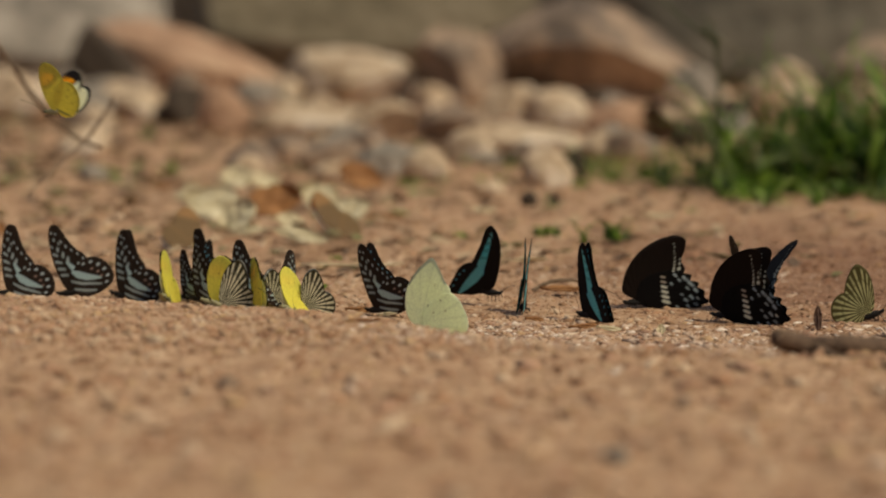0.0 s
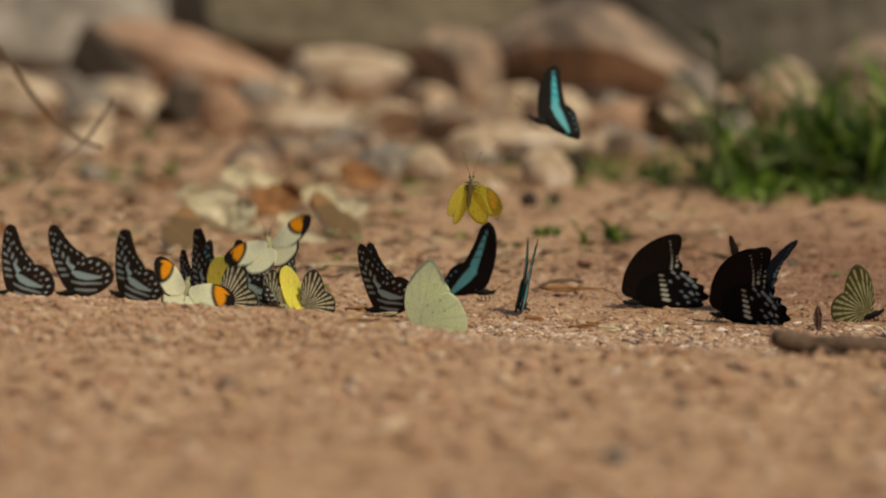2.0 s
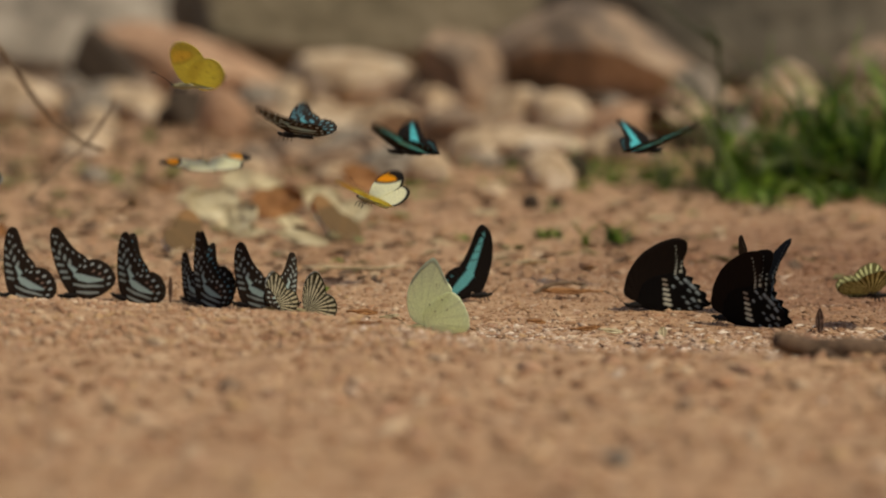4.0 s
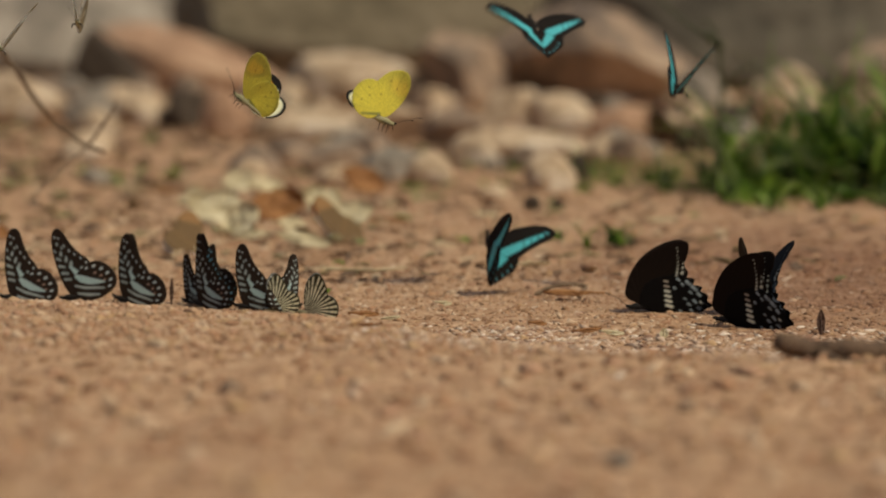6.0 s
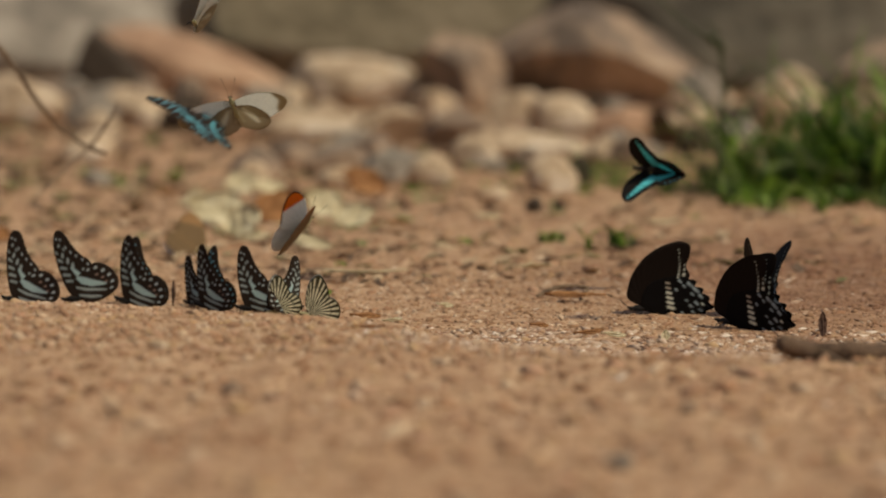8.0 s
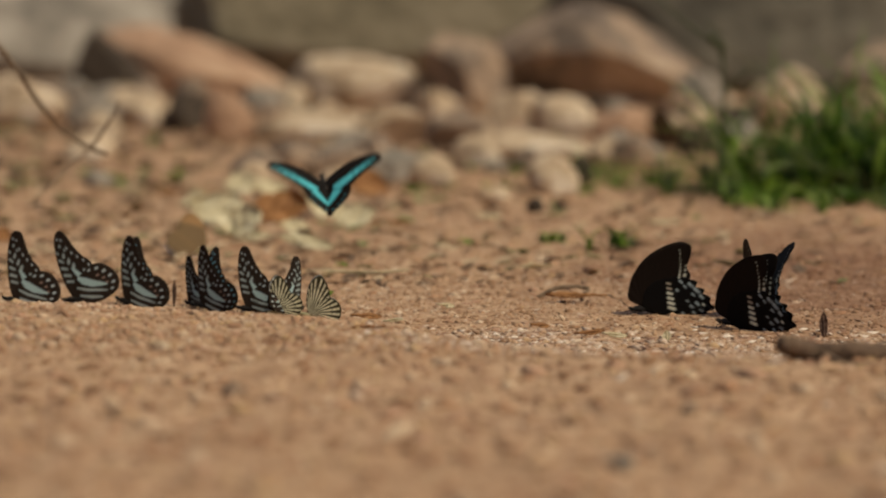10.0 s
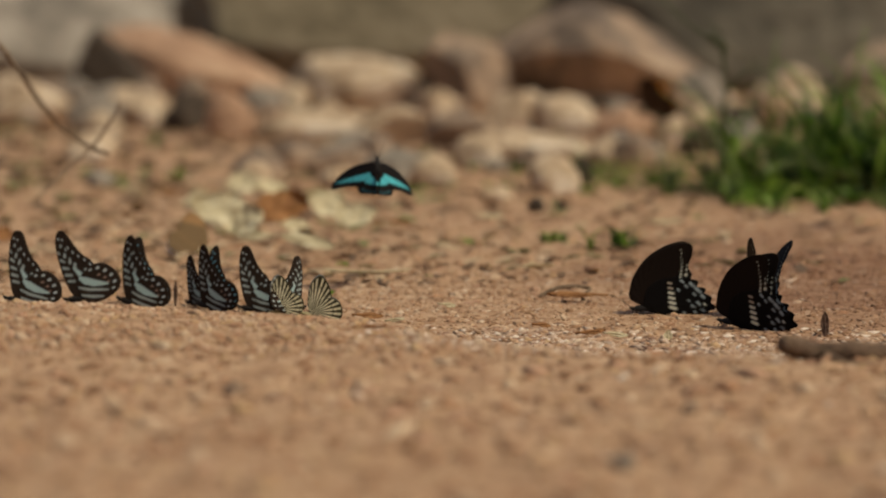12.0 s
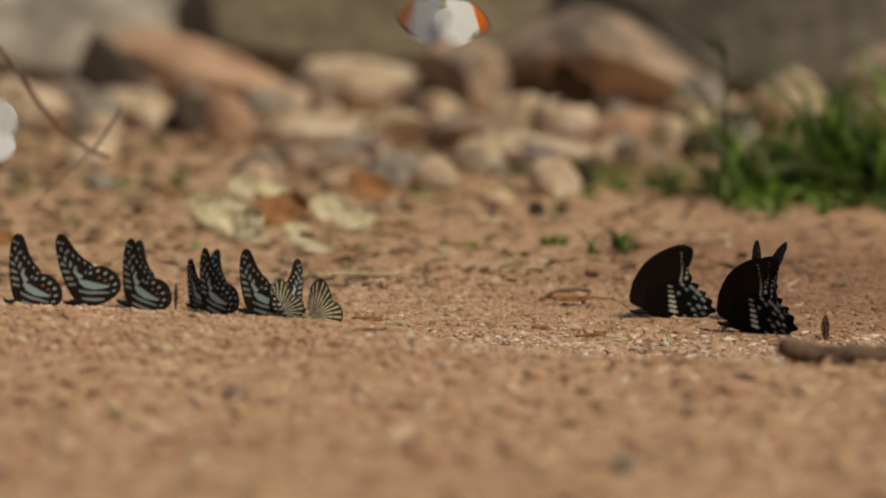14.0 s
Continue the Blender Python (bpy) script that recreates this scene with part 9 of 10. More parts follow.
    walk(white_a[2], [
        (0, right(85)), (4.4, right(85)), (5, right(40)), (5.15, right(72)), (5.3, right(0)), (5.45, right(72)), (5.6, right(0)),
        (5.75, right(72)), (5.9, right(40)), (6, right(50)), (6.1, right(50)), (6.2, right(55)), (6.3, right(50)), (6.4, right(35)),
        (6.5, right(42)), (6.6, right(42)), (6.7, right(25)), (6.8, right(-5)), (6.833, right(-5)), (6.867, right(-6)), (6.9, right(-6)),
        (7, right(-5)), (7.1, right(14)), (7.133, right(36)), (7.167, right(58)), (7.2, right(80)), (7.3, right(84)), (7.4, right(79)),
        (7.5, right(60)), (7.6, right(74)), (7.7, right(74)), (7.8, right(52)), (7.9, right(42)), (7.933, right(21)), (7.967, right(-1)),
        (8, right(-36)), (8.1, right(2)), (8.2, right(22)), (8.36, right(72)), (8.52, right(0)), (8.68, right(72)), (8.84, right(0)),
        (9, right(60)), (9.16, right(72)), (9.32, right(0)), (9.48, right(72)), (9.64, right(0)), (9.8, right(60)), (9.95, right(72)),
        (10.09, right(0)), (10.24, right(72)), (10.38, right(0)), (10.53, right(72)), (10.67, right(0)), (10.82, right(72)), (10.96, right(0)),
        (11.11, right(72)), (11.25, right(0)), (11.325, right(42)), (11.4, right(85)), (14, right(85))])
    walk(white_b[0], [
        (0, pose(-0.5000, 2.550, 0.0065, 0, 0, 180)), (4.6, pose(-0.5000, 2.550, 0.0065, 0, 0, 180)), (4.667, pose(-0.5048, 2.547, 0.0338, 0, 0, 131)),
        (4.733, pose(-0.5095, 2.543, 0.0610, 0, 0, 69)), (4.8, pose(-0.5143, 2.540, 0.0883, 0, 0, 20)), (4.96, pose(-0.4794, 2.539, 0.1082, 0, 0, 30)),
        (5, pose(-0.4691, 2.539, 0.1127, 0, 0, -15)), (5.067, pose(-0.4518, 2.539, 0.1201, 0, 0, -91)), (5.11, pose(-0.4406, 2.539, 0.1250, 0, 0, -140)),
        (5.27, pose(-0.3991, 2.539, 0.1394, 0, 0, -130)), (5.43, pose(-0.3561, 2.539, 0.1520, 0, 0, -120)), (5.59, pose(-0.3130, 2.540, 0.1636, 0, 0, -110)),
        (5.74, pose(-0.2708, 2.540, 0.1747, 0, 0, -100)), (5.9, pose(-0.2310, 2.540, 0.1860, 0, 0, -90)), (6, pose(-0.2219, 2.540, 0.1775, 0, -15, -90)),
        (6.1, pose(-0.2142, 2.540, 0.1792, 0, 0, -90)), (6.2, pose(-0.1987, 2.540, 0.1690, 0, 0, -90)), (6.3, pose(-0.1957, 2.540, 0.1673, -10, -15, -93)),
        (6.4, pose(-0.1861, 2.540, 0.1836, 0, -55, -90)), (6.5, pose(-0.1811, 2.540, 0.1809, 0, -15, -90)), (6.6, pose(-0.1781, 2.540, 0.1837, 0, -15, -90)),
        (6.7, pose(-0.1703, 2.540, 0.1794, -10, -15, -93)), (6.8, pose(-0.1629, 2.540, 0.1746, 4, -6, -90)), (6.9, pose(-0.1581, 2.540, 0.1735, 11, -18, -91)),
        (7, pose(-0.1498, 2.540, 0.1709, 25, -37, -97)), (7.1, pose(-0.1446, 2.540, 0.1719, 14, -46, -95)), (7.2, pose(-0.1353, 2.540, 0.1867, 5, -52, -92)),
        (7.3, pose(-0.1331, 2.540, 0.2085, 0, 0, -90)), (7.45, pose(-0.1360, 2.540, 0.2087, 0, 0, -90)), (7.6, pose(-0.1394, 2.540, 0.2059, 0, 0, -90)),
        (7.75, pose(-0.1431, 2.540, 0.2012, 0, 0, -90)), (7.9, pose(-0.1470, 2.540, 0.1954, 0, 0, -90)), (8, pose(-0.1522, 2.540, 0.1785, -26, -14, -96)),
        (8.1, pose(-0.1427, 2.540, 0.1785, 0, -55, -90)), (8.15, pose(-0.1509, 2.540, 0.1759, 18, -26, -102)), (8.2, pose(-0.1591, 2.540, 0.1734, 0, 0, -30)),
        (8.36, pose(-0.1691, 2.539, 0.1932, 0, 0, -24)), (8.52, pose(-0.1752, 2.538, 0.2187, 0, 0, -18)), (8.68, pose(-0.1823, 2.538, 0.2431, 0, 0, -12)),
        (8.84, pose(-0.1951, 2.538, 0.2592, 0, 0, -6)), (8.9, pose(-0.2038, 2.539, 0.2595, 0, 0, -71)), (8.933, pose(-0.2086, 2.539, 0.2597, 0, 0, -108)),
        (9, pose(-0.2182, 2.540, 0.2600, 0, 0, 180)), (9.14, pose(-0.2552, 2.544, 0.2466, 0, 0, 180)), (9.28, pose(-0.2969, 2.549, 0.2282, 0, 0, 180)),
        (9.42, pose(-0.3425, 2.555, 0.2056, 0, 0, 180)), (9.56, pose(-0.3911, 2.561, 0.1798, 0, 0, 180)), (9.7, pose(-0.4419, 2.567, 0.1517, 0, 0, 180)),
        (9.84, pose(-0.4941, 2.574, 0.1220, 0, 0, 180)), (9.98, pose(-0.5468, 2.581, 0.0918, 0, 0, 180)), (10.12, pose(-0.5992, 2.587, 0.0619, 0, 0, 180)),
        (10.26, pose(-0.6506, 2.594, 0.0332, 0, 0, 180)), (10.4, pose(-0.7000, 2.600, 0.0065, 0, 0, 180)), (14, pose(-0.7000, 2.600, 0.0065, 0, 0, 180))])
    walk(white_b[1], [
        (0, left(85)), (4.6, left(85)), (4.667, left(77)), (4.733, left(68)), (4.8, left(60)), (4.96, left(72)), (5.11, left(0)),
        (5.27, left(72)), (5.43, left(0)), (5.59, left(72)), (5.74, left(0)), (5.9, left(30)), (6, left(75)), (6.1, left(50)),
        (6.2, left(30)), (6.3, left(60)), (6.333, left(40)), (6.367, left(20)), (6.4, left(0)), (6.433, left(17)), (6.467, left(33)),
        (6.5, left(50)), (6.6, left(80)), (6.7, left(70)), (6.8, left(42)), (6.9, left(32)), (6.933, left(15)), (6.967, left(-3)),
        (7, left(-35)), (7.1, left(-18)), (7.2, left(2)), (7.233, left(19)), (7.267, left(35)), (7.3, left(50)), (7.45, left(72)),
        (7.6, left(0)), (7.75, left(72)), (7.9, left(50)), (8, left(80)), (8.033, left(60)), (8.067, left(40)), (8.1, left(20)),
        (8.15, left(40)), (8.2, left(60)), (8.36, left(72)), (8.52, left(0)), (8.68, left(72)), (8.84, left(0)), (9, left(50)),
        (9.14, left(72)), (9.28, left(0)), (9.42, left(72)), (9.56, left(0)), (9.7, left(72)), (9.84, left(0)), (9.98, left(72)),
        (10.12, left(0)), (10.26, left(72)), (10.4, left(85)), (14, left(85))])
    walk(white_b[2], [
        (0, right(85)), (4.6, right(85)), (4.667, right(70)), (4.733, right(55)), (4.8, right(40)), (4.96, right(72)), (5.11, right(0)),
        (5.27, right(72)), (5.43, right(0)), (5.59, right(72)), (5.74, right(0)), (5.9, right(30)), (6, right(80)), (6.1, right(10)),
        (6.2, right(35)), (6.3, right(70)), (6.333, right(47)), (6.367, right(23)), (6.4, right(0)), (6.433, right(22)), (6.467, right(43)),
        (6.5, right(65)), (6.6, right(84)), (6.7, right(84)), (6.8, right(46)), (6.9, right(39)), (6.933, right(26)), (6.967, right(13)),
        (7, right(8)), (7.1, right(-16)), (7.2, right(6)), (7.233, right(20)), (7.267, right(35)), (7.3, right(50)), (7.45, right(72)),
        (7.6, right(0)), (7.75, right(72)), (7.9, right(50)), (8, right(84)), (8.033, right(59)), (8.067, right(35)), (8.1, right(10)),
        (8.15, right(20)), (8.2, right(30)), (8.36, right(72)), (8.52, right(0)), (8.68, right(72)), (8.84, right(0)), (9, right(50)),
        (9.14, right(72)), (9.28, right(0)), (9.42, right(72)), (9.56, right(0)), (9.7, right(72)), (9.84, right(0)), (9.98, right(72)),
        (10.12, right(0)), (10.26, right(72)), (10.4, right(85)), (14, right(85))])
    walk(orange_a[0], [
        (0, pose(-0.4200, 2.500, 0.0075, 0, 0, 0)), (1.9, pose(-0.4200, 2.500, 0.0075, 0, 0, 0)), (2.1, pose(-0.2725, 2.400, 0.0533, 0, 0, 0)),
        (2.3, pose(-0.2618, 2.400, 0.0712, 0, 0, 3)), (2.5, pose(-0.2882, 2.400, 0.0810, 0, 0, 20)), (2.6, pose(-0.2729, 2.400, 0.0875, 0, 0, 20)),
        (2.7, pose(-0.2729, 2.400, 0.1053, 1, -13, 79)), (2.8, pose(-0.2608, 2.400, 0.1183, 0, -15, 90)), (2.85, pose(-0.2535, 2.400, 0.1224, 39, -34, 72)),
        (2.9, pose(-0.2463, 2.400, 0.1264, 87, -35, 41)), (3, pose(-0.2166, 2.400, 0.1371, 69, -27, 40)), (3.1, pose(-0.1996, 2.400, 0.1449, 71, -42, 13)),
        (3.2, pose(-0.1812, 2.400, 0.1546, 21, -14, 85)), (3.36, pose(-0.1756, 2.400, 0.1726, 19, -9, 69)), (3.52, pose(-0.1742, 2.400, 0.1915, 15, -5, 52)),
        (3.68, pose(-0.1722, 2.400, 0.2101, 11, -2, 34)), (3.84, pose(-0.1646, 2.400, 0.2271, 5, 0, 16)), (4, pose(-0.1464, 2.400, 0.2412, 0, 0, 0)),
        (4.16, pose(-0.0884, 2.393, 0.2681, 0, 0, 0)), (4.32, pose(-0.0066, 2.378, 0.3025, 0, 0, 0)), (4.48, pose(0.0836, 2.366, 0.3346, 0, 0, 0)),
        (4.64, pose(0.1668, 2.370, 0.3548, 0, 0, 0)), (4.8, pose(0.2276, 2.400, 0.3533, 0, 0, 0)), (4.95, pose(0.2656, 2.446, 0.3361, 0, 0, 11)),
        (5.09, pose(0.2992, 2.499, 0.3134, 0, 0, 25)), (5.24, pose(0.3293, 2.557, 0.2862, 0, 0, 41)), (5.38, pose(0.3563, 2.620, 0.2552, 0, 0, 59)),
        (5.53, pose(0.3810, 2.687, 0.2214, 0, 0, 80)), (5.67, pose(0.4042, 2.756, 0.1856, 0, 0, 100)), (5.82, pose(0.4265, 2.826, 0.1486, 0, 0, 121)),
        (5.96, pose(0.4485, 2.896, 0.1114, 0, 0, 139)), (6.11, pose(0.4709, 2.966, 0.0747, 0, 0, 155)), (6.25, pose(0.4946, 3.035, 0.0395, 0, 0, 169)),
        (6.325, pose(0.5073, 3.067, 0.0230, 0, 0, 174)), (6.4, pose(0.5200, 3.100, 0.0065, 0, 0, 180)), (14, pose(0.5200, 3.100, 0.0065, 0, 0, 180))])
    walk(orange_a[1], [
        (0, left(85)), (1.9, left(85)), (2.1, left(40)), (2.3, left(70)), (2.5, left(50)), (2.6, left(20)), (2.7, left(50)),
        (2.8, left(70)), (2.85, left(50)), (2.9, left(30)), (3, left(12)), (3.1, left(25)), (3.2, left(84)), (3.36, left(72)),
        (3.52, left(0)), (3.68, left(72)), (3.84, left(0)), (4, left(40)), (4.16, left(72)), (4.32, left(0)), (4.48, left(72)),
        (4.64, left(0)), (4.8, left(60)), (4.95, left(72)), (5.09, left(0)), (5.24, left(72)), (5.38, left(0)), (5.53, left(72)),
        (5.67, left(0)), (5.82, left(72)), (5.96, left(0)), (6.11, left(72)), (6.25, left(0)), (6.325, left(42)), (6.4, left(85)),
        (14, left(85))])
    walk(orange_a[2], [
        (0, right(85)), (1.9, right(85)), (2.1, right(40)), (2.3, right(60)), (2.5, right(20)), (2.6, right(60)), (2.7, right(50)),
        (2.8, right(60)), (2.85, right(50)), (2.9, right(40)), (3, right(12)), (3.1, right(40)), (3.2, right(84)), (3.36, right(72)),
        (3.52, right(0)), (3.68, right(72)), (3.84, right(0)), (4, right(40)), (4.16, right(72)), (4.32, right(0)), (4.48, right(72)),
        (4.64, right(0)), (4.8, right(60)), (4.95, right(72)), (5.09, right(0)), (5.24, right(72)), (5.38, right(0)), (5.53, right(72)),
        (5.67, right(0)), (5.82, right(72)), (5.96, right(0)), (6.11, right(72)), (6.25, right(0)), (6.325, right(42)), (6.4, right(85)),
        (14, right(85))])
    walk(orange_d[0], [
        (0, pose(-0.0808, 3.096, 0.0038, 45, -9, -150)), (7.7, pose(-0.0818, 3.094, 0.0038, 45, -9, -150)), (7.8, pose(-0.0787, 2.980, 0.0146, -9, -13, -171)),
        (7.867, pose(-0.0783, 2.860, 0.0287, -1, -39, 137)), (7.9, pose(-0.0781, 2.800, 0.0357, 15, -46, 103)), (7.95, pose(-0.0832, 2.700, 0.0437, 44, -53, 45)),
        (8, pose(-0.0883, 2.600, 0.0518, 59, -48, 14)), (8.05, pose(-0.0922, 2.575, 0.0559, 54, -50, 37)), (8.1, pose(-0.0962, 2.550, 0.0601, 41, -50, 81)),
        (8.2, pose(-0.0856, 2.470, 0.0661, -24, -27, 146)), (8.3, pose(-0.0822, 2.470, 0.0711, 0, 0, 160)), (8.48, pose(-0.0991, 2.470, 0.0913, 0, 0, 160)),
        (8.65, pose(-0.1169, 2.470, 0.1139, 0, 0, 160)), (8.82, pose(-0.1377, 2.470, 0.1333, 0, 0, 160)), (9, pose(-0.1634, 2.470, 0.1442, 0, 0, 160)),
        (9.16, pose(-0.1941, 2.467, 0.1451, 0, 0, 164)), (9.32, pose(-0.2305, 2.460, 0.1405, 0, 0, 168)), (9.48, pose(-0.2682, 2.455, 0.1321, 0, 0, 172)),
        (9.64, pose(-0.3026, 2.457, 0.1217, 0, 0, 176)), (9.8, pose(-0.3295, 2.470, 0.1112, 0, 0, 180)), (9.96, pose(-0.3491, 2.492, 0.1011, 0, 0, 180)),
        (10.11, pose(-0.3663, 2.519, 0.0902, 0, 0, 180)), (10.27, pose(-0.3816, 2.548, 0.0788, 0, 0, 180)), (10.42, pose(-0.3955, 2.580, 0.0670, 0, 0, 180)),
        (10.58, pose(-0.4084, 2.614, 0.0549, 0, 0, 180)), (10.73, pose(-0.4208, 2.649, 0.0427, 0, 0, 180)), (10.89, pose(-0.4332, 2.684, 0.0304, 0, 0, 180)),
        (11.04, pose(-0.4461, 2.718, 0.0183, 0, 0, 180)), (11.12, pose(-0.4531, 2.734, 0.0124, 0, 0, 180)), (11.2, pose(-0.4600, 2.750, 0.0065, 0, 0, 180)),
        (14, pose(-0.4600, 2.750, 0.0065, 0, 0, 180))])
    walk(orange_d[1], [
        (0, left(87)), (7.7, left(87)), (7.8, left(61)), (7.9, left(64)), (7.95, left(68)), (8, left(80)), (8.05, left(41)),
        (8.1, left(9)), (8.2, left(61)), (8.3, left(30)), (8.48, left(72)), (8.65, left(0)), (8.82, left(72)), (9, left(60)),
        (9.16, left(72)), (9.32, left(0)), (9.48, left(72)), (9.64, left(0)), (9.8, left(60)), (9.96, left(72)), (10.11, left(0)),
        (10.27, left(72)), (10.42, left(0)), (10.58, left(72)), (10.73, left(0)), (10.89, left(72)), (11.04, left(0)), (11.12, left(42)),
        (11.2, left(85)), (14, left(85))])
    walk(orange_d[2], [
        (0, right(87)), (7.7, right(87)), (7.8, right(62)), (7.9, right(65)), (7.95, right(67)), (8, right(78)), (8.05, right(47)),
        (8.1, right(25)), (8.2, right(22)), (8.3, right(30)), (8.48, right(72)), (8.65, right(0)), (8.82, right(72)), (9, right(20)),
        (9.16, right(72)), (9.32, right(0)), (9.48, right(72)), (9.64, right(0)), (9.8, right(60)), (9.96, right(72)), (10.11, right(0)),
        (10.27, right(72)), (10.42, right(0)), (10.58, right(72)), (10.73, right(0)), (10.89, right(72)), (11.04, right(0)), (11.12, right(42)),
        (11.2, right(85)), (14, right(85))])
    walk(orange_b[0], [
        (0, pose(-0.1741, 2.996, 0.0036, -53, -4, 30)), (11.9, pose(-0.1750, 2.996, 0.0035, -53, -4, 30)), (12, pose(-0.1750, 2.996, 0.0036, -53, -4, 30)),
        (12.05, pose(-0.1717, 2.923, 0.0102, -30, -24, -28)), (12.1, pose(-0.1684, 2.850, 0.0169, 0, -15, -90)), (12.15, pose(-0.1668, 2.800, 0.0214, -3, -22, -134)),
        (12.2, pose(-0.1651, 2.750, 0.0259, 0, -30, 180)), (12.233, pose(-0.1696, 2.767, 0.0262, -44, -30, 175)), (12.267, pose(-0.1745, 2.794, 0.0260, -101, -35, 172)),
        (12.3, pose(-0.1796, 2.832, 0.0252, -144, -39, 174)), (12.4, pose(-0.1855, 2.896, 0.0295, -143, -30, 174)), (12.5, pose(-0.1775, 3.000, 0.0496, -136, -37, 172)),
        (12.6, pose(-0.1694, 2.796, 0.0648, -136, -37, 172)), (12.65, pose(-0.1530, 2.649, 0.0759, -123, -61, 177)), (12.7, pose(-0.1365, 2.502, 0.0869, 31, -82, 46)),
        (12.8, pose(-0.1315, 2.470, 0.1003, 27, -79, 64)), (12.9, pose(-0.1281, 2.470, 0.1121, 26, -18, 93)), (13, pose(-0.1314, 2.470, 0.1138, 29, -16, 88)),
        (13.1, pose(-0.1131, 2.470, 0.1206, 34, -43, 49)), (13.2, pose(-0.1131, 2.470, 0.1274, 56, -55, 17)), (13.25, pose(-0.1073, 2.470, 0.1325, 35, -32, -6)),
        (13.3, pose(-0.1014, 2.470, 0.1371, 17, -15, -22)), (13.4, pose(-0.0895, 2.470, 0.1441, 31, -11, -1)), (13.45, pose(-0.0783, 2.470, 0.1540, 48, -22, 21)),
        (13.5, pose(-0.0669, 2.470, 0.1633, 55, -26, 27)), (13.6, pose(-0.0613, 2.470, 0.1730, 47, -36, 38)), (13.7, pose(-0.0484, 2.470, 0.1821, 25, -18, 77)),
        (13.8, pose(-0.0320, 2.470, 0.1906, 9, -21, 87)), (13.9, pose(-0.0217, 2.470, 0.1910, 3, -54, 89)), (13.933, pose(-0.0158, 2.470, 0.1912, 30, -48, 54)),
        (13.967, pose(-0.0097, 2.470, 0.1914, 43, -38, 36)), (14, pose(-0.0038, 2.470, 0.1935, 6, -53, 88))])
    walk(orange_b[1], [
        (0, left(87)), (11.9, left(87)), (12, left(87)), (12.05, left(74)), (12.1, left(60)), (12.15, left(32)), (12.2, left(5)),
        (12.233, left(17)), (12.267, left(28)), (12.3, left(40)), (12.4, left(30)), (12.5, left(60)), (12.6, left(55)), (12.65, left(42)),
        (12.7, left(28)), (12.8, left(42)), (12.9, left(86)), (13, left(88)), (13.1, left(50)), (13.2, left(55)), (13.25, left(58)),
        (13.3, left(56)), (13.4, left(59)), (13.45, left(32)), (13.5, left(-16)), (13.6, left(24)), (13.7, left(66)), (13.8, left(58)),
        (13.9, left(24)), (13.933, left(3)), (13.967, left(-18)), (14, left(-50))])
    walk(orange_b[2], [
        (0, right(87)), (11.9, right(87)), (12, right(87)), (12.05, right(71)), (12.1, right(55)), (12.15, right(32)), (12.2, right(10)),
        (12.233, right(20)), (12.267, right(30)), (12.3, right(40)), (12.4, right(40)), (12.5, right(25)), (12.6, right(30)), (12.65, right(29)),
        (12.7, right(28)), (12.8, right(42)), (12.9, right(86)), (13, right(72)), (13.1, right(30)), (13.2, right(50)), (13.25, right(40)),
        (13.3, right(30)), (13.4, right(29)), (13.45, right(26)), (13.5, right(21)), (13.6, right(39)), (13.7, right(75)), (13.8, right(69)),
        (13.9, right(16)), (13.933, right(-1)), (13.967, right(-18)), (14, right(-42))])
    walk(orange_c[0], [
        (0, pose(-0.5000, 2.350, 0.0125, 0, 0, 0)), (12.5, pose(-0.5000, 2.350, 0.0125, 0, 0, 0)), (12.7, pose(-0.3114, 2.420, 0.0494, 0, 0, 0)),
        (12.9, pose(-0.2983, 2.420, 0.0529, 0, 0, -20)), (13.1, pose(-0.2950, 2.420, 0.0565, 0, 0, 0)), (13.15, pose(-0.2828, 2.420, 0.0582, 13, -27, 39)),
        (13.2, pose(-0.2706, 2.420, 0.0599, 0, -55, 90)), (13.3, pose(-0.2630, 2.420, 0.0675, 32, -52, 64)), (13.4, pose(-0.2613, 2.420, 0.0811, 28, -76, 82)),
        (13.5, pose(-0.2717, 2.420, 0.0975, 14, -75, 128)), (13.6, pose(-0.2725, 2.420, 0.1024, 33, -63, 85)), (13.7, pose(-0.2628, 2.420, 0.1053, 1, -79, 85)),
        (13.8, pose(-0.2608, 2.420, 0.1022, -44, -71, 139)), (13.9, pose(-0.2638, 2.420, 0.1029, -21, -50, 133)), (14, pose(-0.2745, 2.420, 0.1185, -55, 0, 180))])
    walk(orange_c[1], [
        (0, left(85)), (12.5, left(85)), (12.7, left(40)), (12.9, left(40)), (13.1, left(60)), (13.15, left(50)), (13.2, left(40)),
        (13.3, left(33)), (13.4, left(43)), (13.5, left(59)), (13.6, left(58)), (13.7, left(38)), (13.8, left(30)), (13.9, left(20)),
        (14, left(15))])
    walk(orange_c[2], [
        (0, right(85)), (12.5, right(85)), (12.7, right(40)), (12.9, right(20)), (13.1, right(40)), (13.15, right(40)), (13.2, right(40)),
        (13.3, right(33)), (13.4, right(38)), (13.5, right(59)), (13.6, right(58)), (13.7, right(63)), (13.8, right(40)), (13.9, right(21)),
        (14, right(15))])
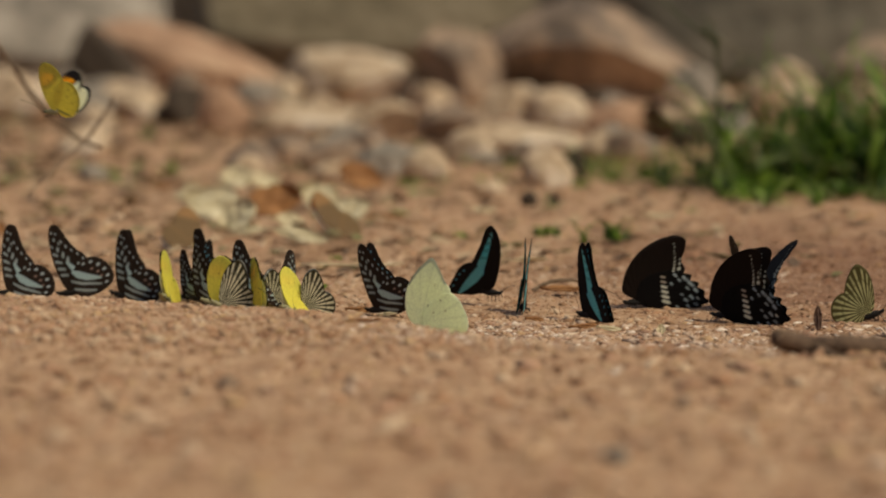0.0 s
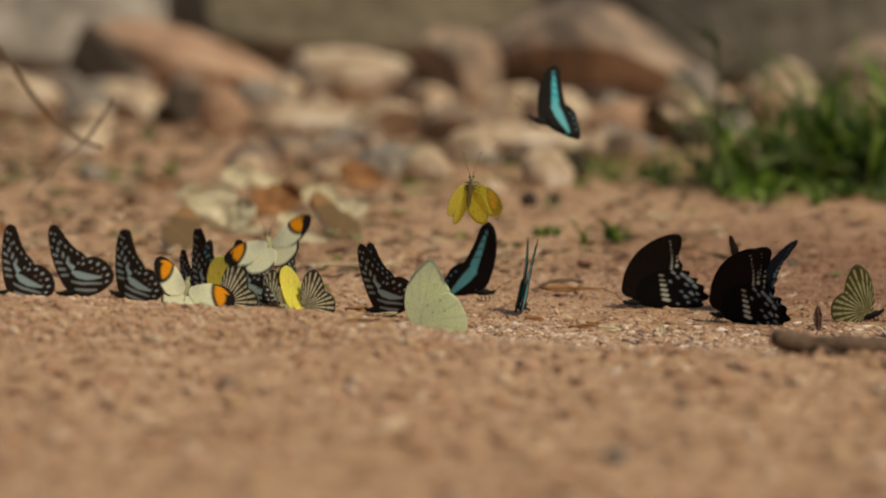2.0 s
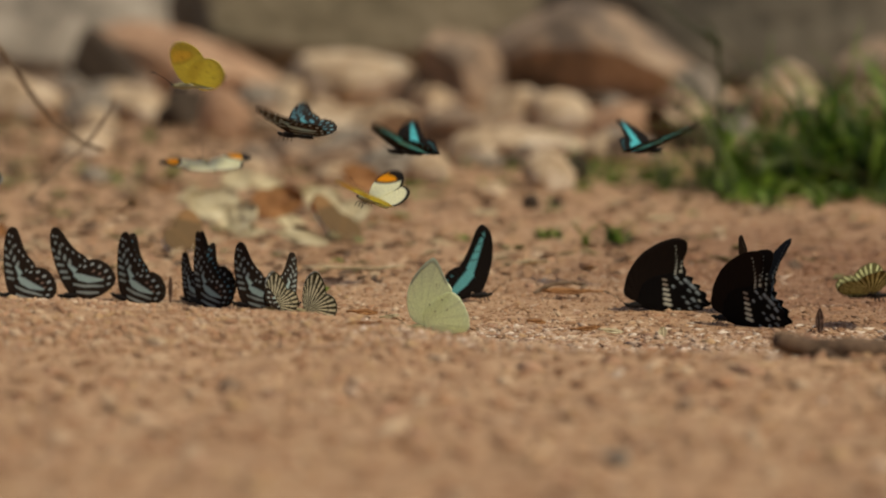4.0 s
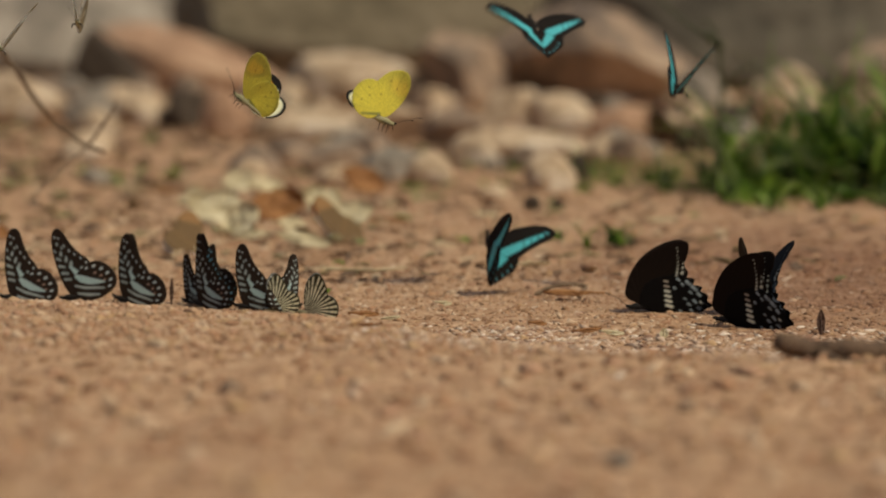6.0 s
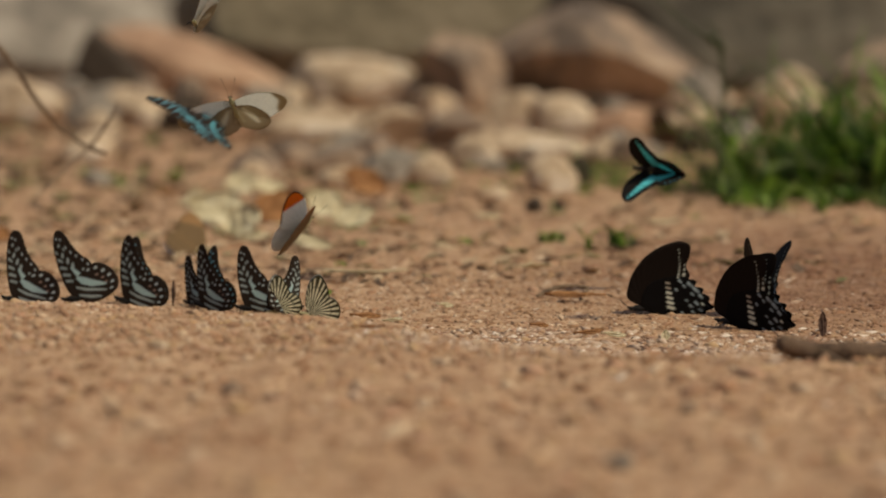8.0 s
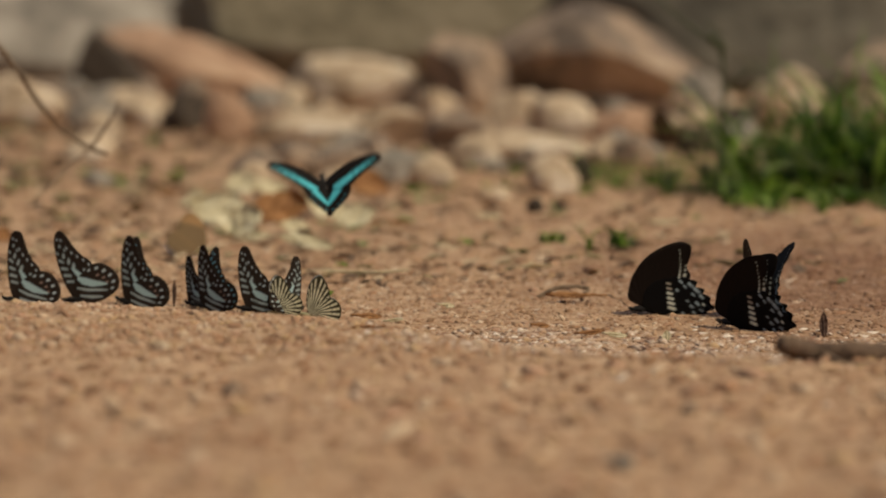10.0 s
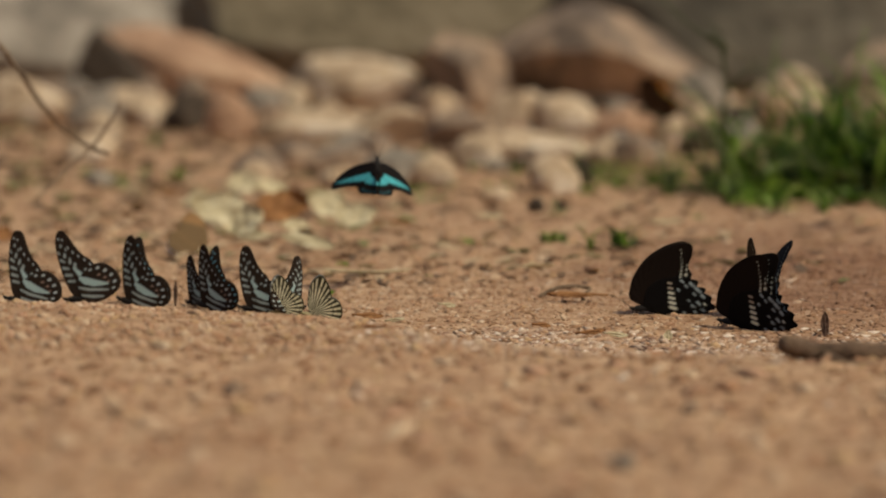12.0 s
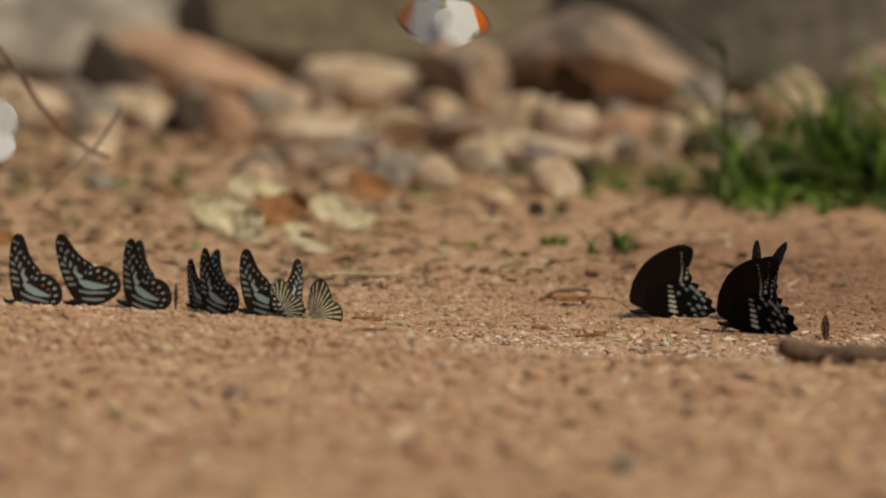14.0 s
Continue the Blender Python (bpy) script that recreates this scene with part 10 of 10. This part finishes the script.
    walk(tawny_o[0], [
        (0, pose(0.2149, 4.280, 0.0047, 0, 0, 168)), (11.2, pose(0.2158, 4.280, 0.0061, 0, 0, 168)), (11.3, pose(0.2054, 4.200, 0.0139, 0, -20, 150)),
        (11.5, pose(0.2135, 4.100, 0.0291, 0, 0, 180)), (11.7, pose(0.2021, 4.050, 0.0319, 0, 0, 170)), (11.9, pose(0.1813, 4.000, 0.0437, 0, -30, 150)),
        (12.1, pose(0.1924, 4.000, 0.0601, 0, 0, 175)), (12.2, pose(0.1908, 4.000, 0.0618, 0, 0, 180)), (12.3, pose(0.1795, 4.000, 0.0658, 0, 0, 150)),
        (12.4, pose(0.1746, 4.000, 0.0660, 0, 0, 150)), (12.5, pose(0.1655, 4.000, 0.0554, 7, -19, 159)), (12.6, pose(0.1666, 4.000, 0.0502, 0, 0, 160)),
        (12.7, pose(0.1586, 4.000, 0.0595, 0, 0, 160)), (12.8, pose(0.1618, 4.000, 0.0721, 0, 0, 180)), (12.9, pose(0.1575, 4.000, 0.0723, 0, 0, 180)),
        (13, pose(0.1522, 4.000, 0.0725, 0, 0, 150)), (13.1, pose(0.1548, 4.000, 0.0754, 0, 0, 180)), (13.2, pose(0.1371, 4.000, 0.0767, 0, 0, 180)),
        (13.3, pose(0.1290, 4.000, 0.0748, 0, 0, 180)), (13.4, pose(0.1258, 4.000, 0.0750, 0, 0, 180)), (13.5, pose(0.1226, 4.000, 0.0629, 0, 0, 140)),
        (13.6, pose(0.1226, 4.000, 0.0549, 0, 0, 160)), (13.7, pose(0.1139, 4.000, 0.0549, 0, 0, 180)), (13.8, pose(0.1133, 4.000, 0.0683, 0, 0, 180)),
        (13.9, pose(0.1036, 4.000, 0.0683, 0, 0, 180)), (14, pose(0.1089, 4.000, 0.0656, 0, 0, 180))])
    walk(tawny_o[1], [
        (0, left(85)), (11.2, left(85)), (11.5, left(60)), (11.67, left(72)), (11.83, left(0)), (12, left(70)), (12.1, left(70)),
        (12.2, left(84)), (12.3, left(70)), (12.4, left(70)), (12.5, left(70)), (12.6, left(30)), (12.7, left(20)), (12.8, left(60)),
        (12.9, left(80)), (13, left(84)), (13.1, left(70)), (13.2, left(75)), (13.3, left(80)), (13.4, left(60)), (13.5, left(30)),
        (13.6, left(30)), (13.7, left(30)), (13.8, left(60)), (13.9, left(60)), (14, left(75))])
    walk(tawny_o[2], [
        (0, right(85)), (11.2, right(85)), (11.5, right(30)), (11.67, right(72)), (11.83, right(0)), (12, right(60)), (12.1, right(60)),
        (12.2, right(80)), (12.3, right(40)), (12.4, right(30)), (12.5, right(40)), (12.6, right(20)), (12.7, right(30)), (12.8, right(50)),
        (12.9, right(70)), (13, right(80)), (13.1, right(60)), (13.2, right(60)), (13.3, right(70)), (13.4, right(30)), (13.5, right(10)),
        (13.6, right(30)), (13.7, right(40)), (13.8, right(60)), (13.9, right(40)), (14, right(50))])
    walk(tawny_p[0], [
        (0, pose(0.7000, 3.600, 0.0070, 0, 0, 180)), (11.6, pose(0.7000, 3.600, 0.0070, 0, 0, 180)), (11.9, pose(0.4092, 3.200, 0.1129, 0, 0, 180)),
        (12.1, pose(0.3446, 3.200, 0.1345, 0, 0, 180)), (12.2, pose(0.3274, 3.200, 0.1368, 0, 0, 180)), (12.3, pose(0.3187, 3.200, 0.1476, 0, 0, 180)),
        (12.4, pose(0.3050, 3.200, 0.1521, 0, 0, 180)), (12.5, pose(0.2971, 3.200, 0.1651, 0, 0, 160)), (12.6, pose(0.2884, 3.200, 0.1909, 0, 0, 180)),
        (12.74, pose(0.3036, 3.202, 0.2118, 0, 0, 152)), (12.88, pose(0.3191, 3.207, 0.2357, 0, 0, 113)), (13.02, pose(0.3368, 3.210, 0.2566, 0, 0, 67)),
        (13.16, pose(0.3586, 3.209, 0.2682, 0, 0, 28)), (13.3, pose(0.3861, 3.200, 0.2646, 0, 0, 0)), (13.48, pose(0.4530, 3.164, 0.2234, 0, 0, 37)),
        (13.65, pose(0.5383, 3.113, 0.1563, 0, 0, 90)), (13.82, pose(0.6310, 3.055, 0.0788, 0, 0, 143)), (14, pose(0.7200, 3.000, 0.0065, 0, 0, 180))])
    walk(tawny_p[1], [
        (0, left(85)), (11.6, left(85)), (11.9, left(60)), (12.1, left(60)), (12.2, left(60)), (12.3, left(70)), (12.4, left(50)),
        (12.5, left(60)), (12.6, left(40)), (12.74, left(72)), (12.88, left(0)), (13.02, left(72)), (13.16, left(0)), (13.3, left(60)),
        (13.48, left(72)), (13.65, left(0)), (13.82, left(72)), (14, left(85))])
    walk(tawny_p[2], [
        (0, right(85)), (11.6, right(85)), (11.9, right(30)), (12.1, right(30)), (12.2, right(60)), (12.3, right(60)), (12.4, right(40)),
        (12.5, right(60)), (12.6, right(40)), (12.74, right(72)), (12.88, right(0)), (13.02, right(72)), (13.16, right(0)), (13.3, right(60)),
        (13.48, right(72)), (13.65, right(0)), (13.82, right(72)), (14, right(85))])


motions()
